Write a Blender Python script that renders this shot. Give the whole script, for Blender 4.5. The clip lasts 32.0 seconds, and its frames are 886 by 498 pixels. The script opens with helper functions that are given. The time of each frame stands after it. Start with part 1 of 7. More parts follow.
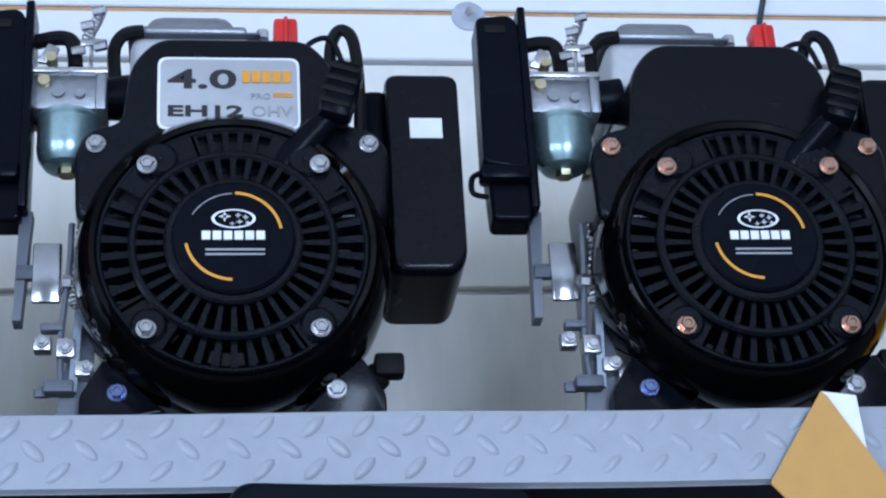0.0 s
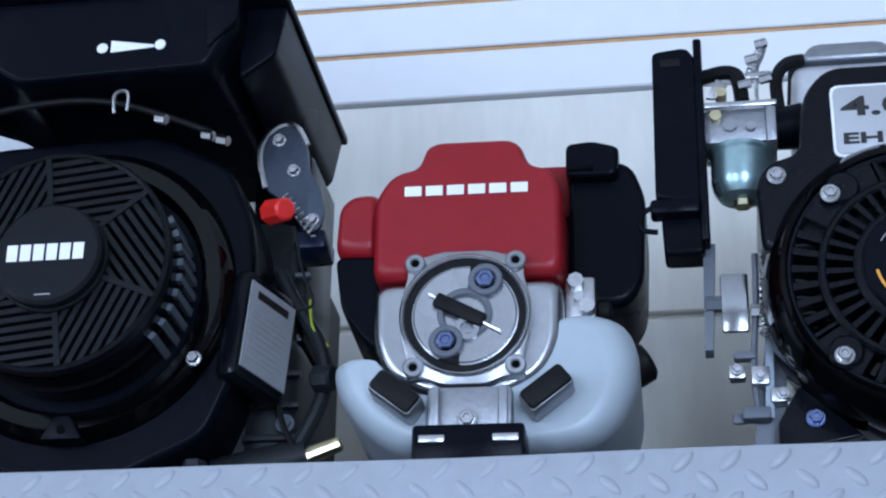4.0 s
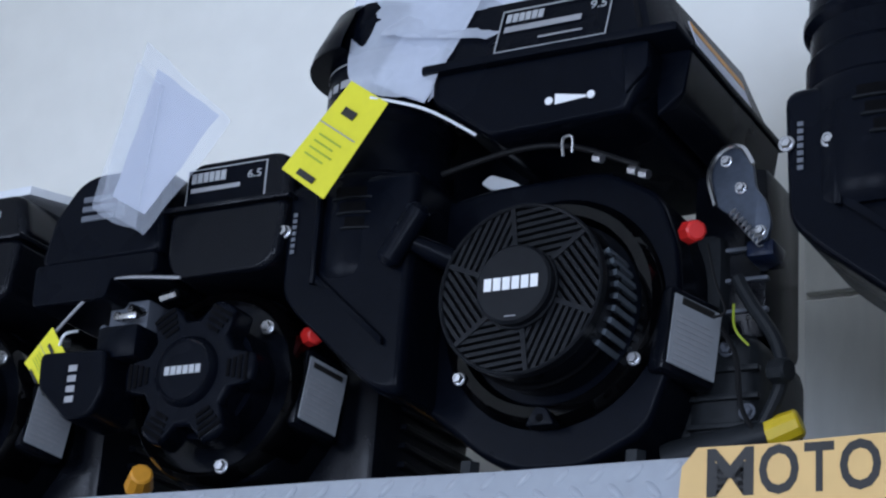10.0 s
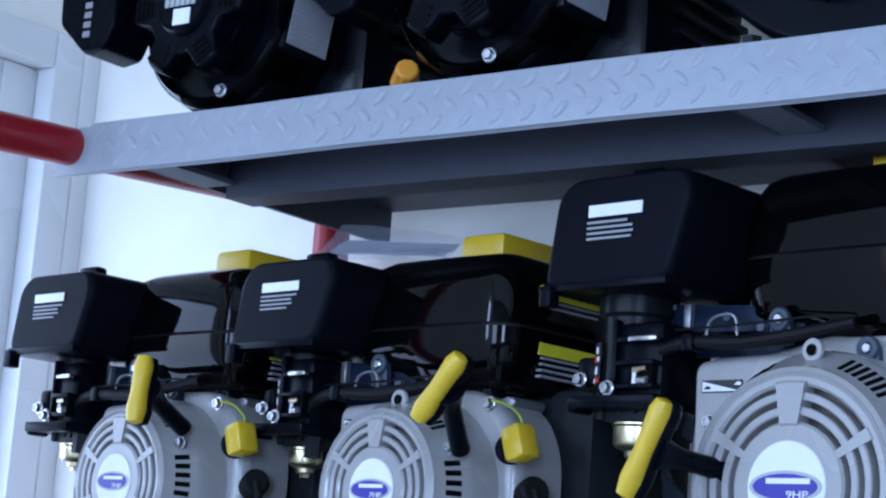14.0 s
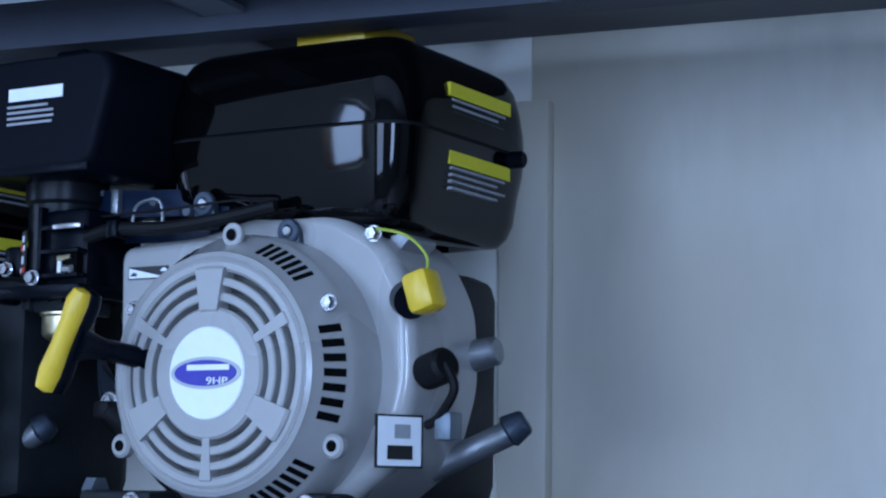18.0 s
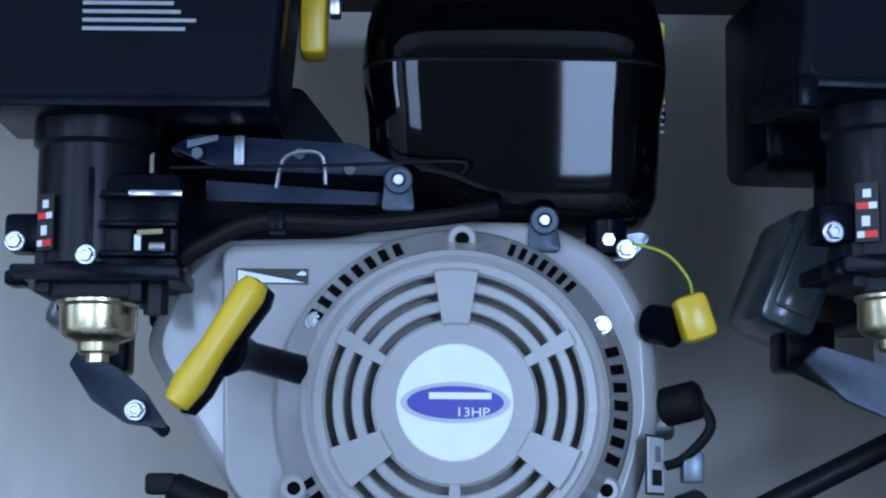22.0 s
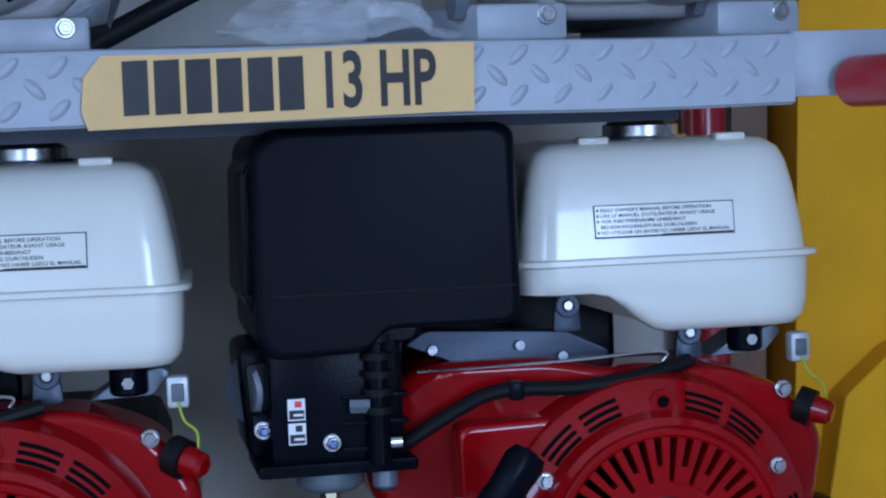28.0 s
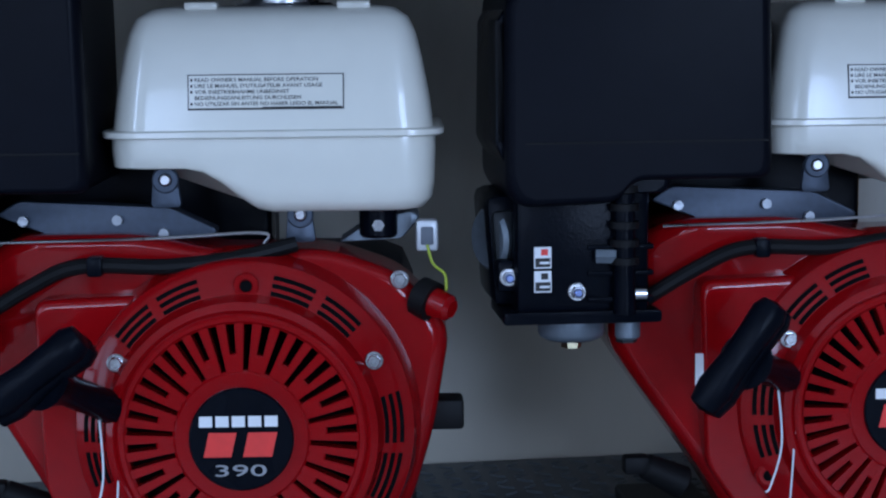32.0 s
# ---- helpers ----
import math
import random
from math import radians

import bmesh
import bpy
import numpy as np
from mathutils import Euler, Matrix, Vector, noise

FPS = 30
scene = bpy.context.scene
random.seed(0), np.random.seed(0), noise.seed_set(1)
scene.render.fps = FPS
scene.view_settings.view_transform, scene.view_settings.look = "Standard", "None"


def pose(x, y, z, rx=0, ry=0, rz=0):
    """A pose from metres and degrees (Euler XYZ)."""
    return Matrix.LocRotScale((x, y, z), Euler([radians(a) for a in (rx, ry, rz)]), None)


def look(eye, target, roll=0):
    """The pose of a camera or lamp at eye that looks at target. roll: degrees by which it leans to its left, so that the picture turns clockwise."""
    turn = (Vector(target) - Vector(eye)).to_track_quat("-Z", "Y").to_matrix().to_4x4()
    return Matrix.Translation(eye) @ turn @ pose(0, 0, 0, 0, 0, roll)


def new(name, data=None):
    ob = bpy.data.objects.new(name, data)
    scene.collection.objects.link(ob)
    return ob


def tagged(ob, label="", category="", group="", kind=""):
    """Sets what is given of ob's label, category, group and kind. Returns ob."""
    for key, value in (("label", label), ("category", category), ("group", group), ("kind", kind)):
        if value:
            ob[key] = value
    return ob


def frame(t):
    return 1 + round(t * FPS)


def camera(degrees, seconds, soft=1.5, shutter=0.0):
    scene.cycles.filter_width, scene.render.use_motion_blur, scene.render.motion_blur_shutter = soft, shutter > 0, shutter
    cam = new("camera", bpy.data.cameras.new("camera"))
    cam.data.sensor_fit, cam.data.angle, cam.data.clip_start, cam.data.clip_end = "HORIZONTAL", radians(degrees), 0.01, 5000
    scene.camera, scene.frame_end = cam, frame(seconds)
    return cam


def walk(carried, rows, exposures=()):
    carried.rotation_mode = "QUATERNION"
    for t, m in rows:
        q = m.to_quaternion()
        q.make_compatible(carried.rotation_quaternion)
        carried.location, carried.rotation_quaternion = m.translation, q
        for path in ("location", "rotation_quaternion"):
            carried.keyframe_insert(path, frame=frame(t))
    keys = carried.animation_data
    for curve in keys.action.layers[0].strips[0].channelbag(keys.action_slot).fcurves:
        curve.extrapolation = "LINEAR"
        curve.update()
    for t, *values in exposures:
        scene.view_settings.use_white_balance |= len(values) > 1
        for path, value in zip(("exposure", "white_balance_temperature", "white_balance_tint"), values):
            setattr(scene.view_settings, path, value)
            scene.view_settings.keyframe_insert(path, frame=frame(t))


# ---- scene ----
cam = camera(26.150, 32.0, soft=2.2, shutter=0.0)
PATH = [
    (0.0, pose(0.1814, -1.1181, 1.1771, 115.390, 3.026, -6.161)),
    (0.5, pose(0.1707, -1.1187, 1.1768, 115.308, 2.806, -5.288)),
    (1.0, pose(0.1550, -1.1234, 1.1759, 115.346, 2.504, -3.692)),
    (1.5, pose(0.1320, -1.1294, 1.1792, 115.381, 1.941, -1.677)),
    (2.0, pose(0.1153, -1.1348, 1.1804, 115.338, 1.228, 0.057)),
    (2.5, pose(0.0982, -1.1386, 1.1801, 115.146, 0.738, 2.146)),
    (3.0, pose(0.0831, -1.1455, 1.1830, 115.048, 0.319, 4.692)),
    (3.5, pose(0.0711, -1.1540, 1.1837, 115.012, -0.348, 6.871)),
    (4.0, pose(0.0539, -1.1683, 1.1895, 115.305, -0.817, 8.594)),
    (4.5, pose(0.0336, -1.1857, 1.1991, 115.033, -1.464, 10.084)),
    (6.5, pose(-0.1176, -1.2578, 1.2618, 113.059, -0.872, 13.710)),
    (7.0, pose(-0.1463, -1.2711, 1.2617, 112.595, -0.916, 15.434)),
    (7.5, pose(-0.1722, -1.2785, 1.2586, 112.568, -0.867, 17.485)),
    (8.0, pose(-0.1916, -1.2871, 1.2521, 112.611, -1.634, 19.664)),
    (8.5, pose(-0.2087, -1.2850, 1.2439, 112.103, -2.472, 21.887)),
    (9.0, pose(-0.2224, -1.2820, 1.2373, 111.509, -3.076, 23.970)),
    (9.5, pose(-0.2309, -1.2805, 1.2325, 111.157, -3.356, 26.368)),
    (10.0, pose(-0.2440, -1.2806, 1.2253, 110.962, -4.042, 28.736)),
    (10.5, pose(-0.2581, -1.2848, 1.2139, 110.798, -4.989, 30.829)),
    (11.0, pose(-0.2740, -1.2844, 1.2014, 110.353, -5.722, 33.020)),
    (11.5, pose(-0.2839, -1.2792, 1.1920, 110.050, -5.993, 34.633)),
    (12.0, pose(-0.2936, -1.2688, 1.1844, 108.663, -6.515, 36.293)),
    (12.5, pose(-0.2978, -1.2456, 1.1778, 106.879, -6.224, 37.003)),
    (13.0, pose(-0.2998, -1.2310, 1.1710, 105.043, -5.682, 36.590)),
    (13.5, pose(-0.3071, -1.2258, 1.1626, 102.678, -5.068, 36.407)),
    (15.5, pose(-0.3037, -1.2176, 1.2056, 96.999, -2.568, 33.431)),
    (16.0, pose(-0.2924, -1.1942, 1.1929, 96.718, -2.474, 31.989)),
    (16.5, pose(-0.2830, -1.1815, 1.1919, 96.601, -2.131, 30.374)),
    (17.0, pose(-0.2728, -1.1742, 1.1929, 96.506, -1.746, 28.240)),
    (17.5, pose(-0.2648, -1.1720, 1.1898, 96.547, -1.388, 25.671)),
    (18.0, pose(-0.2494, -1.1677, 1.1909, 97.159, -0.821, 22.322)),
    (18.5, pose(-0.2314, -1.1590, 1.1908, 97.152, -0.461, 18.636)),
    (19.0, pose(-0.2138, -1.1481, 1.1894, 97.017, 0.114, 14.907)),
    (19.5, pose(-0.1884, -1.1378, 1.1874, 97.363, 0.221, 11.523)),
    (20.0, pose(-0.1621, -1.1270, 1.1834, 97.528, -0.267, 8.527)),
    (20.5, pose(-0.1282, -1.1211, 1.1819, 97.822, -0.630, 5.568)),
    (21.0, pose(-0.0986, -1.1227, 1.1803, 98.047, -0.488, 3.143)),
    (21.5, pose(-0.0748, -1.1248, 1.1777, 98.157, -0.529, 1.592)),
    (22.0, pose(-0.0359, -1.1235, 1.1794, 98.079, -0.390, -0.392)),
    (22.5, pose(0.0115, -1.1236, 1.1795, 98.061, -0.369, -3.206)),
    (23.0, pose(0.0602, -1.1222, 1.1792, 98.033, -0.253, -5.971)),
    (23.5, pose(0.0961, -1.1261, 1.1780, 97.644, 0.683, -7.979)),
    (24.0, pose(0.1031, -1.1269, 1.1764, 96.896, 0.713, -8.193)),
    (24.5, pose(0.1300, -1.0980, 1.1693, 95.541, 0.870, -9.844)),
    (26.5, pose(-0.0286, -1.2320, 1.0846, 91.671, 2.014, -15.018)),
    (27.0, pose(-0.0343, -1.2361, 1.0769, 89.563, 1.867, -14.844)),
    (27.5, pose(-0.0308, -1.2357, 1.0744, 87.747, 1.865, -14.677)),
    (28.0, pose(-0.0277, -1.2562, 1.0657, 85.819, 2.012, -14.481)),
    (28.5, pose(-0.0206, -1.2497, 1.0481, 84.438, 1.984, -14.391)),
    (29.0, pose(-0.0233, -1.2475, 1.0419, 83.982, 1.380, -13.925)),
    (29.5, pose(-0.0336, -1.2762, 1.0376, 83.485, 1.266, -13.811)),
    (30.0, pose(-0.0358, -1.2727, 1.0363, 83.238, 1.509, -13.411)),
    (30.5, pose(-0.0369, -1.2652, 1.0332, 83.051, 1.110, -13.175)),
    (31.0, pose(-0.0461, -1.2628, 1.0325, 83.169, 0.905, -12.384)),
    (31.5, pose(-0.0556, -1.2616, 1.0287, 83.232, 0.558, -10.908)),
    (32.0, pose(-0.0720, -1.2572, 1.0263, 83.151, 0.674, -8.628)),
]
EXPOSURES = [(0.0, 0.14, 5700, 18), (4.5, 0.05, 5700, 18), (6.5, -0.18, 5650, 18), (9.5, -0.26, 6000, 20), (12.0, -0.04, 6050, 20), (13.5, -0.10, 5450, 19), (15.5, -0.10, 4700, 19), (18.5, -0.17, 5000, 17), (20.3, -0.42, 5480, 17), (21.6, -0.25, 5150, 17), (23.0, -0.10, 5000, 16), (24.4, -0.02, 5000, 16), (27.0, -0.31, 4980, 18), (29.0, -0.53, 5200, 18), (32.0, -0.68, 5250, 18)]
walk(cam, PATH, EXPOSURES)

# ---- light ----
world = bpy.data.worlds.new("world")
scene.world = world
world.use_nodes = True
wn, wl = world.node_tree.nodes, world.node_tree.links
sky = wn.new("ShaderNodeTexSky")
sky.sky_type, sky.sun_disc = "NISHITA", False
sky.sun_elevation, sky.sun_rotation = radians(40), radians(200)
wl.new(sky.outputs[0], wn["Background"].inputs[0])
wn["Background"].inputs[1].default_value = 0.12
# daylight in the shop windows and the glazed door
for eye, aim, wide, high, watts in (((-2.30, -2.125, 1.75), (0, -2.125, 1.75), 0.45, 1.1, 26), ((0.95, -3.70, 1.40), (0.95, 0, 1.40), 0.8, 1.5, 80), ((-1.45, -3.70, 1.40), (-1.45, 0, 1.40), 0.9, 1.5, 43)):
    lamp = bpy.data.lights.new("window_light", "AREA")
    lamp.shape, lamp.size, lamp.size_y, lamp.energy, lamp.color = "RECTANGLE", wide, high, watts, (0.67, 0.825, 1.0)
    ob = new("window_light", lamp)
    ob.matrix_basis = look(eye, aim)
lamp = bpy.data.lights.new("door_light", "AREA")
lamp.shape, lamp.size, lamp.size_y, lamp.energy, lamp.color = "RECTANGLE", 0.8, 1.4, 12, (0.74, 0.87, 1.0)
ob = new("door_light", lamp)
ob.matrix_basis = look((-2.26, -0.07, 1.02), (0, -0.07, 1.02))

# ---- materials ----
def material(name, color, rough=0.5, metal=0.0, coat=0.0, var=0.12, scale=30.0, bump=0.0, bscale=200.0, rvar=0.1,
             alpha=1.0, trans=0.0, spots=None, spec=0.5, streak=None, per_object=0.0):
    """A surface with colour variation at two scales, uneven gloss and fine relief."""
    m = bpy.data.materials.new(name)
    m.use_nodes = True
    n, l = m.node_tree.nodes, m.node_tree.links
    b = n["Principled BSDF"]
    b.inputs["Metallic"].default_value = metal
    b.inputs["Coat Weight"].default_value = coat
    b.inputs["Coat Roughness"].default_value = 0.06
    b.inputs["Alpha"].default_value = alpha
    b.inputs["Transmission Weight"].default_value = trans
    b.inputs["Specular IOR Level"].default_value = spec
    co = n.new("ShaderNodeTexCoord")
    src = co.outputs["Object"]
    if streak:
        mp = n.new("ShaderNodeMapping")
        mp.inputs["Scale"].default_value = streak
        l.new(src, mp.inputs[0])
        src = mp.outputs[0]
    big, fine = n.new("ShaderNodeTexNoise"), n.new("ShaderNodeTexNoise")
    for tex, s, d in ((big, scale * 0.2, 3), (fine, scale * 4, 4)):
        tex.inputs["Scale"].default_value, tex.inputs["Detail"].default_value = s, d
        l.new(src, tex.inputs[0])
    add = n.new("ShaderNodeMath")
    add.operation = "ADD"
    l.new(big.outputs[0], add.inputs[0]), l.new(fine.outputs[0], add.inputs[1])
    mr = n.new("ShaderNodeMapRange")
    mr.inputs[1].default_value, mr.inputs[2].default_value = 0.6, 1.4
    mr.inputs[3].default_value, mr.inputs[4].default_value = 1 - var, 1 + var
    l.new(add.outputs[0], mr.inputs[0])
    mix = n.new("ShaderNodeMix")
    mix.data_type, mix.blend_type = "RGBA", "MULTIPLY"
    mix.inputs[0].default_value = 1.0
    mix.inputs[6].default_value = (*color, 1)
    l.new(mr.outputs[0], mix.inputs[7])
    col = mix.outputs[2]
    if per_object:
        oi = n.new("ShaderNodeObjectInfo")
        om = n.new("ShaderNodeMapRange")
        om.inputs[3].default_value, om.inputs[4].default_value = 1 - per_object, 1 + per_object
        l.new(oi.outputs["Random"], om.inputs[0])
        mo = n.new("ShaderNodeMix")
        mo.data_type, mo.blend_type = "RGBA", "MULTIPLY"
        mo.inputs[0].default_value = 1.0
        l.new(col, mo.inputs[6]), l.new(om.outputs[0], mo.inputs[7])
        col = mo.outputs[2]
    if spots:
        sc, thr, amount, tone = spots
        st = n.new("ShaderNodeTexNoise")
        st.inputs["Scale"].default_value, st.inputs["Detail"].default_value = sc, 5
        l.new(co.outputs["Object"], st.inputs[0])
        sr = n.new("ShaderNodeMapRange")
        sr.inputs[1].default_value, sr.inputs[2].default_value = thr, thr + 0.14
        sr.inputs[3].default_value, sr.inputs[4].default_value = 0, amount
        l.new(st.outputs[0], sr.inputs[0])
        ms = n.new("ShaderNodeMix")
        ms.data_type = "RGBA"
        l.new(sr.outputs[0], ms.inputs[0]), l.new(col, ms.inputs[6])
        ms.inputs[7].default_value = (*tone, 1)
        col = ms.outputs[2]
    l.new(col, b.inputs["Base Color"])
    rr = n.new("ShaderNodeMapRange")
    rr.inputs[1].default_value, rr.inputs[2].default_value = 0.3, 0.7
    rr.inputs[3].default_value, rr.inputs[4].default_value = max(0.02, rough - rvar), min(1, rough + rvar)
    l.new(big.outputs[0], rr.inputs[0]), l.new(rr.outputs[0], b.inputs["Roughness"])
    if bump:
        bt = n.new("ShaderNodeTexNoise")
        bt.inputs["Scale"].default_value, bt.inputs["Detail"].default_value = bscale, 3
        l.new(src, bt.inputs[0])
        bp = n.new("ShaderNodeBump")
        bp.inputs["Strength"].default_value, bp.inputs["Distance"].default_value = bump, 0.001
        l.new(bt.outputs[0], bp.inputs["Height"]), l.new(bp.outputs[0], b.inputs["Normal"])
    return m


M_WALL = material("wall_paint", (0.86, 0.84, 0.77), 0.75, var=0.05, scale=4, bump=0.3, bscale=60)
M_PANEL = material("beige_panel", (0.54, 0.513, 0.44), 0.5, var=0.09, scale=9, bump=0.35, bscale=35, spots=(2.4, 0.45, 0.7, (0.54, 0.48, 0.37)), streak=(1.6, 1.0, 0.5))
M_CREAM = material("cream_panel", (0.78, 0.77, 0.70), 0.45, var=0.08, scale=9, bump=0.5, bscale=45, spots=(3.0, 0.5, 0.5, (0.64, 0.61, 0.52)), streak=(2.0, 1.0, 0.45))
M_SLAT = material("white_slat", (0.82, 0.83, 0.84), 0.45, var=0.03, scale=8, bump=0.1)
M_SLATEDGE = material("board_edge", (0.55, 0.31, 0.13), 0.8, var=0.2)
M_CEIL = material("ceiling_paint", (0.66, 0.65, 0.62), 0.9, var=0.04, scale=3)
# tone of the walls out of view, set to limit fill and reflections
M_SHOP = material("unseen_wall_dark", (0.36, 0.355, 0.35), 0.7, var=0.1, scale=3)
M_FLOOR = material("floor_tile", (0.46, 0.45, 0.43), 0.4, var=0.1, scale=3)
M_LIP = material("grey_plate_paint", (0.31, 0.33, 0.36), 0.40, var=0.08, scale=18, bump=0.2, bscale=150, spots=(25, 0.62, 0.35, (0.25, 0.26, 0.27)))
M_STEEL = material("grey_angle_paint", (0.10, 0.11, 0.13), 0.5, var=0.15, scale=15, bump=0.15)
M_DECK = material("dark_plate", (0.10, 0.115, 0.13), 0.5, metal=0.2, var=0.2, scale=20, bump=0.2)
M_RED = material("red_rack_paint", (0.33, 0.012, 0.02), 0.35, var=0.12, scale=20, coat=0.2)
M_BLACK = material("black_plastic", (0.0024, 0.0034, 0.0064), 0.27, spec=0.062, var=0.3, scale=30, bump=0.2, bscale=600)
M_BLACKGLOSS = material("black_gloss_paint", (0.0012, 0.0012, 0.0015), 0.05, var=0.2, scale=10, spec=0.22, rvar=0.02)
M_BLACKSATIN = material("black_satin_paint", (0.0030, 0.0038, 0.0062), 0.24, var=0.25, scale=20, spec=0.14, coat=0.03, rvar=0.06)
M_CASTDARK = material("dark_cast_metal", (0.013, 0.015, 0.017), 0.5, spec=0.2, var=0.25, scale=40, bump=0.3)
M_GRILLE = material("black_grille_plastic", (0.006, 0.007, 0.009), 0.36, spec=0.16, var=0.3, scale=30)
M_FILTER = material("black_filter_plastic", (0.0040, 0.0047, 0.0080), 0.40, spec=0.045, var=0.15, scale=15)
# shelf parts below the plate: their shade is put into the colour
M_UNDER = material("shaded_underside", (0.030, 0.034, 0.050), 0.55, var=0.2, scale=12)
M_RUBBER = material("black_rubber", (0.006, 0.006, 0.0065), 0.6, spec=0.15, var=0.25)
# near-black that paints the shade within holes, slots and housings
M_DARK = material("opening_shade", (0.003, 0.003, 0.0035), 0.9, spec=0.05, var=0.3)
M_ALU = material("cast_aluminium", (0.30, 0.31, 0.325), 0.4, metal=0.8, var=0.15, scale=40, bump=0.35, bscale=300)
M_ZINCGREY = material("pale_zinc", (0.15, 0.175, 0.20), 0.4, metal=0.4, var=0.15, scale=40)
M_POLISH = material("polished_aluminium", (0.44, 0.45, 0.47), 0.26, metal=1.0, var=0.12, scale=30, bump=0.1)
M_BOWL = material("green_zinc", (0.30, 0.42, 0.43), 0.28, metal=0.8, var=0.2, scale=40)
M_DULLLABEL = material("dull_silver_label", (0.27, 0.28, 0.29), 0.45, var=0.06)
M_CHROME = material("zinc_steel", (0.50, 0.50, 0.51), 0.28, metal=1.0, var=0.15, scale=60)
M_COPPER = material("copper_zinc", (0.50, 0.31, 0.23), 0.30, metal=1.0, var=0.2, scale=60)
M_BLUEBOLT = material("blue_zinc", (0.17, 0.21, 0.38), 0.25, metal=1.0, var=0.2, scale=60)
M_BRASS = material("yellow_zinc", (0.60, 0.53, 0.33), 0.30, metal=1.0, var=0.2, scale=60)
M_GREY = material("grey_engine_paint", (0.33, 0.32, 0.306), 0.28, var=0.06, scale=15, coat=0.28, rvar=0.06)
M_FANGREY = material("dusty_fan_metal", (0.34, 0.32, 0.28), 0.55, var=0.3, scale=25)
M_BLUEZINC = material("dark_blue_zinc", (0.006, 0.011, 0.028), 0.34, spec=0.16, var=0.4, scale=40)
M_SMOKE = material("dark_green_plastic", (0.040, 0.052, 0.054), 0.22, var=0.2, coat=0.3)
M_ORANGECARD = material("orange_brown_card", (0.52, 0.28, 0.07), 0.7, var=0.1, scale=12)
M_REDPAINT = material("red_engine_paint", (0.25, 0.0016, 0.0030), 0.13, var=0.08, scale=15, coat=0.32, spec=0.16, rvar=0.03)
M_REDPLASTIC = material("dark_red_plastic", (0.24, 0.007, 0.012), 0.38, spec=0.3, var=0.08, scale=20, bump=0.15, bscale=400)
M_REDKNOB = material("red_plastic", (0.62, 0.02, 0.015), 0.4, var=0.1)
M_WHITETANK = material("white_tank_paint", (0.72, 0.70, 0.61), 0.22, var=0.03, scale=8, coat=0.4, spec=0.4, rvar=0.04)
M_TANKPLASTIC = material("translucent_tank", (0.38, 0.43, 0.46), 0.42, var=0.06, scale=10)
M_YELLOW = material("yellow_plastic", (0.62, 0.43, 0.010), 0.35, var=0.08)
M_YELLOWTAG = material("yellow_card", (0.72, 0.66, 0.015), 0.6, var=0.05)
M_YELLOWWIRE = material("yellow_wire", (0.35, 0.42, 0.03), 0.5)
M_YELLOWSHEET = material("yellow_sheet", (0.70, 0.34, 0.002), 0.40, var=0.10, scale=4, spec=0.12)
M_PAPER = material("white_paper", (0.78, 0.79, 0.80), 0.7, var=0.04)
M_MANUAL = material("printed_manual", (0.56, 0.58, 0.66), 0.6, var=0.05)
M_CARD = material("tan_card", (0.66, 0.43, 0.17), 0.75, var=0.07, scale=12, spots=(20, 0.6, 0.3, (0.55, 0.33, 0.12)))
M_INK = material("black_ink", (0.012, 0.011, 0.010), 0.6, var=0.2)
M_GREYINK = material("grey_ink", (0.30, 0.30, 0.31), 0.6)
M_WHITEINK = material("white_ink", (0.78, 0.78, 0.78), 0.5, var=0.04)
M_SILVER = material("silver_label", (0.40, 0.41, 0.42), 0.4, metal=0.1, var=0.06)
M_ORANGEINK = material("orange_ink", (0.70, 0.30, 0.02), 0.5)
M_REDINK = material("red_ink", (0.70, 0.03, 0.02), 0.5)
M_BLUEINK = material("blue_ink", (0.035, 0.025, 0.30), 0.4)
M_WHITEFRAME = material("white_frame_paint", (0.75, 0.76, 0.75), 0.35, var=0.03, scale=5)
M_BAG = material("clear_bag", (0.62, 0.66, 0.74), 0.12, var=0.08, alpha=0.30, bump=0.6, bscale=40, coat=0.4)
M_MILKBAG = material("cloudy_bag", (0.66, 0.70, 0.78), 0.3, var=0.06, alpha=0.6, bump=0.6, bscale=40)
M_FILM = material("thin_clear_film", (0.75, 0.78, 0.82), 0.1, var=0.05, alpha=0.20, bump=0.6, bscale=40, coat=0.5)
M_CASTLIGHT = material("pale_casting", (0.52, 0.53, 0.54), 0.45, metal=0.3, var=0.1, scale=40, bump=0.3, bscale=300)
M_GLASS = material("window_glass", (0.9, 0.95, 0.95), 0.03, var=0.02, trans=1.0)
M_WOOD = material("brown_wood", (0.16, 0.09, 0.05), 0.6, var=0.2)
M_BLUEWRAP = material("grey_zinc", (0.05, 0.062, 0.085), 0.45, metal=0.5, var=0.25, scale=50)

# ---- mesh helpers ----
def empty(name, m=None):
    ob = new(name)
    ob.empty_display_size = 0.05
    if m is not None:
        ob.matrix_basis = m
    return ob


def finish(name, bm, mat, parent=None, label="", smooth=35):
    me = bpy.data.meshes.new(name)
    bmesh.ops.recalc_face_normals(bm, faces=bm.faces)
    bm.to_mesh(me)
    bm.free()
    for m in (mat if isinstance(mat, (list, tuple)) else [mat]):
        me.materials.append(m)
    if smooth:
        me.shade_smooth()
        me.set_sharp_from_angle(angle=radians(smooth))
    ob = new(name, me)
    if parent is not None:
        ob.parent = parent
    if label:
        ob["label"] = label
    return ob


def part(name, bm, mat, parent, label="", smooth=35):
    if parent.parent and parent.parent.parent:
        parent = parent.parent
    return finish(name, bm, mat, parent, label, smooth)


def thing(name, label, category, m, group="", kind=""):
    return tagged(empty(name, m), label, category, group, kind)


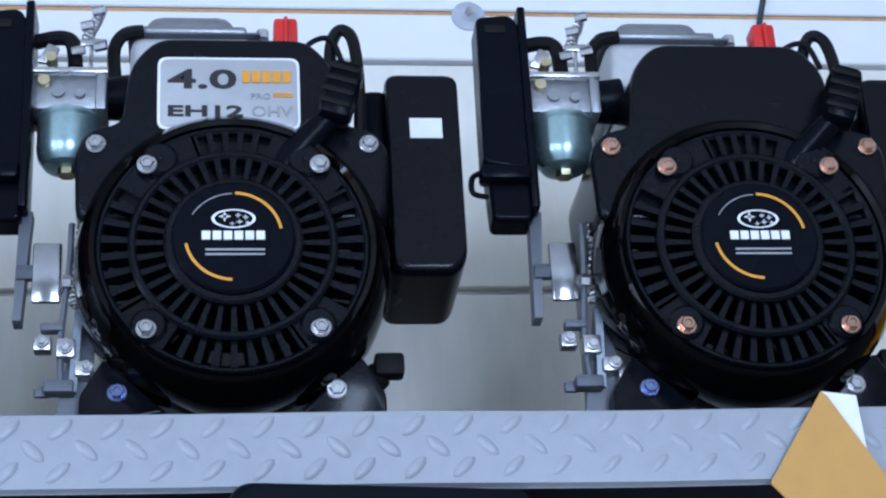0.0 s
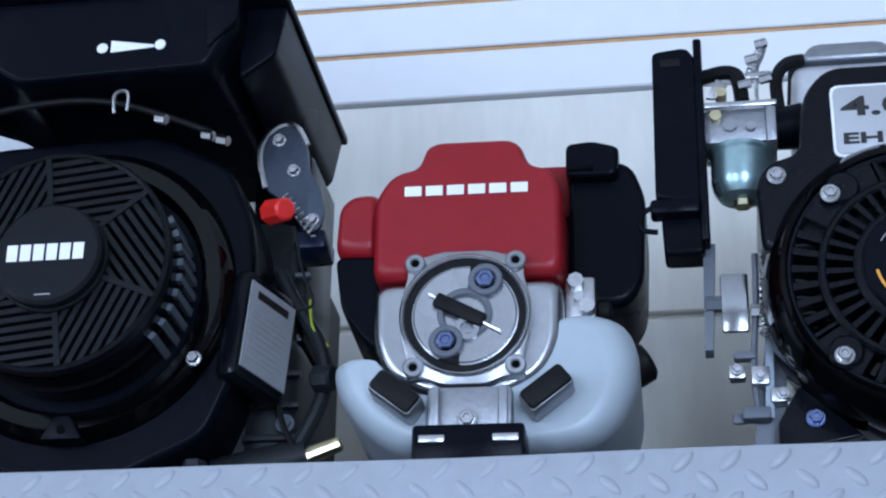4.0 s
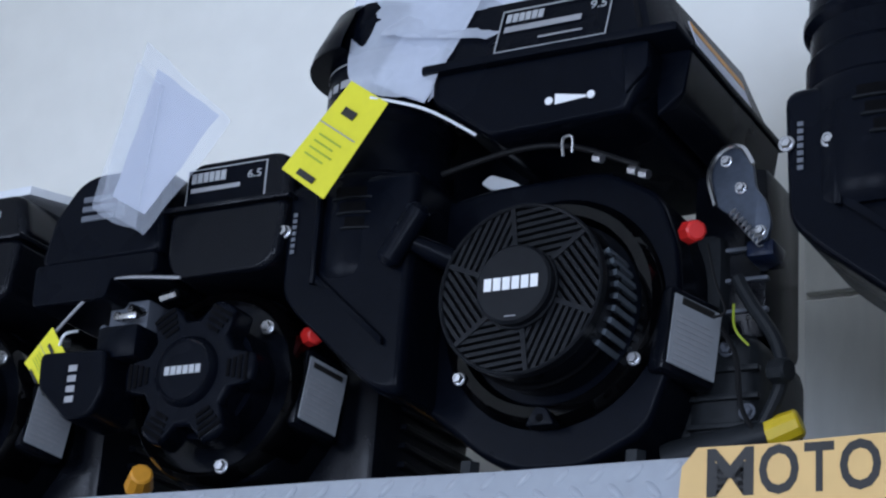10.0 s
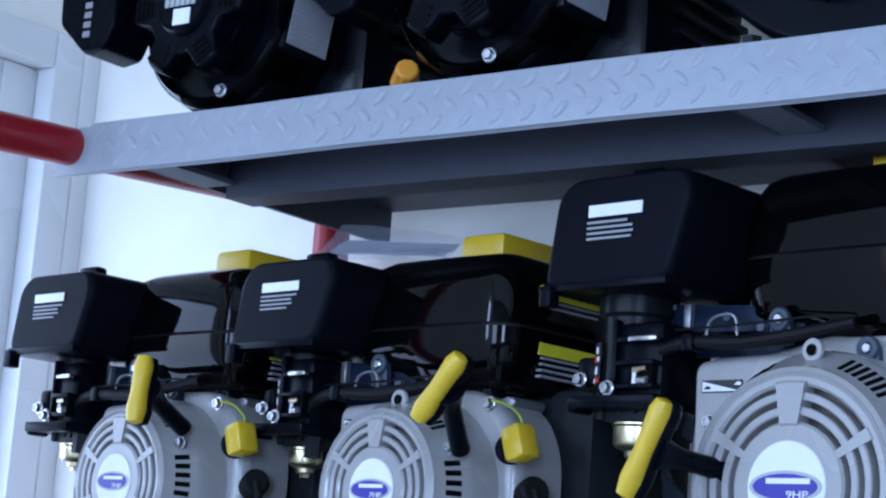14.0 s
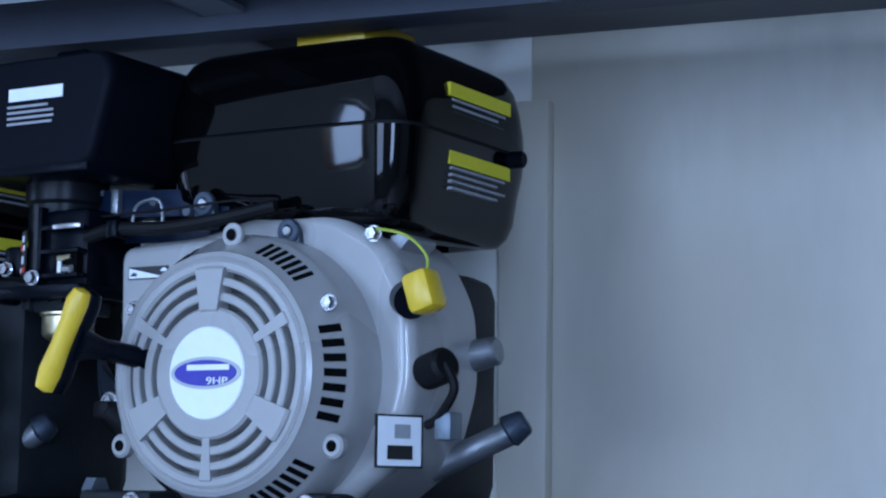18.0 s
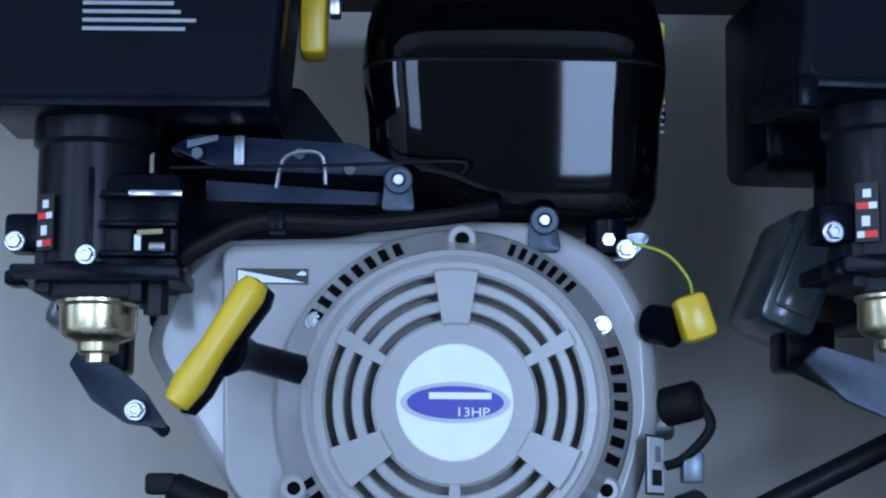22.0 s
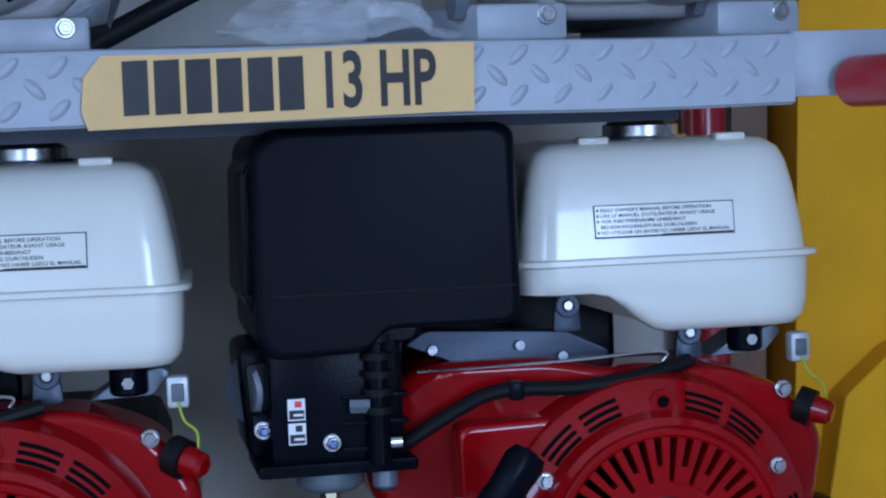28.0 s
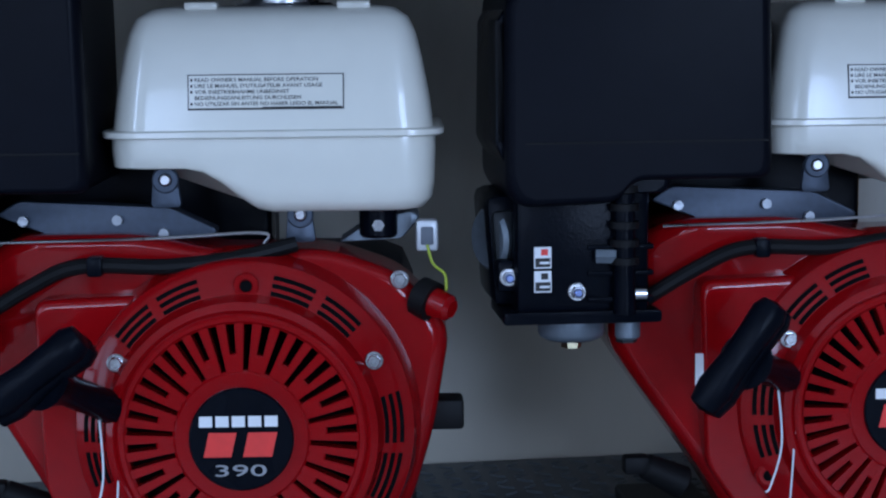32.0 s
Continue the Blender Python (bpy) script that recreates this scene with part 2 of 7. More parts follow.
def solo(name, bm, mat, label, category, group="", kind="", m=None, smooth=35):
    ob = finish(name, bm, mat, None, "", smooth)
    if m is not None:
        ob.matrix_basis = m
    return tagged(ob, label, category, group, kind)


def box(x0, x1, y0, y1, z0, z1, bev=0.0, seg=2, bm=None, m=None):
    bm = bm or bmesh.new()
    tmp = bmesh.new()
    bmesh.ops.create_cube(tmp, size=1.0)
    for v in tmp.verts:
        v.co = Vector(((x0 + x1) / 2 + v.co.x * (x1 - x0), (y0 + y1) / 2 + v.co.y * (y1 - y0), (z0 + z1) / 2 + v.co.z * (z1 - z0)))
    if bev:
        bmesh.ops.bevel(tmp, geom=tmp.edges[:], offset=bev, segments=seg, profile=0.5, affect="EDGES")
    return join(bm, tmp, m)


def join(bm, tmp, m=None):
    if m is not None:
        bmesh.ops.transform(tmp, matrix=m, verts=tmp.verts[:])
    vs = [bm.verts.new(v.co) for v in tmp.verts]
    tmp.verts.index_update()
    for f in tmp.faces:
        try:
            nf = bm.faces.new([vs[v.index] for v in f.verts])
            nf.material_index = f.material_index
        except ValueError:
            pass
    tmp.free()
    return bm


def lathe(profile, seg=32, bm=None, m=None, a0=0.0, a1=360.0):
    """Turns a profile of (radius, height) about the z axis; the matrix m puts it in place."""
    bm = bm or bmesh.new()
    tmp = bmesh.new()
    full = abs(a1 - a0) >= 360
    n = seg if full else seg + 1
    rings = []
    for r, h in profile:
        if r < 1e-6:
            rings.append([tmp.verts.new((0, 0, h))])
        else:
            rings.append([tmp.verts.new((r * math.cos(radians(a0 + (a1 - a0) * i / seg)), r * math.sin(radians(a0 + (a1 - a0) * i / seg)), h)) for i in range(n)])
    for a, b in zip(rings, rings[1:]):
        if len(a) == 1 and len(b) == 1:
            continue
        for i in range(seg):
            j = (i + 1) % n
            q = [a[0], b[i], b[j]] if len(a) == 1 else [a[i], b[0], a[j]] if len(b) == 1 else [a[i], b[i], b[j], a[j]]
            if len(set(q)) > 2:
                try:
                    tmp.faces.new(q)
                except ValueError:
                    pass
    return join(bm, tmp, m)


def along(p, q):
    """A matrix whose z axis runs from p to q."""
    d = Vector(q) - Vector(p)
    return Matrix.Translation(p) @ d.to_track_quat("Z", "Y").to_matrix().to_4x4()


def rod(p, q, r, r2=None, seg=16, bev=0.0, bm=None):
    h = (Vector(q) - Vector(p)).length
    r2 = r if r2 is None else r2
    b = min(bev, h * 0.4, r * 0.9)
    prof = [(0, 0), (r - b, 0), (r, b), (r2, h - b), (r2 - b, h), (0, h)] if b else [(0, 0), (r, 0), (r2, h), (0, h)]
    return lathe(prof, seg, bm, along(p, q))


def tube(pts, r, seg=8, bm=None, smooth=6):
    """A round hose through the points."""
    bm = bm or bmesh.new()
    P = [Vector(p) for p in pts]
    Q = []
    for i in range(len(P) - 1):
        a, b, c, d = P[max(i - 1, 0)], P[i], P[i + 1], P[min(i + 2, len(P) - 1)]
        for k in range(smooth):
            t = k / smooth
            Q.append(0.5 * ((2 * b) + (c - a) * t + (2 * a - 5 * b + 4 * c - d) * t * t + (3 * b - a - 3 * c + d) * t ** 3))
    Q.append(P[-1])
    rings, nrm = [], None
    for i, q in enumerate(Q):
        t = (Q[min(i + 1, len(Q) - 1)] - Q[max(i - 1, 0)]).normalized()
        nrm = t.orthogonal() if nrm is None else (nrm - t * nrm.dot(t))
        nrm.normalize()
        bi = t.cross(nrm)
        rings.append([bm.verts.new(q + r * (math.cos(2 * math.pi * k / seg) * nrm + math.sin(2 * math.pi * k / seg) * bi)) for k in range(seg)])
    for a, b in zip(rings, rings[1:]):
        for k in range(seg):
            bm.faces.new((a[k], a[(k + 1) % seg], b[(k + 1) % seg], b[k]))
    bm.faces.new(rings[0]), bm.faces.new(rings[-1])
    return bm


def rounded(pts, r, seg=4):
    """Rounds the corners of a closed outline in the plane."""
    out = []
    n = len(pts)
    for i in range(n):
        a, b, c = (Vector(pts[i - 1][:2]), Vector(pts[i][:2]), Vector(pts[(i + 1) % n][:2]))
        rad = pts[i][2] if len(pts[i]) > 2 else r
        u, v = (a - b), (c - b)
        k = min(rad, u.length * 0.49, v.length * 0.49)
        p, q = b + u.normalized() * k, b + v.normalized() * k
        if k < 1e-5:
            out.append(b)
            continue
        for j in range(seg + 1):
            t = j / seg
            out.append((1 - t) ** 2 * p + 2 * t * (1 - t) * b + t * t * q)
    return out


def plate(outline, y0, y1, bev=0.0, bm=None, m=None, r=0.0, back=None, seg=4):
    """A slab with an outline in x and z, from y0 (front) to y1; bev rounds the front edge; back scales the rear outline."""
    tmp = bmesh.new()
    pts = rounded(outline, r, seg) if r or any(len(p) > 2 for p in outline) else [Vector(p[:2]) for p in outline]
    c = sum(pts, Vector((0, 0))) / len(pts)
    span = max((p - c).length for p in pts)

    def ring(y, inset):
        k = 1 - inset / span
        return [tmp.verts.new((c.x + (p.x - c.x) * k, y, c.y + (p.y - c.y) * k)) for p in pts]
    rings = []
    if bev:
        steps = 4 if bev > 0.0035 else 2
        if steps == 4:
            rings.append(ring(y0, bev + 0.0008))
        for j in range(steps):
            a = math.pi / 2 * j / steps
            rings.append(ring(y0 + bev * (1 - math.cos(a)), bev * (1 - math.sin(a))))
    rings.append(ring(y0 + bev, 0))
    if bev > 0.0035 and y1 - y0 > bev + 0.002:
        rings.append(ring(y0 + bev + 0.0008, 0))
    rings.append(ring(y1, -(back or 0)))
    for a, b in zip(rings, rings[1:]):
        for i in range(len(pts)):
            j = (i + 1) % len(pts)
            tmp.faces.new((a[i], a[j], b[j], b[i]))
    tmp.faces.new(rings[0]), tmp.faces.new(rings[-1])
    return join(bm or bmesh.new(), tmp, m)


def bolt(name, x, y, z, r, parent, mat=None, washer=True, h=0.006):
    """A hexagon-head bolt facing the front."""
    bm = bmesh.new()
    f = Matrix.Translation((x, y, z)) @ Matrix.Rotation(radians(90), 4, "X")
    if washer:
        lathe([(0, 0), (r * 1.35, 0), (r * 1.35, h * 0.2), (r * 1.2, h * 0.3), (0, h * 0.3)], 16, bm, f)
    lathe([(r, h * 0.3), (r, h * 0.85), (r * 0.86, h), (r * 0.55, h), (r * 0.45, h * 0.85), (0, h * 0.85)], 6, bm, f)
    return part(name, bm, mat or M_CHROME, parent)


FACE = Matrix.Rotation(radians(90), 4, "X")   # turns the z axis towards the front (-y)


def at(x, y, z):
    return Matrix.Translation((x, y, z))


def bars(x0, x1, z0, z1, y, rows, mat, parent, name="print", m=None, ragged=True, thick=0.0006, label=""):
    """Lines of writing that cannot be read, as plain bars."""
    rnd = random.Random(int((x0 * 7919 + z0 * 104729) * 1000) & 65535)
    bm = bmesh.new()
    step = (z1 - z0) / rows
    for i in range(rows):
        zt = z1 - i * step
        end = x1 - (rnd.random() * 0.3 * (x1 - x0) if ragged else 0)
        if name == "symbols":
            part("symbol", box(x0, end, y - thick, y, zt - step * 0.62, zt, m=m), mat, parent, label, smooth=0)
            continue
        box(x0, end, y - thick, y, zt - step * (0.42 if name == "small_print" else 0.62), zt, bm=bm, m=m)
    return part(name, bm, mat, parent, label, smooth=0) if name != "symbols" else None


def lettering(name, text, size, m, mat, parent=None, width=None, depth=0.0004, label="", bold=0.0):
    """Raised letters of the built-in font as a mesh; m puts their lower left corner, x along the line."""
    cu = bpy.data.curves.new("letters", "FONT")
    cu.body, cu.size, cu.extrude, cu.resolution_u = text, size, depth, 3
    cu.offset = size * bold
    ob = bpy.data.objects.new("letters", cu)
    scene.collection.objects.link(ob)
    bpy.context.view_layer.update()
    me = bpy.data.meshes.new_from_object(ob.evaluated_get(bpy.context.evaluated_depsgraph_get()))
    bpy.data.objects.remove(ob)
    xs = [v.co.x for v in me.vertices] or [0, 1]
    if width:
        k = width / max(max(xs) - min(xs), 1e-6)
        for v in me.vertices:
            v.co.x = (v.co.x - min(xs)) * k
    me.transform(m)
    me.materials.clear()
    me.materials.append(mat)
    res = new(name, me)
    if parent is not None:
        res.parent = parent
    if label:
        res["label"] = label
    return res


# ---- the room ----
WALL_Y = 0.50
X_LEFT, X_RIGHT, Y_FRONT, Z_TOP = -2.22, 3.9, -3.6, 2.9


def structure(name, bm, mat, label, category="wall", smooth=0):
    return solo(name, bm, mat, label, category, kind="structure", smooth=smooth)


structure("floor", box(X_LEFT - 0.2, X_RIGHT + 0.2, Y_FRONT - 0.2, WALL_Y + 0.2, -0.1, 0), M_FLOOR, "pale tiled shop floor", "floor")
structure("ceiling", box(X_LEFT - 0.2, X_RIGHT + 0.2, Y_FRONT - 0.2, WALL_Y + 0.2, Z_TOP, Z_TOP + 0.1), M_CEIL, "plain off-white ceiling", "ceiling")
structure("wall_north", box(X_LEFT - 0.15, X_RIGHT, WALL_Y, WALL_Y + 0.15, 0, Z_TOP), M_WALL, "cream painted wall behind the rack")
# added out of view; its dark colour keeps fill light down
structure("wall_east", box(X_RIGHT, X_RIGHT + 0.15, Y_FRONT, WALL_Y + 0.15, 0, Z_TOP), M_SHOP, "unseen side wall, dark to cut bounced light")
# the shop front: piers between two low openings that let in the daylight
bm = bmesh.new()
for x0, x1 in ((X_LEFT - 0.15, -1.95), (-0.95, 0.5), (1.4, X_RIGHT + 0.15)):
    box(x0, x1, Y_FRONT - 0.15, Y_FRONT, 0, Z_TOP, bm=bm)
box(X_LEFT, X_RIGHT, Y_FRONT - 0.149, Y_FRONT - 0.001, 2.25, Z_TOP, bm=bm)
box(X_LEFT, X_RIGHT, Y_FRONT - 0.149, Y_FRONT - 0.001, 0, 0.55, bm=bm)
structure("wall_south", bm, M_SHOP, "unseen shop front wall, dark to cut bounced light, with two glazed openings")

# ---- pieces that the engines share ----
def face(x, y, z):
    return at(x, y, z) @ FACE


def annulus(r0, r1, h, bev=0.0, seg=48, bm=None, m=None, a0=0.0, a1=360.0):
    b = bev
    prof = [(r0, 0), (r0, h - b), (r0 + b, h), (r1 - b, h), (r1, h - b), (r1, 0)] if b else [(r0, 0), (r0, h), (r1, h), (r1, 0)]
    bm = lathe(prof, seg, bm, m, a0, a1)
    if abs(a1 - a0) < 360:
        for a in (a0, a1):
            c, s = math.cos(radians(a)), math.sin(radians(a))
            vs = [bm.verts.new((m or Matrix()) @ Vector((r * c, r * s, hh))) for r, hh in prof]
            bm.faces.new(vs)
    return bm


def slots(r0, r1, a0, a1, n, open_part, h, m, bm=None, parent=None, mat=None):
    """The bars that are left between n radial slots from angle a0 to a1, each a part of its own where a parent is given."""
    step = (a1 - a0) / n
    for i in range(n):
        c = a0 + step * (i + 1)
        w = step * (1 - open_part) / 2
        if parent is not None:
            part("bar", annulus(r0, r1, h, 0.0, 2, None, m, c - w, c + w), mat, parent)
        else:
            annulus(r0, r1, h, 0.0, 2, bm, m, c - w, c + w)
    return bm


def fins(e, n, x0, x1, y0, y1, z, step, thick, mat):
    for i in range(n):
        part("cooling_fin", box(x0, x1, y0, y1, z + i * step, z + i * step + thick, 0.001, 1), mat, e)


def disc(name, x, y, z, r, h, mat, parent, bev=0.001, seg=40, label=""):
    b = min(bev, h * 0.45)
    return part(name, lathe([(r, 0), (r, h - b), (r - b, h), (0, h)], seg, None, face(x, y, z)), mat, parent, label)


def sheet(name, x0, x1, z0, z1, y, mat, parent, r=0.0, t=0.0008, m=None, label=""):
    """A sticker or label facing the front."""
    return part(name, plate([(x0, z0), (x1, z0), (x1, z1), (x0, z1)], y - t, y, 0, None, m, r), mat, parent, label, smooth=0)


def blocks(name, x0, x1, z0, z1, y, n, mat, parent, m=None, t=0.0009, gap=0.2):
    """A maker's word drawn as a row of plain blocks in its colour."""
    w = (x1 - x0) / n
    for i in range(n):
        a, b = x0 + i * w, x0 + (i + 1 - gap) * w
        part("letter_block", box(a, b, y - t, y, z0, z1, m=m), mat, parent, smooth=0)


def text(name, s, x, z, y, size, mat, parent, width=None):
    return lettering(name, s, size, at(x, y, z) @ FACE, mat, parent, width)


def pressed_half(x0, x1, y0, y1, rc, levels, rise=None, bulge=0.0):
    """Half of a pressed tank: rounded corners in plan, one (height, inset) for each level; rise lifts the far levels by x."""
    bm = bmesh.new()
    rings = []
    far = levels[-1][0]
    for z, inset in levels:
        pts = rounded([(x0 + inset, y0 + inset), (x1 - inset, y0 + inset), (x1 - inset, y1 - inset), (x0 + inset, y1 - inset)], max(rc - inset * 0.5, 0.012), 7)
        fine = []
        for i, p in enumerate(pts):
            q = pts[(i + 1) % len(pts)]
            n = max(1, int(((x1 - x0) if abs(q.x - p.x) > abs(q.y - p.y) else (y1 - y0)) / 0.016)) if (i + 1) % 8 == 0 else 1
            fine += [p.lerp(q, k / n) for k in range(n)]
        pts = fine
        t = (z - levels[0][0]) / (far - levels[0][0])
        xc, yc, hw = (x0 + x1) / 2, (y0 + y1) / 2, (x1 - x0) / 2
        rings.append([bm.verts.new((p.x, p.y - bulge * (1 - ((p.x - xc) / hw) ** 2) * (p.y < yc), z + (rise(p.x) * t * t if rise else 0.0))) for p in pts])
    for a, b in zip(rings, rings[1:]):
        for i in range(len(a)):
            j = (i + 1) % len(a)
            bm.faces.new((a[i], a[j], b[j], b[i]))
    bm.faces.new(rings[0]), bm.faces.new(rings[-1])
    return bm


def carburettor(e, x, y, z, r, bowl_h, bowl_mat, body_mat, stepped=False):
    """A carburettor: body, throat, linkage, float bowl, drain screw; z is the top of the bowl."""
    bm = box(x - r * 1.15, x + r * 1.15, y - r * 0.8, y + r, z, z + r * 1.3, 0.003)
    box(x - r * 1.5, x - r * 1.1, y - r, y + r, z + r * 0.1, z + r * 1.2, 0.002, bm=bm)
    box(x + r * 0.9, x + r * 1.25, y - r, y + r, z - r * 0.1, z + r * 1.5, 0.002, bm=bm)
    rod((x - r * 0.3, y - r * 0.95, z + r * 0.6), (x - r * 0.3, y - r * 0.6, z + r * 0.6), r * 0.22, bm=bm)
    rod((x + r * 0.4, y - r * 1.0, z + r * 0.5), (x + r * 0.4, y - r * 0.6, z + r * 0.5), r * 0.16, bm=bm)
    rod((x + r * 0.1, y, z + r * 1.2), (x + r * 0.1, y, z + r * 2.2), r * 0.18, bm=bm)
    carb = part("carburettor", bm, body_mat, e)
    low = [(0, -1), (0.46, -1), (0.52, -0.96), (0.55, -0.80), (0.84, -0.72), (0.96, -0.64), (1, -0.56)] if stepped else [(0, -1), (0.50, -1), (0.76, -0.95), (0.93, -0.82), (1, -0.64)]
    part("float_bowl", lathe([(r * a, bowl_h * b) for a, b in low] + [(r, -bowl_h * 0.12), (r * 1.08, -bowl_h * 0.06), (r * 1.08, 0), (0, 0)], 28, None, at(x, y, z)), bowl_mat, carb)
    part("drain_screw", rod((x, y, z - bowl_h - r * 0.22), (x, y, z - bowl_h + 0.001), r * 0.3, seg=6), M_BRASS, carb)
    part("throttle_screw", rod((x - r * 0.75, y - r * 1.05, z + r * 0.95), (x - r * 0.75, y - r * 0.7, z + r * 0.95), r * 0.2, seg=10), M_BRASS, carb)
    return carb


def spring(p, q, r, turns, wire=0.0006):
    pts = []
    mtx = along(p, q)
    h = (Vector(q) - Vector(p)).length
    for i in range(turns * 6 + 1):
        a = i / 6 * 2 * math.pi
        pts.append(mtx @ Vector((r * math.cos(a), r * math.sin(a), h * i / (turns * 6))))
    return tube(pts, wire, 5, smooth=1)


# ---- upper shelf: black engine with a slotted round cover ----
def slotted_engine(m, with_plate, bolt_mat, group):
    e = thing("small_engine", "black petrol engine with round slotted fan cover" + (" and silver power plate" if with_plate else " and bare top cover"), "engine", m, group)
    cz = 0.147
    # crankcase and cylinder behind the covers
    part("crankcase", box(-0.085, 0.095, 0.15, 0.30, 0.0, 0.24, 0.012), M_ALU, e)
    fins(e, 7, -0.07, 0.06, 0.16, 0.28, 0.240, 0.011, 0.005, M_ALU)
    part("fan_cover", lathe([(0.0, 0.028), (0.092, 0.028), (0.094, 0.064), (0.0975, 0.0665), (0.103, 0.060), (0.109, 0.042), (0.1105, 0.02), (0.109, 0.0), (0, 0)], 72, None, face(0, 0.125, cz)), M_BLACKGLOSS, e)
    top = [(-0.108, 0.17), (-0.110, 0.225), (-0.103, 0.240), (-0.078, 0.247), (-0.073, 0.296), (-0.055, 0.318), (0.055, 0.318), (0.073, 0.296), (0.078, 0.247), (0.104, 0.240), (0.111, 0.225), (0.108, 0.17)]
    part("top_cover", plate(top, 0.070, 0.17, 0.007, r=0.012), M_BLACKSATIN, e)
    # the grille: rings and bars before a dark disc painted as the shade inside
    part("hollow_shade", lathe([(0.094, 0), (0.094, 0.002), (0, 0.002)], 48, None, face(0, 0.100, cz)), M_DARK, e)
    g = face(0, 0.074, cz)
    bm = annulus(0.040, 0.0475, 0.022, 0.002, 64, m=g)
    annulus(0.065, 0.0715, 0.018, 0.002, 64, bm, g)
    annulus(0.0885, 0.094, 0.012, 0.002, 64, bm, g)
    for a0, a1 in ((30, 72), (108, 150), (212, 238), (302, 328)):
        annulus(0.070, 0.090, 0.012, 0.0, 10, bm, g, a0, a1)
    grille = part("grille", bm, M_BLACKSATIN, e)
    slots(0.0465, 0.0665, 0, 360, 36, 0.62, 0.017, g, None, grille, M_BLACKSATIN)
    for a0, a1, n in ((150, 212, 7), (-32, 30, 7), (238, 302, 8), (72, 108, 5)):
        slots(0.070, 0.0895, a0, a1, n, 0.6, 0.012, g, None, grille, M_BLACKSATIN)
    for a in (52, 128, 226, 314):
        c, s = math.cos(radians(a)), math.sin(radians(a))
        part("bolt_boss", annulus(0.0, 0.0125, 0.016, 0.002, 20, None, face(0.083 * c * 0.98, 0.074, cz + 0.083 * s)), M_BLACKSATIN, grille)
    badge = disc("badge", 0, 0.054, cz + 0.001, 0.042, 0.005, M_BLACK, e, 0.002, 56)
    bf = face(0, 0.0492, cz + 0.001)
    part("orange_arc", annulus(0.0315, 0.0335, 0.0008, 0, 14, m=bf, a0=10, a1=88), M_ORANGEINK, badge)
    part("orange_arc", annulus(0.0315, 0.0335, 0.0008, 0, 14, m=bf, a0=190, a1=268), M_ORANGEINK, badge)
    part("pale_arc", annulus(0.0318, 0.0325, 0.0006, 0, 14, m=bf, a0=92, a1=150), M_GREYINK, badge)
    bm = bmesh.new()
    for i in range(28):
        a, b = 2 * math.pi * i / 28, 2 * math.pi * (i + 1) / 28
        vs = [bm.verts.new((k * 0.015 * math.cos(t), 0.0487, cz + 0.014 + k * 0.0072 * math.sin(t))) for k, t in ((1, a), (1, b), (0.86, b), (0.86, a))]
        bm.faces.new(vs)
    for x, z, r in ((-0.006, 0.0155, 0.0042), (0.003, 0.0165, 0.002), (0.008, 0.015, 0.0022), (0.004, 0.0115, 0.0022), (0.0095, 0.0108, 0.0018), (-0.001, 0.0102, 0.0018)):
        plate([(x - r, z + cz), (x, z + cz - r * 0.3), (x + r, z + cz), (x, z + cz + r * 0.3)], 0.0482, 0.0490, bm=bm)
        plate([(x - r * 0.3, z + cz), (x, z + cz - r), (x + r * 0.3, z + cz), (x, z + cz + r)], 0.0482, 0.0490, bm=bm)
    part("oval_emblem", bm, M_WHITEINK, badge, smooth=0)
    blocks("maker_name", -0.0215, 0.0225, cz - 0.002, cz + 0.0045, 0.049, 6, M_WHITEINK, badge)
    bars(-0.019, 0.021, cz - 0.0155, cz - 0.0085, 0.0491, 2, M_GREYINK, badge, "small_print", ragged=False)
    if with_plate:
        pl = part("power_plate", plate([(-0.051, 0.2435), (0.046, 0.2435), (0.046, 0.2985), (-0.051, 0.2985)], 0.0682, 0.070, 0.0006, r=0.006), M_SILVER, e, "silver plate with black figures")
        part("plate_border", plate([(-0.053, 0.2415), (0.048, 0.2415), (0.048, 0.3005), (-0.053, 0.3005)], 0.0692, 0.0702, 0, r=0.007), M_WHITEINK, pl)
        lettering("power_figure", "4.0", 0.0215, at(-0.046, 0.0678, 0.2745) @ FACE, M_INK, pl, 0.049, bold=0.022)
        lettering("model_figure", "EH12", 0.0120, at(-0.0455, 0.0678, 0.2515) @ FACE, M_INK, pl, 0.053, bold=0.03)
        lettering("type_figure", "OHV", 0.0120, at(0.0135, 0.0678, 0.2515) @ FACE, M_GREYINK, pl, 0.029, bold=0.015)
        text("series_word", "PRO", 0.013, 0.2655, 0.0678, 0.007, M_GREYINK, pl, 0.014)
        blocks("maker_name", 0.007, 0.043, 0.279, 0.2885, 0.068, 5, M_ORANGEINK, pl)
        bars(0.029, 0.043, 0.2665, 0.2705, 0.068, 2, M_ORANGEINK, pl, "stripe", ragged=False)
    for x, z, y in ((-0.059, 0.206, 0.056), (0.060, 0.207, 0.056), (-0.058, 0.083, 0.056), (0.058, 0.083, 0.056)):
        bolt("bolt", x, y, z, 0.0052, e, bolt_mat)
    for x, z in ((-0.095, 0.229), (0.096, 0.230)):
        bolt("bolt", x, 0.069, z, 0.0052, e, bolt_mat if not with_plate else M_CHROME)
    for sx in (-1, 1):
        part("base_lug", plate([(sx * 0.045, 0.040), (sx * 0.104, 0.030), (sx * 0.104, 0.052), (sx * 0.088, 0.080)], 0.098, 0.118, 0.003, r=0.004), M_BLACKSATIN, e)
    bolt("blue_bolt", -0.078, 0.098, 0.054, 0.0052, e, M_BLUEBOLT)
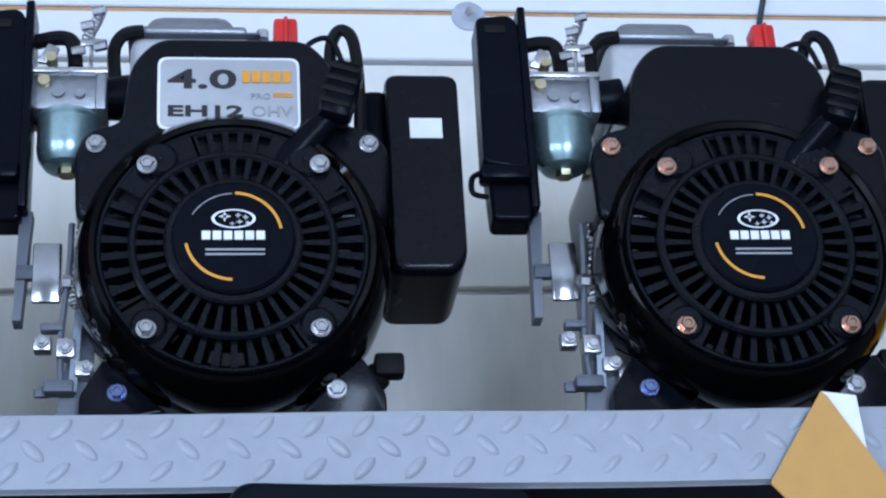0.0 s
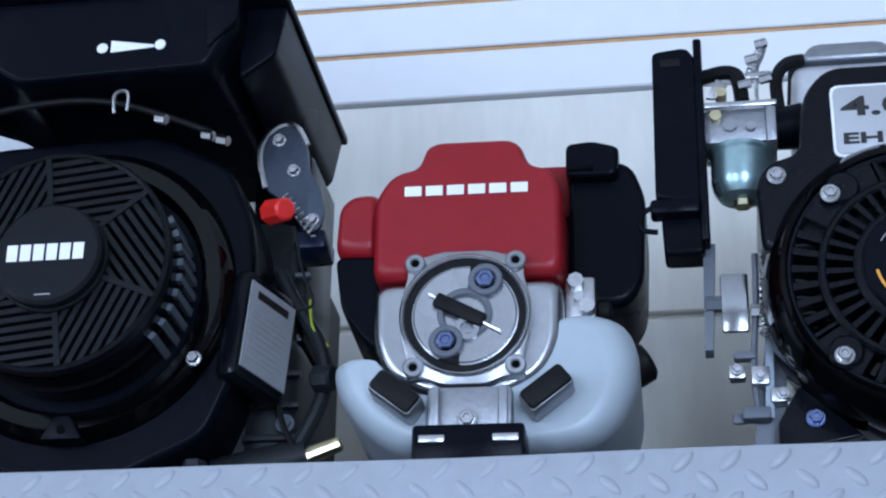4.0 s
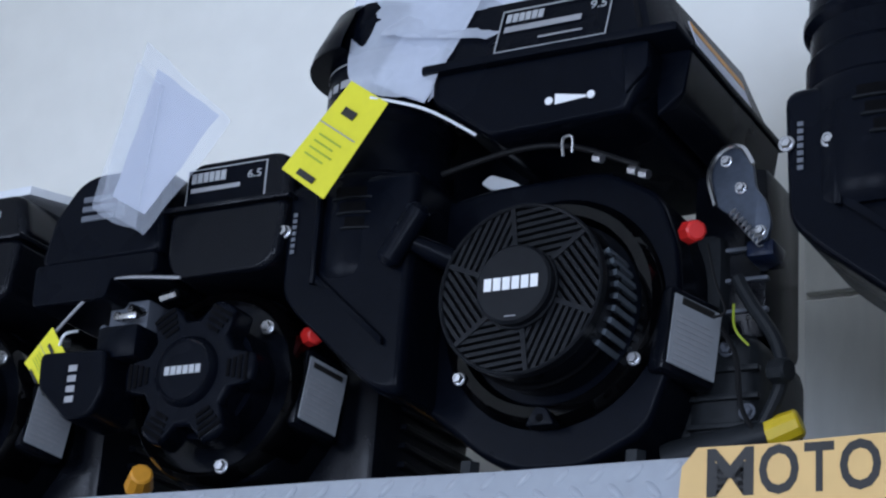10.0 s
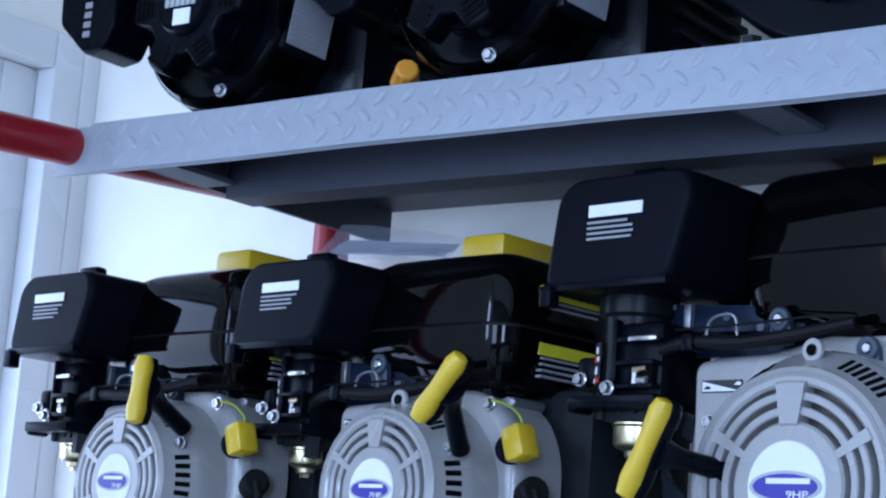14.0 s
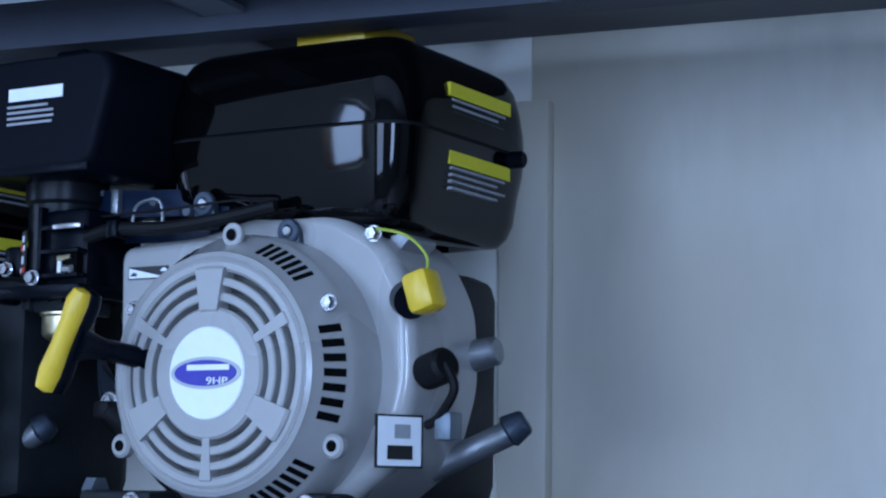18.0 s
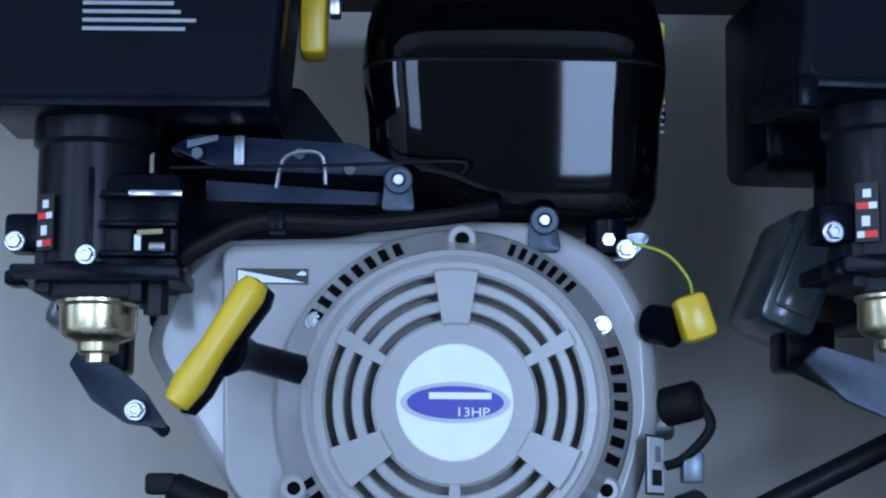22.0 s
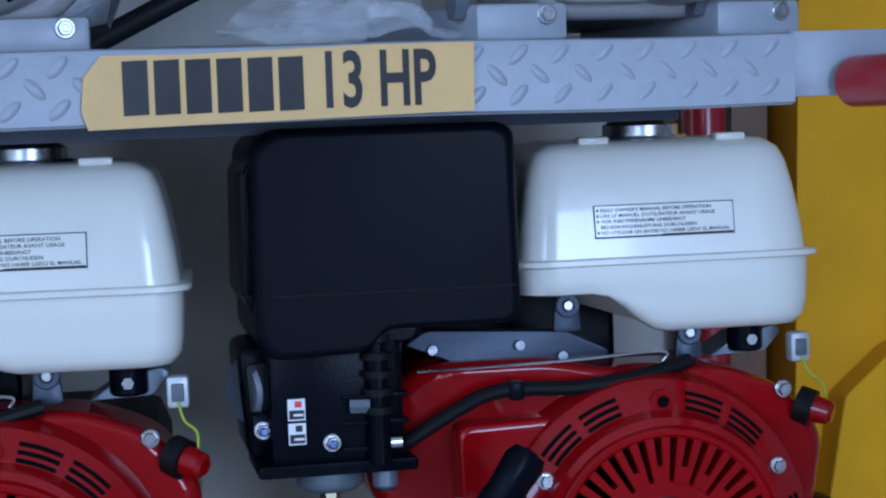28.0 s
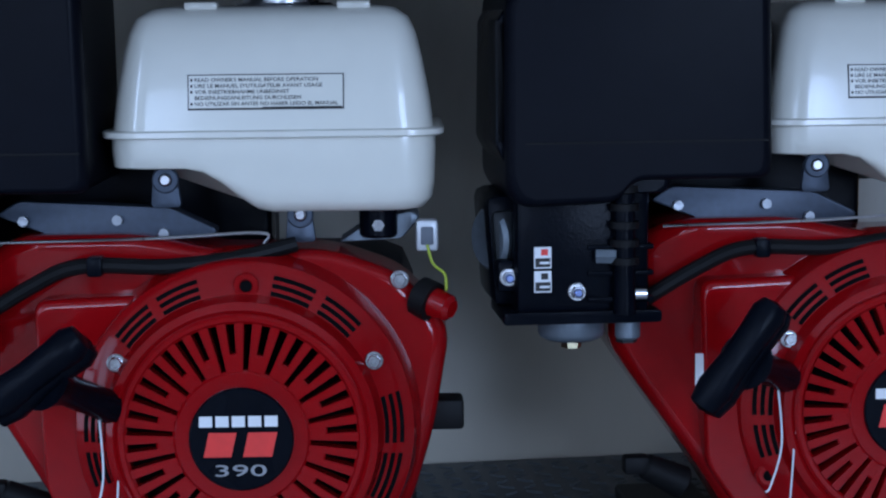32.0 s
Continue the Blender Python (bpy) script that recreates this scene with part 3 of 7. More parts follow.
    bolt("bolt", 0.070, 0.098, 0.055, 0.0055, e)
    # cylinder head, cap and ignition parts
    head = part("cylinder_head_cover", box(-0.076, 0.020, 0.13, 0.24, 0.31, 0.358, 0.010, 3), M_CASTLIGHT, e, "silver cast head cover")
    part("head_dome", box(-0.066, 0.004, 0.138, 0.225, 0.355, 0.384, 0.014, 4), M_ALU, head)
    part("dome_rim", box(-0.073, 0.012, 0.130, 0.235, 0.3588, 0.366, 0.003), M_ALU, head)
    part("gasket", box(-0.078, 0.022, 0.128, 0.242, 0.357, 0.3586), M_STEEL, head)
    for x in (-0.078, 0.024):
        part("head_bolt", rod((x, 0.135, 0.357), (x, 0.135, 0.364), 0.005, seg=6), M_CHROME, head)
    cap = part("switch_knob", box(0.031, 0.049, 0.095, 0.115, 0.326, 0.352, 0.003), M_REDKNOB, e, "red plastic switch knob")
    part("knob_rib", box(0.0385, 0.0415, 0.090, 0.096, 0.328, 0.350, 0.001), M_REDKNOB, cap)
    part("switch_base", rod((0.04, 0.11, 0.315), (0.04, 0.11, 0.329), 0.017, bev=0.002), M_BLACK, e)
    part("ignition_cable", tube([(0.045, 0.11, 0.325), (0.062, 0.105, 0.338), (0.074, 0.1, 0.335), (0.082, 0.1, 0.315)], 0.0022), M_RUBBER, e)
    part("fuel_hose", tube([(0.074, 0.12, 0.305), (0.074, 0.11, 0.335), (0.081, 0.105, 0.347), (0.090, 0.1, 0.335), (0.093, 0.095, 0.29), (0.092, 0.10, 0.245)], 0.0047), M_RUBBER, e)
    tilt = at(0.076, 0.045, 0.261) @ Matrix.Rotation(radians(16), 4, "Y") @ at(-0.076, -0.045, -0.261)
    hd = part("starter_handle", box(0.064, 0.088, 0.040, 0.064, 0.238, 0.284, 0.006, 2, None, tilt), M_BLACK, e)
    bm = bmesh.new()
    for i in range(4):
        box(0.0635, 0.0855, 0.0385, 0.042, 0.245 + i * 0.0095, 0.2495 + i * 0.0095, 0.001, bm=bm, m=tilt)
    part("grip_ribs", bm, M_RUBBER, hd)
    part("handle_neck", rod((0.070, 0.058, 0.248), (0.036, 0.074, 0.214), 0.009, 0.014), M_BLACK, e)
    # silencer box
    muf = part("silencer", plate([(0.113, 0.147), (0.160, 0.147), (0.168, 0.160), (0.168, 0.312), (0.113, 0.312)], 0.105, 0.200, 0.008, r=0.010), M_BLACKSATIN, e)
    part("silencer_seam", box(0.1125, 0.1685, 0.150, 0.154, 0.165, 0.309, 0.001), M_BLACKSATIN, muf)
    part("silencer_bracket", box(0.098, 0.115, 0.12, 0.2, 0.19, 0.305, 0.005), M_BLACK, muf)
    sheet("price_sticker", 0.130, 0.154, 0.255, 0.2715, 0.1048, M_PAPER, muf, label="blank white paper sticker")
    # air filter box with its lid flange and latch
    fl = part("air_filter_box", plate([(-0.183, 0.232), (-0.150, 0.225), (-0.150, 0.353), (-0.156, 0.361), (-0.182, 0.358)], 0.10, 0.128, 0.004, r=0.005), M_BLACK, e)
    part("filter_lid_edge", box(-0.1505, -0.144, 0.097, 0.134, 0.195, 0.366, 0.002), M_BLACK, fl)
    part("filter_foot", plate([(-0.178, 0.188), (-0.148, 0.188), (-0.148, 0.232), (-0.180, 0.232)], 0.105, 0.130, 0.004, r=0.005), M_BLACK, fl)
    part("filter_latch", box(-0.187, -0.150, 0.092, 0.11, 0.216, 0.228, 0.003), M_BLACK, fl)
    part("latch_ring", tube([(-0.186, 0.098, 0.223), (-0.193, 0.098, 0.218), (-0.193, 0.098, 0.206), (-0.182, 0.098, 0.203)], 0.0022), M_BLACK, fl)
    part("filter_recess", box(-0.176, -0.160, 0.0985, 0.102, 0.343, 0.350, 0.001), M_RUBBER, fl)
    carburettor(e, -0.119, 0.125, 0.279, 0.0225, 0.041, M_BOWL, M_ALU)
    part("intake_pipe", rod((-0.098, 0.13, 0.300), (-0.070, 0.13, 0.302), 0.0155, 0.018), M_BLACK, e)
    part("breather_hose", tube([(-0.146, 0.13, 0.349), (-0.128, 0.125, 0.350), (-0.118, 0.122, 0.344), (-0.115, 0.122, 0.322)], 0.0058), M_RUBBER, e)
    part("head_hose", tube([(-0.086, 0.14, 0.315), (-0.088, 0.135, 0.345), (-0.080, 0.13, 0.357), (-0.066, 0.13, 0.360)], 0.0050), M_RUBBER, e)
    lk = part("throttle_link", tube([(-0.104, 0.12, 0.318), (-0.103, 0.118, 0.345), (-0.098, 0.118, 0.358), (-0.094, 0.12, 0.372)], 0.0016, 6), M_CHROME, e)
    part("link_arm", box(-0.112, -0.092, 0.115, 0.118, 0.338, 0.344, 0.001), M_CHROME, lk)
    part("link_spring", spring((-0.108, 0.116, 0.344), (-0.096, 0.116, 0.372), 0.003, 9), M_CHROME, lk)
    part("link_spring", spring((-0.106, 0.108, 0.196), (-0.110, 0.108, 0.120), 0.0028, 14), M_CHROME, lk)
    part("idle_screw", rod((-0.131, 0.098, 0.318), (-0.131, 0.112, 0.318), 0.0042, seg=8), M_BRASS, lk)
    part("choke_arm", plate([(-0.142, 0.318), (-0.134, 0.334), (-0.126, 0.330), (-0.130, 0.316)], 0.106, 0.109, 0.0006), M_CHROME, lk)
    part("governor_arm", plate([(-0.112, 0.060), (-0.106, 0.060), (-0.100, 0.200), (-0.105, 0.205)], 0.110, 0.113, 0.0006), M_ZINCGREY, lk)
    for x, z in ((-0.098, 0.365), (-0.106, 0.352), (-0.096, 0.334), (-0.112, 0.330), (-0.108, 0.128), (-0.104, 0.176)):
        part("link_nut", rod((x - 0.005, 0.112, z), (x + 0.004, 0.110, z + 0.001), 0.0036, seg=6), M_CHROME, lk)
    part("bar_clamp", box(-0.146, -0.090, 0.100, 0.106, 0.306, 0.3105, 0.001), M_CHROME, e)
    # stand and governor levers on the near side
    part("filter_stay", plate([(-0.152, 0.115), (-0.146, 0.115), (-0.141, 0.20), (-0.150, 0.20)], 0.115, 0.13, 0.001), M_STEEL, e)
    lv = part("governor_plate", box(-0.139, -0.119, 0.108, 0.113, 0.126, 0.172, 0.002), M_POLISH, e, "pale zinc plated lever")
    part("pivot_bolt", rod((-0.150, 0.115, 0.151), (-0.136, 0.115, 0.151), 0.006, seg=6), M_STEEL, lv)
    part("lever_nut", rod((-0.118, 0.108, 0.141), (-0.112, 0.108, 0.141), 0.005, seg=6), M_CHROME, lv)
    part("control_rod", tube([(-0.113, 0.112, 0.188), (-0.114, 0.112, 0.150), (-0.118, 0.112, 0.10), (-0.116, 0.112, 0.06)], 0.0025, 6), M_STEEL, e)
    gv = part("governor_bracket", plate([(-0.122, 0.035), (-0.098, 0.035), (-0.094, 0.125), (-0.108, 0.125)], 0.118, 0.122, 0.001), M_STEEL, e)
    rnd = random.Random(4)
    for x, z, w, h, mt in ((-0.130, 0.095, 0.012, 0.011, M_CHROME), (-0.114, 0.091, 0.013, 0.014, M_CHROME), (-0.124, 0.108, 0.016, 0.006, M_STEEL), (-0.102, 0.076, 0.011, 0.011, M_CHROME), (-0.118, 0.063, 0.020, 0.009, M_STEEL), (-0.092, 0.070, 0.009, 0.010, M_CHROME), (-0.130, 0.062, 0.010, 0.008, M_STEEL)):
        part("clamp", box(x - w / 2, x + w / 2, 0.104 + rnd.random() * 0.01, 0.118, z - h / 2, z + h / 2, 0.0015), mt, gv)
    for x, z in ((-0.130, 0.095), (-0.114, 0.090), (-0.099, 0.076)):
        bolt("clamp_screw", x, 0.104, z, 0.0035, gv, h=0.004)
    plug = part("oil_plug", rod((0.080, 0.14, 0.062), (0.104, 0.125, 0.078), 0.012, 0.010, bev=0.002), M_RUBBER, e)
    part("plug_grip", box(0.098, 0.119, 0.112, 0.128, 0.072, 0.089, 0.003), M_RUBBER, plug)
    part("base_plate", box(-0.10, 0.115, 0.125, 0.30, 0.0, 0.030, 0.004), M_ALU, e)
    return e


UPPER, MIDDLE, LOWER = 1.597, 1.112, 0.600
slotted_engine(at(0.195, 0, UPPER), True, M_CHROME, "slotted engines")
slotted_engine(at(0.561, 0, UPPER), False, M_COPPER, "slotted engines")


# ---- upper shelf: small red engine on a pale fuel tank ----
def brush_engine(m):
    e = thing("brushcutter_engine", "small dark red engine with bare clutch and pale fuel tank", "engine", m)
    cz = 0.133
    red = part("shroud", plate([(-0.0700, 0.168), (-0.0705, 0.234), (-0.058, 0.254), (-0.038, 0.257), (-0.032, 0.276), (-0.024, 0.280), (0.032, 0.280), (0.040, 0.275), (0.046, 0.257), (0.064, 0.253), (0.0700, 0.238), (0.0700, 0.168)], 0.080, 0.19, 0.010, r=0.010), M_REDPLASTIC, e, "dark red plastic shroud")
    blocks("maker_name", -0.047, 0.048, 0.2335, 0.2415, 0.0795, 6, M_WHITEINK, red)
    part("side_shroud", plate([(-0.104, 0.202), (-0.070, 0.198), (-0.070, 0.254), (-0.092, 0.252), (-0.102, 0.242)], 0.105, 0.20, 0.012, r=0.010), M_REDPLASTIC, e)
    part("side_cover", plate([(-0.104, 0.202), (-0.070, 0.202), (-0.066, 0.122), (-0.078, 0.130), (-0.098, 0.158)], 0.110, 0.20, 0.006, r=0.008), M_BLACK, e)
    part("rear_shroud", box(0.02, 0.079, 0.16, 0.21, 0.25, 0.299, 0.008), M_REDPLASTIC, e)
    part("crankcase", plate([(-0.0695, 0.1655), (0.0695, 0.1655), (0.0690, 0.118), (0.058, 0.094), (0.034, 0.079), (0.0, 0.073), (-0.034, 0.079), (-0.058, 0.094), (-0.0690, 0.118)], 0.082, 0.19, 0.011, r=0.012), M_POLISH, e, "polished cast aluminium crankcase")
    fl = [(-0.043, 0.180), (-0.030, 0.180), (-0.018, 0.184), (0.018, 0.184), (0.030, 0.180), (0.043, 0.180), (0.042, 0.165), (0.047, 0.145), (0.047, 0.120), (0.042, 0.100), (0.043, 0.086), (0.030, 0.086), (0.015, 0.080), (-0.015, 0.080), (-0.030, 0.086), (-0.043, 0.086), (-0.042, 0.100), (-0.047, 0.120), (-0.047, 0.145), (-0.042, 0.165)]
    part("clutch_flange", plate(fl, 0.072, 0.084, 0.002, r=0.005), M_POLISH, e)
    hs = part("clutch_housing", annulus(0.0385, 0.0445, 0.0022, 0.0005, 48, m=face(0, 0.0735, cz)), M_RUBBER, e)
    part("housing_rim", annulus(0.0440, 0.0475, 0.0050, 0.0015, 48, m=face(0, 0.0735, cz)), M_POLISH, hs)
    part("clutch_shoe", annulus(0.017, 0.0375, 0.003, 0.001, 40, m=face(0, 0.0735, cz)), M_POLISH, hs)
    part("shoe_groove", annulus(0.0, 0.017, 0.0012, 0, 24, m=face(0, 0.0735, cz)), M_DARK, hs)
    part("shoe_gap", annulus(0.0172, 0.0385, 0.0032, 0, 8, m=face(0, 0.0735, cz), a0=62, a1=84), M_RUBBER, hs)
    part("shoe_gap", annulus(0.0172, 0.0385, 0.0032, 0, 8, m=face(0, 0.0735, cz), a0=242, a1=264), M_RUBBER, hs)
    part("hub_ring", annulus(0.0150, 0.0200, 0.0050, 0.001, 32, m=face(0, 0.0735, cz)), M_STEEL, hs)
    turn = at(0, 0, cz) @ Matrix.Rotation(radians(28), 4, "Y") @ at(0, 0, -cz)
    part("clutch_bar", box(-0.024, 0.016, 0.064, 0.071, cz - 0.0055, cz + 0.0055, 0.002, 2, None, turn), M_RUBBER, hs)
    part("clutch_spring", tube([turn @ Vector((-0.030, 0.068, cz + 0.002)), turn @ Vector((0.0, 0.068, cz)), turn @ Vector((0.030, 0.068, cz - 0.001))], 0.0014, 6), M_CHROME, hs)
    part("drive_boss", lathe([(0.009, 0), (0.009, 0.006), (0.005, 0.006), (0.005, 0.002), (0, 0.002)], 16, None, face(0.002, 0.0725, cz - 0.012)), M_ALU, hs)
    for x, z in ((0.015, 0.158), (-0.013, 0.111)):
        part("clutch_ring", annulus(0.0075, 0.0125, 0.006, 0.001, 20, m=face(x, 0.0715, z)), M_STEEL, hs)
        bolt("blue_bolt", x, 0.069, z, 0.0072, hs, M_BLUEBOLT, False)
    for x, z in ((-0.0365, 0.174), (0.0365, 0.174), (-0.0365, 0.093), (0.0365, 0.093)):
        part("flange_ear", annulus(0.003, 0.0075, 0.004, 0.001, 20, m=face(x, 0.0725, z)), M_ALU, hs)
        disc("flange_hole", x, 0.0705, z, 0.0032, 0.001, M_DARK, hs, 0.0003, 12)
    mf = part("silencer_cover", plate([(0.072, 0.160), (0.116, 0.160), (0.128, 0.180), (0.131, 0.250), (0.120, 0.280), (0.072, 0.286)], 0.125, 0.22, 0.008, r=0.012), M_BLACK, e)
    part("filter_cover", plate([(0.071, 0.262), (0.110, 0.262), (0.112, 0.286), (0.092, 0.292), (0.071, 0.290)], 0.112, 0.2, 0.004, r=0.005), M_BLACK, mf)
    part("cover_slot", box(0.073, 0.092, 0.110, 0.113, 0.266, 0.270, 0.001), M_DARK, mf)
    part("carburettor", box(0.069, 0.092, 0.105, 0.15, 0.135, 0.175, 0.003), M_CHROME, e)
    for x, z, r in ((0.078, 0.168, 0.006), (0.086, 0.148, 0.006), (0.080, 0.155, 0.004)):
        part("carburettor_screw", rod((x, 0.095, z), (x, 0.108, z), r, seg=8), M_CHROME, e)
    part("primer_cap", rod((0.092, 0.12, 0.152), (0.103, 0.12, 0.152), 0.008, bev=0.002), M_RUBBER, e)
    tank = [(-0.100, 0.106), (-0.096, 0.084), (-0.074, 0.054), (-0.045, 0.036), (0.060, 0.036), (0.098, 0.044), (0.118, 0.072), (0.124, 0.105), (0.116, 0.132), (0.092, 0.142), (0.066, 0.138), (0.058, 0.110), (0.0, 0.070), (-0.052, 0.076), (-0.076, 0.098), (-0.088, 0.112)]
    tk = part("fuel_tank", plate(tank, 0.085, 0.22, 0.022, r=0.018), M_TANKPLASTIC, e, "translucent white plastic fuel tank")
    part("tank_cap", rod((0.112, 0.15, 0.116), (0.128, 0.15, 0.126), 0.016, bev=0.003), M_RUBBER, tk)
    for sx, x in ((-1, -0.048), (1, 0.058)):
        t = at(x, 0.075, 0.072) @ Matrix.Rotation(radians(sx * -38), 4, "Y")
        lg = part("rubber_leg", box(-0.019, 0.019, -0.014, 0.012, -0.0095, 0.0095, 0.004, 2, None, t), M_ALU, e)
        part("leg_pad", box(-0.0180, 0.0180, -0.0175, -0.012, -0.0082, 0.0082, 0.003, 2, None, t), M_RUBBER, lg)
    ft = part("stand_foot", box(-0.034, 0.044, 0.052, 0.09, 0.018, 0.044, 0.003), M_BLACK, e)
    for x in (-0.020, 0.031):
        part("foot_slot", box(x - 0.009, x + 0.009, 0.0505, 0.054, 0.030, 0.0355, 0.001), M_CHROME, ft)
    part("stand_bracket", box(-0.026, 0.034, 0.07, 0.09, 0.040, 0.078, 0.003), M_ALU, e)
    for x in (-0.020, 0.028):
        part("bracket_rib", box(x - 0.003, x + 0.003, 0.064, 0.075, 0.042, 0.076, 0.001), M_ALU, e)
    bolt("bracket_bolt", 0.003, 0.068, 0.052, 0.0055, e)
    return e


brush_engine(at(-0.1235, 0, UPPER) @ Matrix.Rotation(radians(1.5), 4, "Z"))


# ---- upper shelf: black engines with a canister air cleaner ----
def slanted_bars(r0, r1, spokes, first, pitch, width, h, m, parent, lean):
    """Parallel slanted bars in each field between the spokes."""
    step = 360 / spokes
    for k in range(spokes):
        mid = first + step * (k + 0.5)
        d = radians(mid + 90 + lean)
        t, n = Vector((math.cos(d), math.sin(d))), Vector((-math.sin(d), math.cos(d)))
        i = -int(r1 / pitch)
        while i * pitch < r1:
            runs, start = [], None
            for q in range(-60, 61):
                p = t * (r1 * q / 60) + n * (i * pitch)
                a = (math.degrees(math.atan2(p.y, p.x)) - mid + 180) % 360 - 180
                inside = r0 < p.length < r1 and abs(a) < step / 2
                if inside and start is None:
                    start = q
                if start is not None and (not inside or q == 60):
                    runs.append((start, q))
                    start = None
            for a, b in runs:
                if b - a > 2:
                    c = t * (r1 * (a + b) / 120) + n * (i * pitch)
                    rm = m @ at(c.x, c.y, h / 2) @ Matrix.Rotation(d, 4, "Z")
                    part("bar", box(-r1 * (b - a) / 120, r1 * (b - a) / 120, -width / 2, width / 2, -h / 2, h / 2, m=rm), M_GRILLE, parent)
            i += 1
    for k in range(spokes):
        a = radians(first + step * k)
        rm = m @ Matrix.Rotation(a, 4, "Z")
        part("spoke", box(r0, r1, -0.0022, 0.0022, 0, h * 1.15, m=rm), M_GRILLE, parent)


def canister_engine(m, s, xk, zk, cz, figure, label, group, reach=1.0):
    """s scales the fan, xk and zk the body round it; cz is the fan's height."""
    e = thing("petrol_engine", label, "engine", m, group)

    def X(v):
        return v * xk

    def Z(v):
        return v * zk
    part("crankcase", box(X(-0.06), X(0.15), 0.17, 0.36, 0.012, Z(0.27), 0.015), M_CASTDARK, e)
    fins(e, 9, X(0.02), X(0.140), 0.28, 0.37, Z(0.06), Z(0.02), 0.006, M_CASTDARK)
    for x in (-0.07, 0.105):
        ft = part("foot", box(X(x) - 0.028, X(x) + 0.028, 0.07, 0.33, 0.0, 0.022, 0.004), M_ALU, e)
        part("foot_bolt", rod((X(x), 0.085, 0.020), (X(x), 0.085, 0.034), 0.009, seg=6), M_CASTDARK, ft)
    # blower housing and ring
    out = [(X(-0.148), Z(0.30)), (X(-0.08), Z(0.312)), (X(0.05), Z(0.315)), (X(0.11), Z(0.285)), (X(0.133), Z(0.23)), (X(0.136), Z(0.14)), (X(0.105), Z(0.06)), (X(0.04), Z(0.03)), (X(-0.03), Z(0.03)), (X(-0.07), Z(0.045)), (X(-0.148), Z(0.10))]
    part("blower_housing", plate(out, 0.105, 0.19, 0.008, r=0.016), M_BLACK, e)
    f = face(0, 0.143, cz)
    part("housing_ring", lathe([(0.0, 0.012), (0.094 * s, 0.012), (0.096 * s, 0.042), (0.101 * s, 0.049), (0.112 * s, 0.049), (0.121 * s, 0.040), (0.125 * s, 0.02), (0.125 * s, 0.0), (0, 0)], 72, None, f), M_BLACKGLOSS, e)
    part("screen_drum", annulus(0.080 * s, 0.0865 * s, 0.080, 0.002, 60, None, face(0, 0.130, cz)), M_BLACKSATIN, e)
    for i in range(9):
        a = -38 + i * 8
        part("side_louvre", annulus(0.0860 * s, 0.0905 * s, 0.046, 0.0, 2, None, face(0, 0.112, cz), a, a + 3.6), M_ZINCGREY, e)
    bm = bmesh.new()
    slots(0.0885 * s, 0.0955 * s, 0, 360, 60, 0.45, 0.02, face(0, 0.131, cz), bm)
    part("inner_louvres", bm, M_BLACK, e)["kind"] = "stuff"
    fan = part("fan_screen_hub", lathe([(0.034 * s, 0.0), (0.041 * s, 0.003), (0.0405 * s, 0.014), (0.038 * s, 0.0165), (0.0, 0.0165)], 48, None, face(0, 0.043, cz)), M_GRILLE, e)
    g = face(0, 0.048, cz)
    bm = annulus(0.0845 * s, 0.0885 * s, 0.011, 0.002, 60, None, g)
    annulus(0.039 * s, 0.0425 * s, 0.012, 0.001, 40, bm, g)
    screen = part("fan_screen", bm, M_GRILLE, e)
    slanted_bars(0.041 * s, 0.086 * s, 6, 38, 0.0072 * s, 0.0040 * s, 0.008, g, screen, 28)
    # black disc close behind the screen, painting the shaded depth
    part("fan_backing", lathe([(0.09 * s, 0), (0.09 * s, 0.001), (0, 0.001)], 40, None, face(0, 0.075, cz)), M_DARK, e)
    blocks("maker_name", -0.030 * s, 0.030 * s, cz - 0.0065 * s, cz + 0.0065 * s, 0.0262, 6, M_WHITEINK, fan)
    sheet("small_mark", -0.006 * s, 0.006 * s, cz - 0.034 * s, cz - 0.033 * s, 0.0262, M_GREYINK, fan)
    for x, z in ((-0.088, -0.062), (0.091, -0.058)):
        bolt("bolt", x * s * 1.06, 0.092, cz + z * s * 1.06, 0.0045, e)
    tab = part("lower_tab", plate([(-0.014 * s, cz - 0.122 * s), (0.018 * s, cz - 0.122 * s), (0.008 * s, cz - 0.104 * s), (-0.004 * s, cz - 0.104 * s)], 0.086, 0.10, 0.001, r=0.003), M_BLACK, e)
    disc("tab_hole", 0.002 * s, 0.0865, cz - 0.115 * s, 0.0035, 0.0012, M_DARK, tab, 0.0004, 12)
    # canister air cleaner
    cx, cy, r = X(-0.211), 0.105, 0.072 * xk
    can = part("air_cleaner", lathe([(0, Z(0.255)), (r * 0.96, Z(0.255)), (r * 0.96, Z(0.315)), (r * 1.02, Z(0.32)), (r * 1.02, Z(0.345)), (r * 0.97, Z(0.35)), (r * 0.97, Z(0.372)), (r * 1.05, Z(0.378)), (r * 1.05, Z(0.384)), (r * 0.99, Z(0.388)), (r * 0.97, Z(0.452)), (0, Z(0.456))], 56, None, at(cx, cy, 0)), M_BLACK, e)
    part("cleaner_cap", lathe([(r * 0.97, Z(0.446)), (r * 1.30, Z(0.446)), (r * 1.26, Z(0.458)), (r * 0.98, Z(0.500)), (r * 0.7, Z(0.512)), (0, Z(0.515))], 40, None, at(cx, cy, 0), 148, 262), M_BLACK, can)
    part("cap_dome", lathe([(r * 0.99, Z(0.444)), (r * 1.0, Z(0.48)), (r * 0.85, Z(0.506)), (0, Z(0.512))], 40, None, at(cx, cy, 0)), M_BLACK, can)
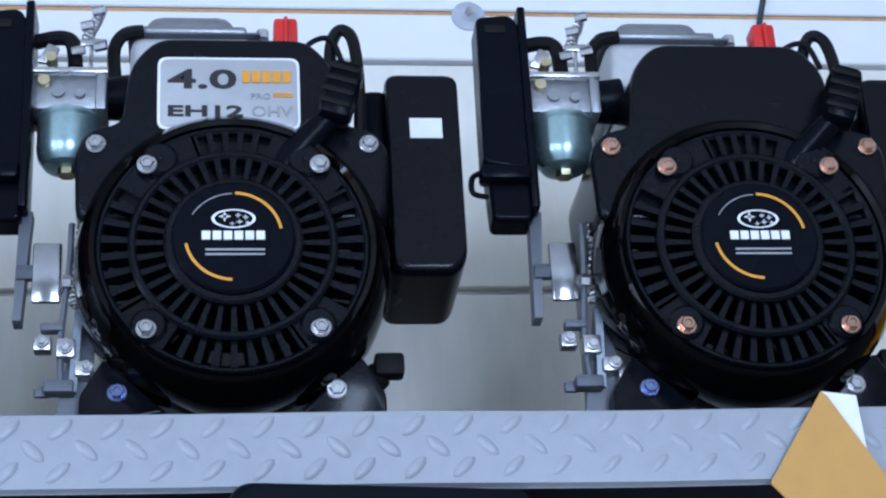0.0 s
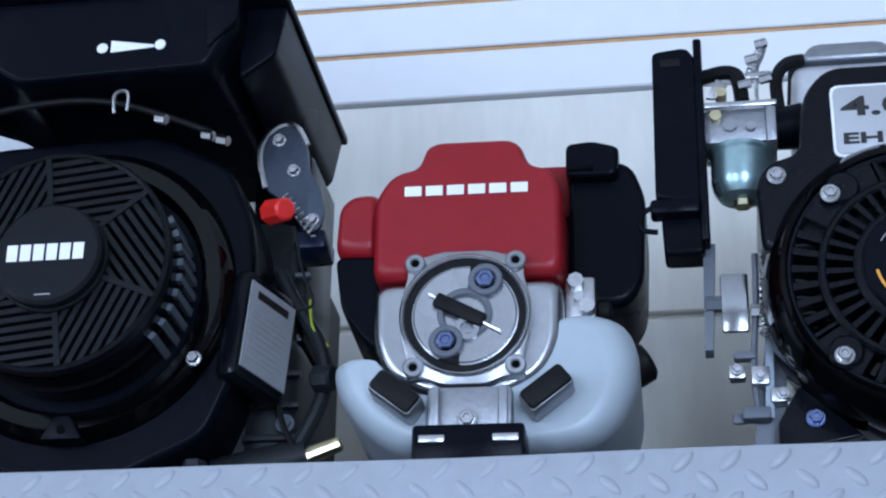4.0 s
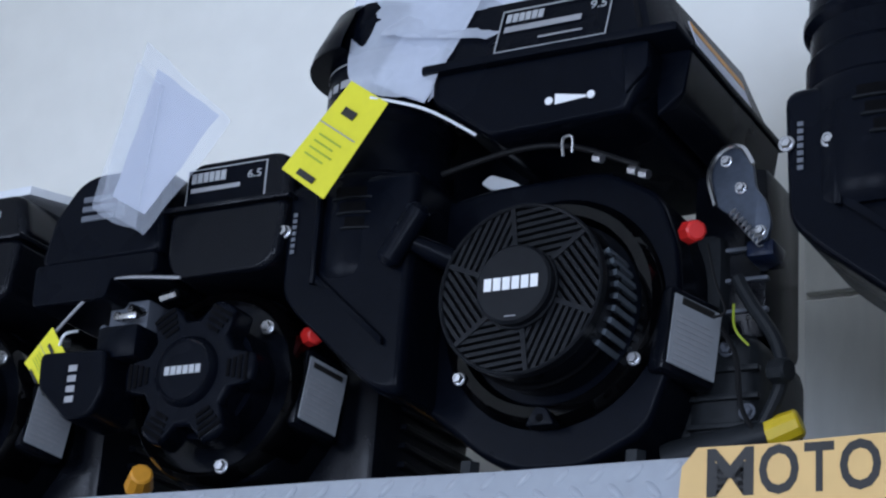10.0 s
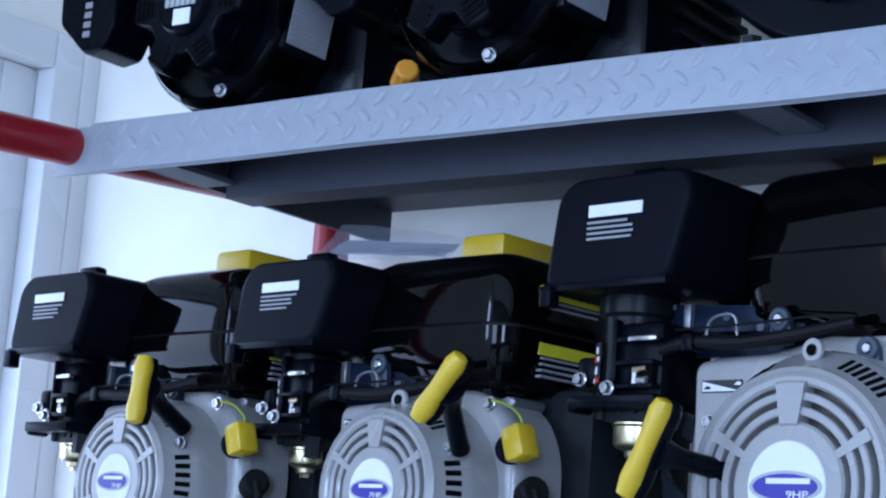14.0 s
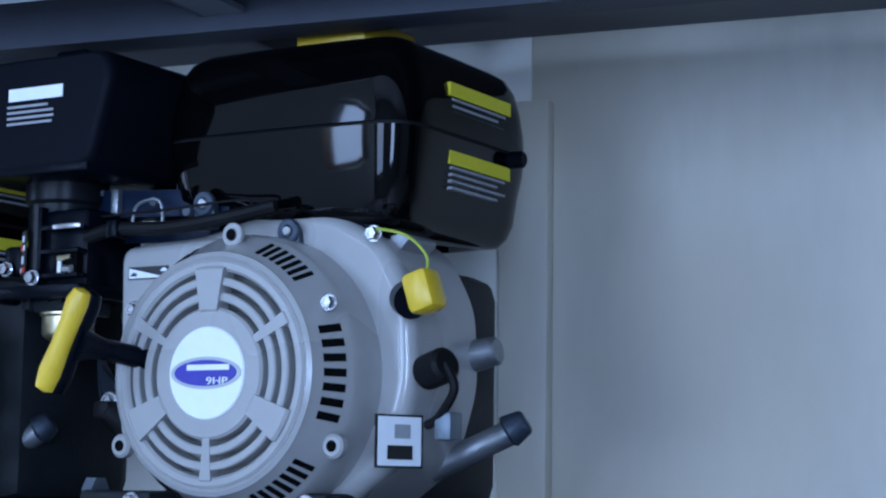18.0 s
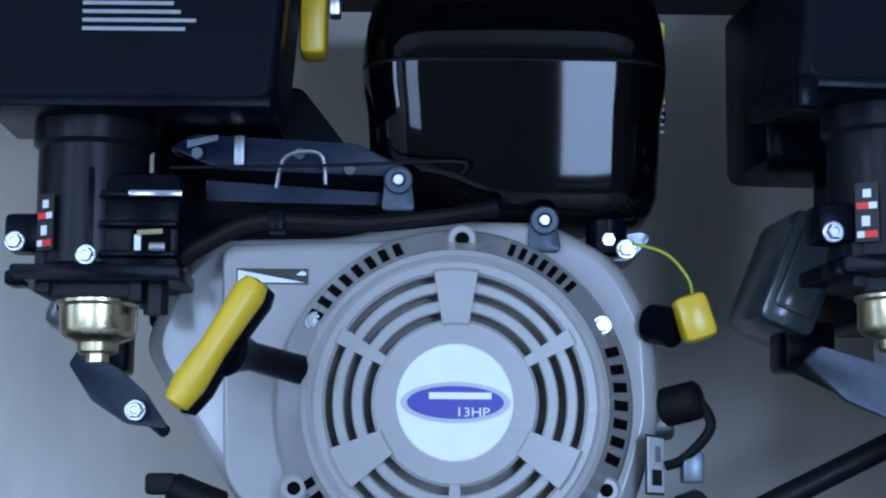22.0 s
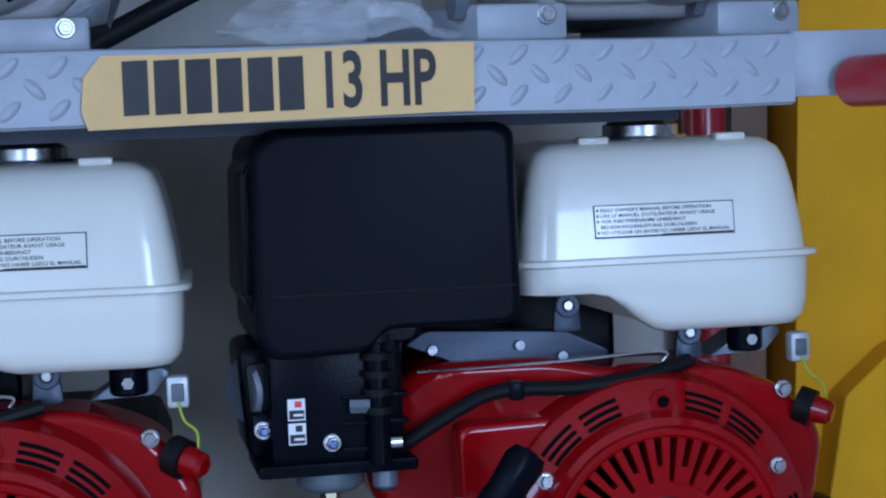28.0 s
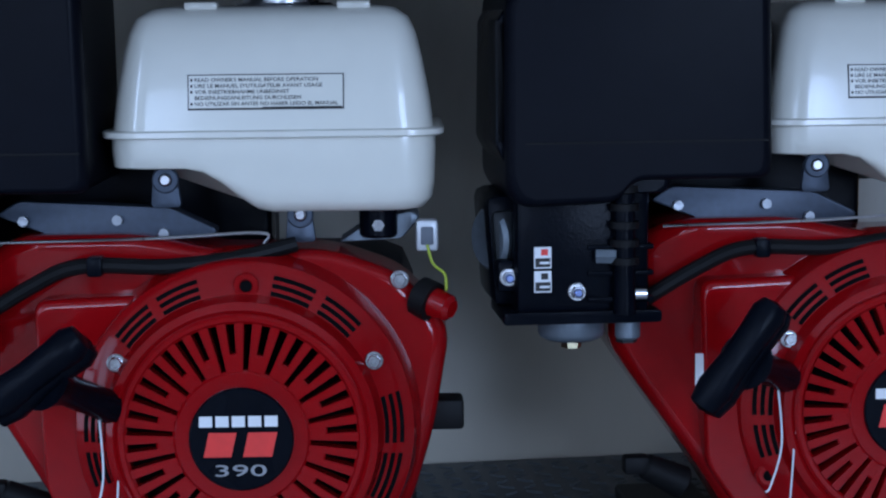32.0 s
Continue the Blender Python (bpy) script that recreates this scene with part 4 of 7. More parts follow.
    part("white_band", lathe([(r * 0.992, Z(0.4365)), (r * 0.992, Z(0.4380))], 40, None, at(cx, cy, 0), 190, 320), M_GREYINK, can)
    for k, (a0, a1, z) in enumerate(((222, 234, 0.410), (237, 246, 0.411), (249, 286, 0.412))):
        part("maker_print", lathe([(r * 0.992, Z(z)), (r * 0.989, Z(z + 0.0085))], 10, None, at(cx, cy, 0), a0, a1), M_GREYINK, can)
    part("print_swoosh", lathe([(r * 0.992, Z(0.398)), (r * 0.990, Z(0.4002))], 14, None, at(cx, cy, 0), 220, 280), M_GREYINK, can)
    duct = [(X(-0.287), Z(0.315)), (X(-0.283), Z(0.20)), (X(-0.262), Z(0.178)), (X(-0.158), Z(0.095)), (X(-0.128), Z(0.09)), (X(-0.128), Z(0.315))]
    dt = part("intake_duct", plate(duct, 0.042, 0.17, 0.012, r=0.014), M_BLACK, e)
    rc = r * 1.07
    part("duct_collar", lathe([(0, Z(0.205)), (rc * 0.90, Z(0.205)), (rc * 0.98, Z(0.213)), (rc, Z(0.225)), (rc, Z(0.310)), (rc * 0.97, Z(0.317)), (0, Z(0.317))], 44, None, at(cx, cy, 0)), M_BLACK, dt)
    for i in range(3):
        z = Z(0.296 - i * 0.0155)
        # slot drawn as a dark band on the collar, its shade painted
        part("duct_slot_shade", lathe([(rc * 1.004, z - 0.0048), (rc * 1.004, z + 0.0042)], 14, None, at(cx, cy, 0), 262 + i * 5, 326), M_DARK, dt)
        part("slot_lip", lathe([(rc, z - 0.0080), (rc * 1.035, z - 0.0074), (rc * 1.035, z - 0.0054), (rc, z - 0.0048)], 14, None, at(cx, cy, 0), 260 + i * 5, 328), M_GRILLE, dt)
    part("duct_rib", box(X(-0.243), X(-0.236), 0.034, 0.045, Z(0.205), Z(0.30), 0.002), M_BLACK, dt)
    part("duct_rib", plate([(X(-0.236), Z(0.215)), (X(-0.15), Z(0.145)), (X(-0.15), Z(0.138)), (X(-0.236), Z(0.206))], 0.036, 0.045, 0.001), M_BLACK, dt)
    for x, z in ((-0.282, 0.264), (-0.247, 0.262)):
        bolt("clamp_bolt", X(x), 0.040 if x < -0.27 else 0.105 - 0.066 * xk, Z(z), 0.0050, dt)
    bars(X(-0.2735), X(-0.2685), Z(0.238), Z(0.282), 0.0405, 7, M_STEEL, dt, "symbols", ragged=False)
    # starter handle beside the ring
    part("starter_handle", rod((X(-0.150), 0.034, Z(0.214)), (X(-0.112), 0.034, Z(0.268)), 0.0115, 0.0115, bev=0.005), M_BLACK, e)
    part("handle_neck", rod((X(-0.131), 0.04, Z(0.238)), (X(-0.095), 0.066, Z(0.225)), 0.008, 0.011), M_BLACK, e)
    # fuel tank: facetted lower half, rim and upper half with the power label
    lo = [(X(-0.119), Z(0.404)), (X(0.126), Z(0.404)), (X(0.126), Z(0.372)), (X(0.106), Z(0.336)), (X(-0.046), Z(0.331)), (X(-0.119), Z(0.378))]
    tk = part("fuel_tank", plate(lo, 0.040, 0.27, 0.010, r=0.006), M_BLACK, e)
    part("tank_corner", plate([(X(0.100), Z(0.400)), (X(0.1275), Z(0.400)), (X(0.1275), Z(0.374)), (X(0.104), Z(0.350))], 0.0375, 0.044, 0.002, r=0.004), M_BLACK, tk)
    part("tank_side", plate([(X(0.120), Z(0.404)), (X(0.158), Z(0.404)), (X(0.150), Z(0.36)), (X(0.122), Z(0.34))], 0.07, 0.29, 0.004, r=0.005), M_BLACK, tk)
    part("tank_rim", plate([(X(-0.126), Z(0.403)), (X(0.160), Z(0.403)), (X(0.160), Z(0.411)), (X(-0.126), Z(0.411))], 0.032, 0.30, 0.002, r=0.002), M_BLACK, tk)
    up = bmesh.new()
    lower = [(-0.114, 0.042), (0.122, 0.042), (0.150, 0.075), (0.152, 0.29), (-0.114, 0.29)]
    upper = [(-0.092, 0.064), (0.096, 0.064), (0.116, 0.090), (0.122, 0.27), (-0.092, 0.27)]
    a = [up.verts.new((X(x), y, Z(0.411))) for x, y in lower]
    b = [up.verts.new((X(x), y, Z(0.486))) for x, y in upper]
    for i in range(5):
        up.faces.new((a[i], a[(i + 1) % 5], b[(i + 1) % 5], b[i]))
    up.faces.new(a), up.faces.new(b)
    bmesh.ops.bevel(up, geom=up.edges[:], offset=0.006, segments=2, affect="EDGES")
    top = part("tank_top", up, M_BLACK, tk)
    slope = at(0, 0.0440, Z(0.4165)) @ Matrix.Rotation(radians(-16.5), 4, "X")
    for a0, a1, b0, b1 in ((-0.048, 0.078, 0.0, 0.0012), (-0.048, 0.078, 0.050, 0.0512), (-0.048, -0.0468, 0.0, 0.051), (0.0768, 0.078, 0.0, 0.051)):
        part("label_frame", box(X(a0), X(a1), -0.0022, -0.0012, b0, b1, m=slope), M_SILVER, top, smooth=0)
    blocks("maker_name", X(-0.042), X(0.002), 0.036, 0.046, -0.0012, 6, M_SILVER, top, m=slope)
    bars(X(-0.042), X(0.046), 0.020, 0.031, -0.0012, 1, M_GREYINK, top, "series_name", m=slope, ragged=False)
    bars(X(0.0), X(0.05), 0.008, 0.013, -0.0012, 1, M_GREYINK, top, "small_print", m=slope, ragged=False)
    if figure:
        lettering("power_figure", figure, 0.014, slope @ at(X(0.054), -0.0014, 0.035) @ FACE, M_SILVER, top, X(0.018))
    part("throttle_mark", plate([(X(0.028), Z(0.352)), (X(0.062), Z(0.3545)), (X(0.062), Z(0.3565)), (X(0.028), Z(0.3625))], 0.0385, 0.0396, 0), M_WHITEINK, tk, smooth=0)
    for x, z in ((0.021, 0.3565), (0.067, 0.3565)):
        disc("throttle_dot", X(x), 0.0396, Z(z), 0.0045 * s, 0.0011, M_WHITEINK, tk, 0.0003, 10)
    wm = at(X(0.1425), 0, Z(0.4365)) @ Matrix.Rotation(-math.atan2(0.030 * xk, 0.075 * zk), 4, "Y")
    part("warning_label", box(-0.0004, 0.0010, 0.105, 0.235, -0.016, 0.016, m=wm), M_MANUAL, tk, "white and orange warning label", smooth=0)
    part("warning_stripe", box(0.0006, 0.0016, 0.106, 0.234, 0.006, 0.0152, m=wm), M_ORANGEINK, tk, smooth=0)
    # levers, switch and wires under the tank
    rim_pts = [(0.134, 0.272), (0.128, 0.300), (0.133, 0.318), (0.145, 0.328), (0.157, 0.325), (0.166, 0.308)]
    br = part("lever_bracket", plate([(X(x * reach), Z(z)) for x, z in rim_pts + [(0.168, 0.286), (0.177, 0.272), (0.182, 0.250), (0.178, 0.234), (0.166, 0.232), (0.158, 0.252), (0.146, 0.262)]], 0.126, 0.131, 0.001, r=0.005), M_BLUEWRAP, e, "zinc plated lever bracket")
    part("bracket_edge", tube([(X(x * reach), 0.125, Z(z)) for x, z in rim_pts], 0.0024, 6), M_CHROME, br)
    for x, z in ((0.143, 0.314), (0.156, 0.286), (0.173, 0.242)):
        bolt("lever_screw", X(x * reach), 0.126, Z(z), 0.0042, br, M_CHROME)
    part("lever_foot", box(X(0.158 * reach), X(0.182 * reach), 0.132, 0.17, Z(0.222), Z(0.238), 0.003), M_BLUEZINC, br)
    part("lever_spring", spring((X(0.150 * reach), 0.120, Z(0.262)), (X(0.176 * reach), 0.120, Z(0.228)), 0.004, 8, 0.0009), M_CHROME, br)
    part("switch_knob", rod((X(0.146), 0.10, Z(0.238)), (X(0.163), 0.080, Z(0.230)), 0.0105, 0.009, seg=8, bev=0.002), M_REDKNOB, e, "red plastic switch knob")
    part("wire", tube([(X(0.165), 0.10, Z(0.225)), (X(0.172), 0.105, Z(0.19)), (X(0.180), 0.11, Z(0.165)), (X(0.168), 0.11, Z(0.160))], 0.0013, 6), M_RUBBER, e)
    part("yellow_wire", tube([(X(0.166), 0.16, Z(0.19)), (X(0.170), 0.155, Z(0.165)), (X(0.182), 0.16, Z(0.150))], 0.0012, 6), M_YELLOWWIRE, e)
    rs = reach * 1.02
    part("oil_pipe", tube([(X(0.138 * rs), 0.16, Z(0.215)), (X(0.150 * rs), 0.16, Z(0.190)), (X(0.172 * rs), 0.16, Z(0.150)), (X(0.176 * rs), 0.16, Z(0.112)), (X(0.155 * rs), 0.16, Z(0.062)), (X(0.140 * rs), 0.17, Z(0.035))], 0.0060, 10), M_CASTDARK, e, "dark steel pipe")
    part("pipe_union", rod((X(0.170 * rs), 0.155, Z(0.122)), (X(0.186 * rs), 0.150, Z(0.120)), 0.011, seg=8, bev=0.002), M_CASTDARK, e)
    bm = tube([(X(-0.12), 0.075, Z(0.318)), (X(-0.03), 0.065, Z(0.326)), (X(0.03), 0.07, Z(0.324)), (X(0.10), 0.08, Z(0.300))], 0.0028, 8)
    part("wire_loom", bm, M_RUBBER, e)
    cl = part("cable_clip", tube([(X(0.028), 0.06, Z(0.310)), (X(0.028), 0.058, Z(0.326)), (X(0.038), 0.058, Z(0.327)), (X(0.038), 0.06, Z(0.312))], 0.0014, 6), M_CHROME, e)
    for x, z in ((0.062, 0.305), (0.100, 0.288), (0.112, 0.283)):
        part("linkage_nut", rod((X(x), 0.062, Z(z)), (X(x) + 0.008, 0.06, Z(z) - 0.003), 0.0042, seg=6), M_CHROME, cl)
    part("pale_tab", plate([(X(-0.110), Z(0.331)), (X(-0.098), Z(0.339)), (X(-0.070), Z(0.329)), (X(-0.058), Z(0.321)), (X(-0.096), Z(0.322))], 0.130, 0.136, 0.002, r=0.004), M_PAPER, e)
    rear = part("rear_guard", box(X(-0.205), X(-0.086), 0.19, 0.31, Z(0.28), Z(0.455), 0.010), M_BLACK, e)
    part("guard_seam", box(X(-0.200), X(-0.0855), 0.1885, 0.191, Z(0.418), Z(0.421)), M_RUBBER, rear, smooth=0)
    # serial label on the flank of the ring
    sm = at(X(0.1435), 0.121, cz - 0.034 * s) @ Matrix.Rotation(radians(64), 4, "Z") @ Matrix.Rotation(radians(7), 4, "Y")
    part("label_seat", box(-0.030, 0.030, 0.0004, 0.022, -0.044 * s, 0.046 * s, 0.006, m=sm), M_BLACKSATIN, e)
    lb = part("serial_label", box(-0.026, 0.026, -0.0012, 0.0, -0.036 * s, 0.036 * s, m=sm), M_DULLLABEL, e, "grey printed serial label", smooth=0)
    bars(-0.018, 0.018, 0.020, 0.030, -0.0012, 1, M_INK, lb, "maker_print", m=sm, ragged=False)
    bars(-0.022, 0.022, -0.030, 0.014, -0.0012, 9, M_GREYINK, lb, "small_print", m=sm)
    # oil filler and drain pipe at the foot
    part("filler_pipe", rod((X(0.10), 0.16, 0.045), (X(0.168 * reach), 0.165, 0.064), 0.017, 0.014), M_CASTDARK, e)
    part("oil_cap", rod((X(0.166 * reach), 0.165, 0.063), (X(0.194 * reach), 0.167, 0.074), 0.014 if figure else 0.007, 0.012 if figure else 0.006, seg=10, bev=0.002), M_YELLOW if figure else M_BRASS, e)
    gb = part("governor_case", box(X(0.108), X(0.158 * reach), 0.185, 0.275, Z(0.165), Z(0.335), 0.008), M_BLACKSATIN, e)
    for j in range(3):
        part("case_rib", box(X(0.112), X(0.160 * reach), 0.180, 0.187, Z(0.190 + j * 0.030), Z(0.194 + j * 0.030), 0.001), M_STEEL, gb)
    sc = part("side_cover", box(X(0.110), X(0.158 * reach), 0.165, 0.3, 0.02, Z(0.17), 0.020, 3), M_CASTDARK, e)
    for j in range(4):
        part("cover_rib", box(X(0.118), X(0.160 * reach), 0.160, 0.168, Z(0.050 + j * 0.026), Z(0.055 + j * 0.026), 0.001), M_CASTDARK, sc)
    for x, z in ((0.128, 0.040), (0.150, 0.090), (0.132, 0.150)):
        bolt("cover_bolt", X(x * reach), 0.164, Z(z), 0.0055, sc, M_STEEL)
    part("stop_lead", tube([(X(0.120 * reach), 0.150, Z(0.180)), (X(0.145 * reach), 0.146, Z(0.140)), (X(0.150 * reach), 0.150, Z(0.090)), (X(0.165 * reach), 0.155, Z(0.060))], 0.0025, 6), M_RUBBER, sc)
    return e


canister_engine(at(-0.426, 0, UPPER), 1.0, 1.0, 1.0, 0.178, "", "large black petrol engine with a canister air cleaner, plastic tie", "canister engines")
canister_engine(at(-0.939, 0, UPPER), 0.86, 0.86, 0.945, 0.168, "9.5", "black petrol engine with canister air cleaner and hanging card", "canister engines", 1.2)


# ---- upper shelf: the two smallest black engines ----
def lobed_engine(m, figure, label, extra):
    e = thing("petrol_engine", label, "engine", m, "lobed engines")
    cz = 0.121
    part("crankcase", box(-0.05, 0.13, 0.15, 0.33, 0.01, 0.2, 0.012), M_BLACKSATIN, e)
    fins(e, 8, 0.06, 0.138, 0.19, 0.32, 0.03, 0.018, 0.006, M_BLACKSATIN)
    for x in (-0.055, 0.06):
        part("foot", box(x - 0.022, x + 0.022, 0.06, 0.3, 0.0, 0.018, 0.003), M_ALU, e)
    part("blower_housing", plate([(-0.10, 0.15), (-0.085, 0.195), (-0.03, 0.215), (0.05, 0.205), (0.092, 0.15), (0.092, 0.09), (0.05, 0.035), (-0.02, 0.022), (-0.075, 0.055), (-0.10, 0.10)], 0.085, 0.18, 0.008, r=0.014), M_BLACKSATIN, e)
    part("drum", lathe([(0, 0.01), (0.080, 0.01), (0.082, 0.050), (0.086, 0.055), (0.091, 0.050), (0.093, 0.04), (0.093, 0), (0, 0)], 64, None, face(0, 0.122, cz)), M_BLACKGLOSS, e)
    part("cover_neck", lathe([(0.058, 0), (0.056, 0.04), (0, 0.04)], 40, None, face(0, 0.095, cz)), M_BLACK, e)
    # starter cover with six lobes
    pts = []
    for i in range(72):
        a = 2 * math.pi * i / 72
        rr = 0.061 + 0.011 * max(-1, min(1, 1.8 * math.cos(6 * a)))
        pts.append((rr * math.cos(a), cz + rr * math.sin(a)))
    st = part("starter_cover", plate(pts, 0.030, 0.058, 0.006), M_BLACK, e)
    hub = part("starter_hub", lathe([(0.034, 0), (0.032, 0.007), (0.029, 0.010), (0.027, 0.008), (0, 0.008)], 40, None, face(0, 0.032, cz)), M_BLACK, st)
    blocks("maker_name", -0.0205, 0.0205, cz - 0.004, cz + 0.004, 0.0238, 6, M_SILVER, hub)
    for k in range(6):
        for j in range(4):
            a = radians(60 * k + 0) 
            t = face(0, 0.0301, cz) @ Matrix.Rotation(a, 4, "Z")
            w = 0.008 + 0.0015 * j
            # vent not cut: a dark patch paints the shade in it
            part("vent_slot_shade", box(0.0435 + j * 0.0062, 0.0470 + j * 0.0062, -w, w, 0.0, 0.0012, m=t), M_DARK, st, smooth=0)
    for x, z in ((0.056, 0.170), (0.022, 0.042), (-0.076, 0.12)):
        bolt("bolt", x, 0.068, z, 0.0052, e)
    # tank in two pressed halves
    tk = part("fuel_tank", plate([(-0.045, 0.281), (0.088, 0.281), (0.082, 0.225), (0.068, 0.214), (-0.030, 0.214), (-0.044, 0.232)], 0.032, 0.22, 0.008, r=0.008), M_BLACKSATIN, e)
    part("tank_rim", plate([(-0.049, 0.280), (0.092, 0.280), (0.092, 0.2845), (-0.049, 0.2845)], 0.027, 0.225, 0.001, r=0.001), M_BLACKSATIN, tk)
    up = plate([(-0.045, 0.2845), (0.088, 0.2845), (0.074, 0.334), (-0.034, 0.334)], 0.040, 0.21, 0.012, r=0.012)
    part("tank_top", up, M_BLACKSATIN, tk)
    if figure == "6.5":
        fr = part("power_label", plate([(-0.034, 0.288), (0.056, 0.288), (0.056, 0.326), (-0.034, 0.326)], 0.0392, 0.0402, 0), M_SILVER, tk, "black label with silver frame")
        sheet("label_field", -0.0325, 0.0545, 0.2895, 0.3245, 0.0390, M_BLACK, fr, t=0.0006)
        y = 0.0382
    else:
        fr, y = tk, 0.0400
        sheet("white_strip", -0.030, 0.052, 0.288, 0.294, 0.0396, M_PAPER, tk)
    blocks("maker_name", -0.028, 0.012, 0.311, 0.321, y, 6, M_SILVER, fr)
    bars(-0.028, 0.028, 0.299, 0.306, y, 1, M_GREYINK, fr, "series_name", ragged=False)
    text("power_figure", figure, 0.036, 0.309, y - 0.0006, 0.011, M_SILVER, fr, 0.015)
    # air filter housing
    fl = part("air_filter", plate([(-0.196, 0.243), (-0.186, 0.290), (-0.160, 0.326), (-0.140, 0.334), (-0.060, 0.334), (-0.050, 0.318), (-0.050, 0.243)], 0.030, 0.20, 0.008, r=0.010), M_BLACK, e)
    part("filter_base", plate([(-0.197, 0.243), (-0.050, 0.243), (-0.050, 0.222), (-0.100, 0.222), (-0.105, 0.202), (-0.195, 0.202)], 0.026, 0.20, 0.004, r=0.005), M_BLACK, fl)
    bm = bmesh.new()
    for i in range(3):
        box(-0.150, -0.110, 0.0285, 0.031, 0.285 + i * 0.010, 0.291 + i * 0.010, 0.001, bm=bm)
    box(-0.108, -0.098, 0.0285, 0.031, 0.285, 0.311, 0.001, bm=bm)
    part("filter_mark", bm, M_STEEL, fl)
    # choke box, levers and fuel tap
    ck = part("control_box", plate([(-0.170, 0.152), (-0.092, 0.150), (-0.088, 0.110), (-0.100, 0.086), (-0.128, 0.082), (-0.168, 0.118)], 0.022, 0.075, 0.005, r=0.007), M_BLACK, e)
    bars(-0.131, -0.121, 0.096, 0.136, 0.0215, 4, M_GREYINK, ck, "symbols", ragged=False)
    part("choke_housing", box(-0.112, -0.064, 0.03, 0.08, 0.142, 0.176, 0.006), M_BLACK, e)
    part("carburettor", box(-0.125, -0.078, 0.06, 0.12, 0.165, 0.21, 0.004), M_STEEL, e)
    for x, z, mt in ((-0.104, 0.190, M_CHROME), (-0.088, 0.196, M_CHROME), (-0.118, 0.178, M_STEEL), (-0.084, 0.172, M_CHROME)):
        part("lever_screw", rod((x, 0.045, z), (x + 0.004, 0.062, z), 0.0045, seg=6), mt, e)
    part("lever", box(-0.100, -0.076, 0.040, 0.046, 0.184, 0.190, 0.001), M_CHROME, e)
    part("tie_bolt", rod((-0.168, 0.03, 0.168), (-0.155, 0.045, 0.168), 0.005, seg=6), M_CHROME, e)
    part("lead", tube([(-0.165, 0.03, 0.172), (-0.13, 0.03, 0.205), (-0.105, 0.03, 0.222), (-0.02, 0.028, 0.213)], 0.0016, 6), M_GREYINK, e)
    part("upper_bolt", rod((-0.058, 0.052, 0.205), (-0.040, 0.052, 0.208), 0.0045, seg=6), M_CHROME, e)
    part("switch_knob", rod((0.088, 0.09, 0.165), (0.108, 0.07, 0.158), 0.010, 0.008, seg=8, bev=0.002), M_REDKNOB, e, "red plastic switch knob") if extra else None
    sm = at(0.0995, 0.102, cz - 0.010) @ Matrix.Rotation(radians(75), 4, "Z") @ Matrix.Rotation(radians(8), 4, "Y")
    part("label_seat", box(-0.026, 0.026, 0.0004, 0.022, -0.036, 0.038, 0.005, m=sm), M_BLACKSATIN, e)
    lb = part("serial_label", box(-0.023, 0.023, -0.0012, 0.0, -0.030, 0.030, m=sm), M_DULLLABEL, e, "grey printed serial label", smooth=0)
    bars(-0.018, 0.018, 0.018, 0.026, -0.0012, 1, M_INK, lb, "maker_print", m=sm, ragged=False)
    bars(-0.020, 0.020, -0.027, 0.013, -0.0012, 8, M_GREYINK, lb, "small_print", m=sm)
    for x, y in ((-0.103, 0.09), (0.135, 0.2)) if extra else ((0.135, 0.2),):
        part("oil_cap", rod((x, y + 0.02, 0.040), (x + 0.018, y, 0.048), 0.014, 0.011, seg=10, bev=0.002), M_ORANGEINK, e)
    if not extra:
        sheet("price_sticker", -0.008, 0.014, cz - 0.023, cz - 0.007, 0.0235, M_PAPER, e, label="blank white paper sticker")
    return e


lobed_engine(at(-1.265, 0, UPPER), "6.5", "black petrol engine with six-lobed starter cover and framed label", True)
lobed_engine(at(-1.581, 0, UPPER), "6.3", "black petrol engine with lobed cover and white sticker", False)


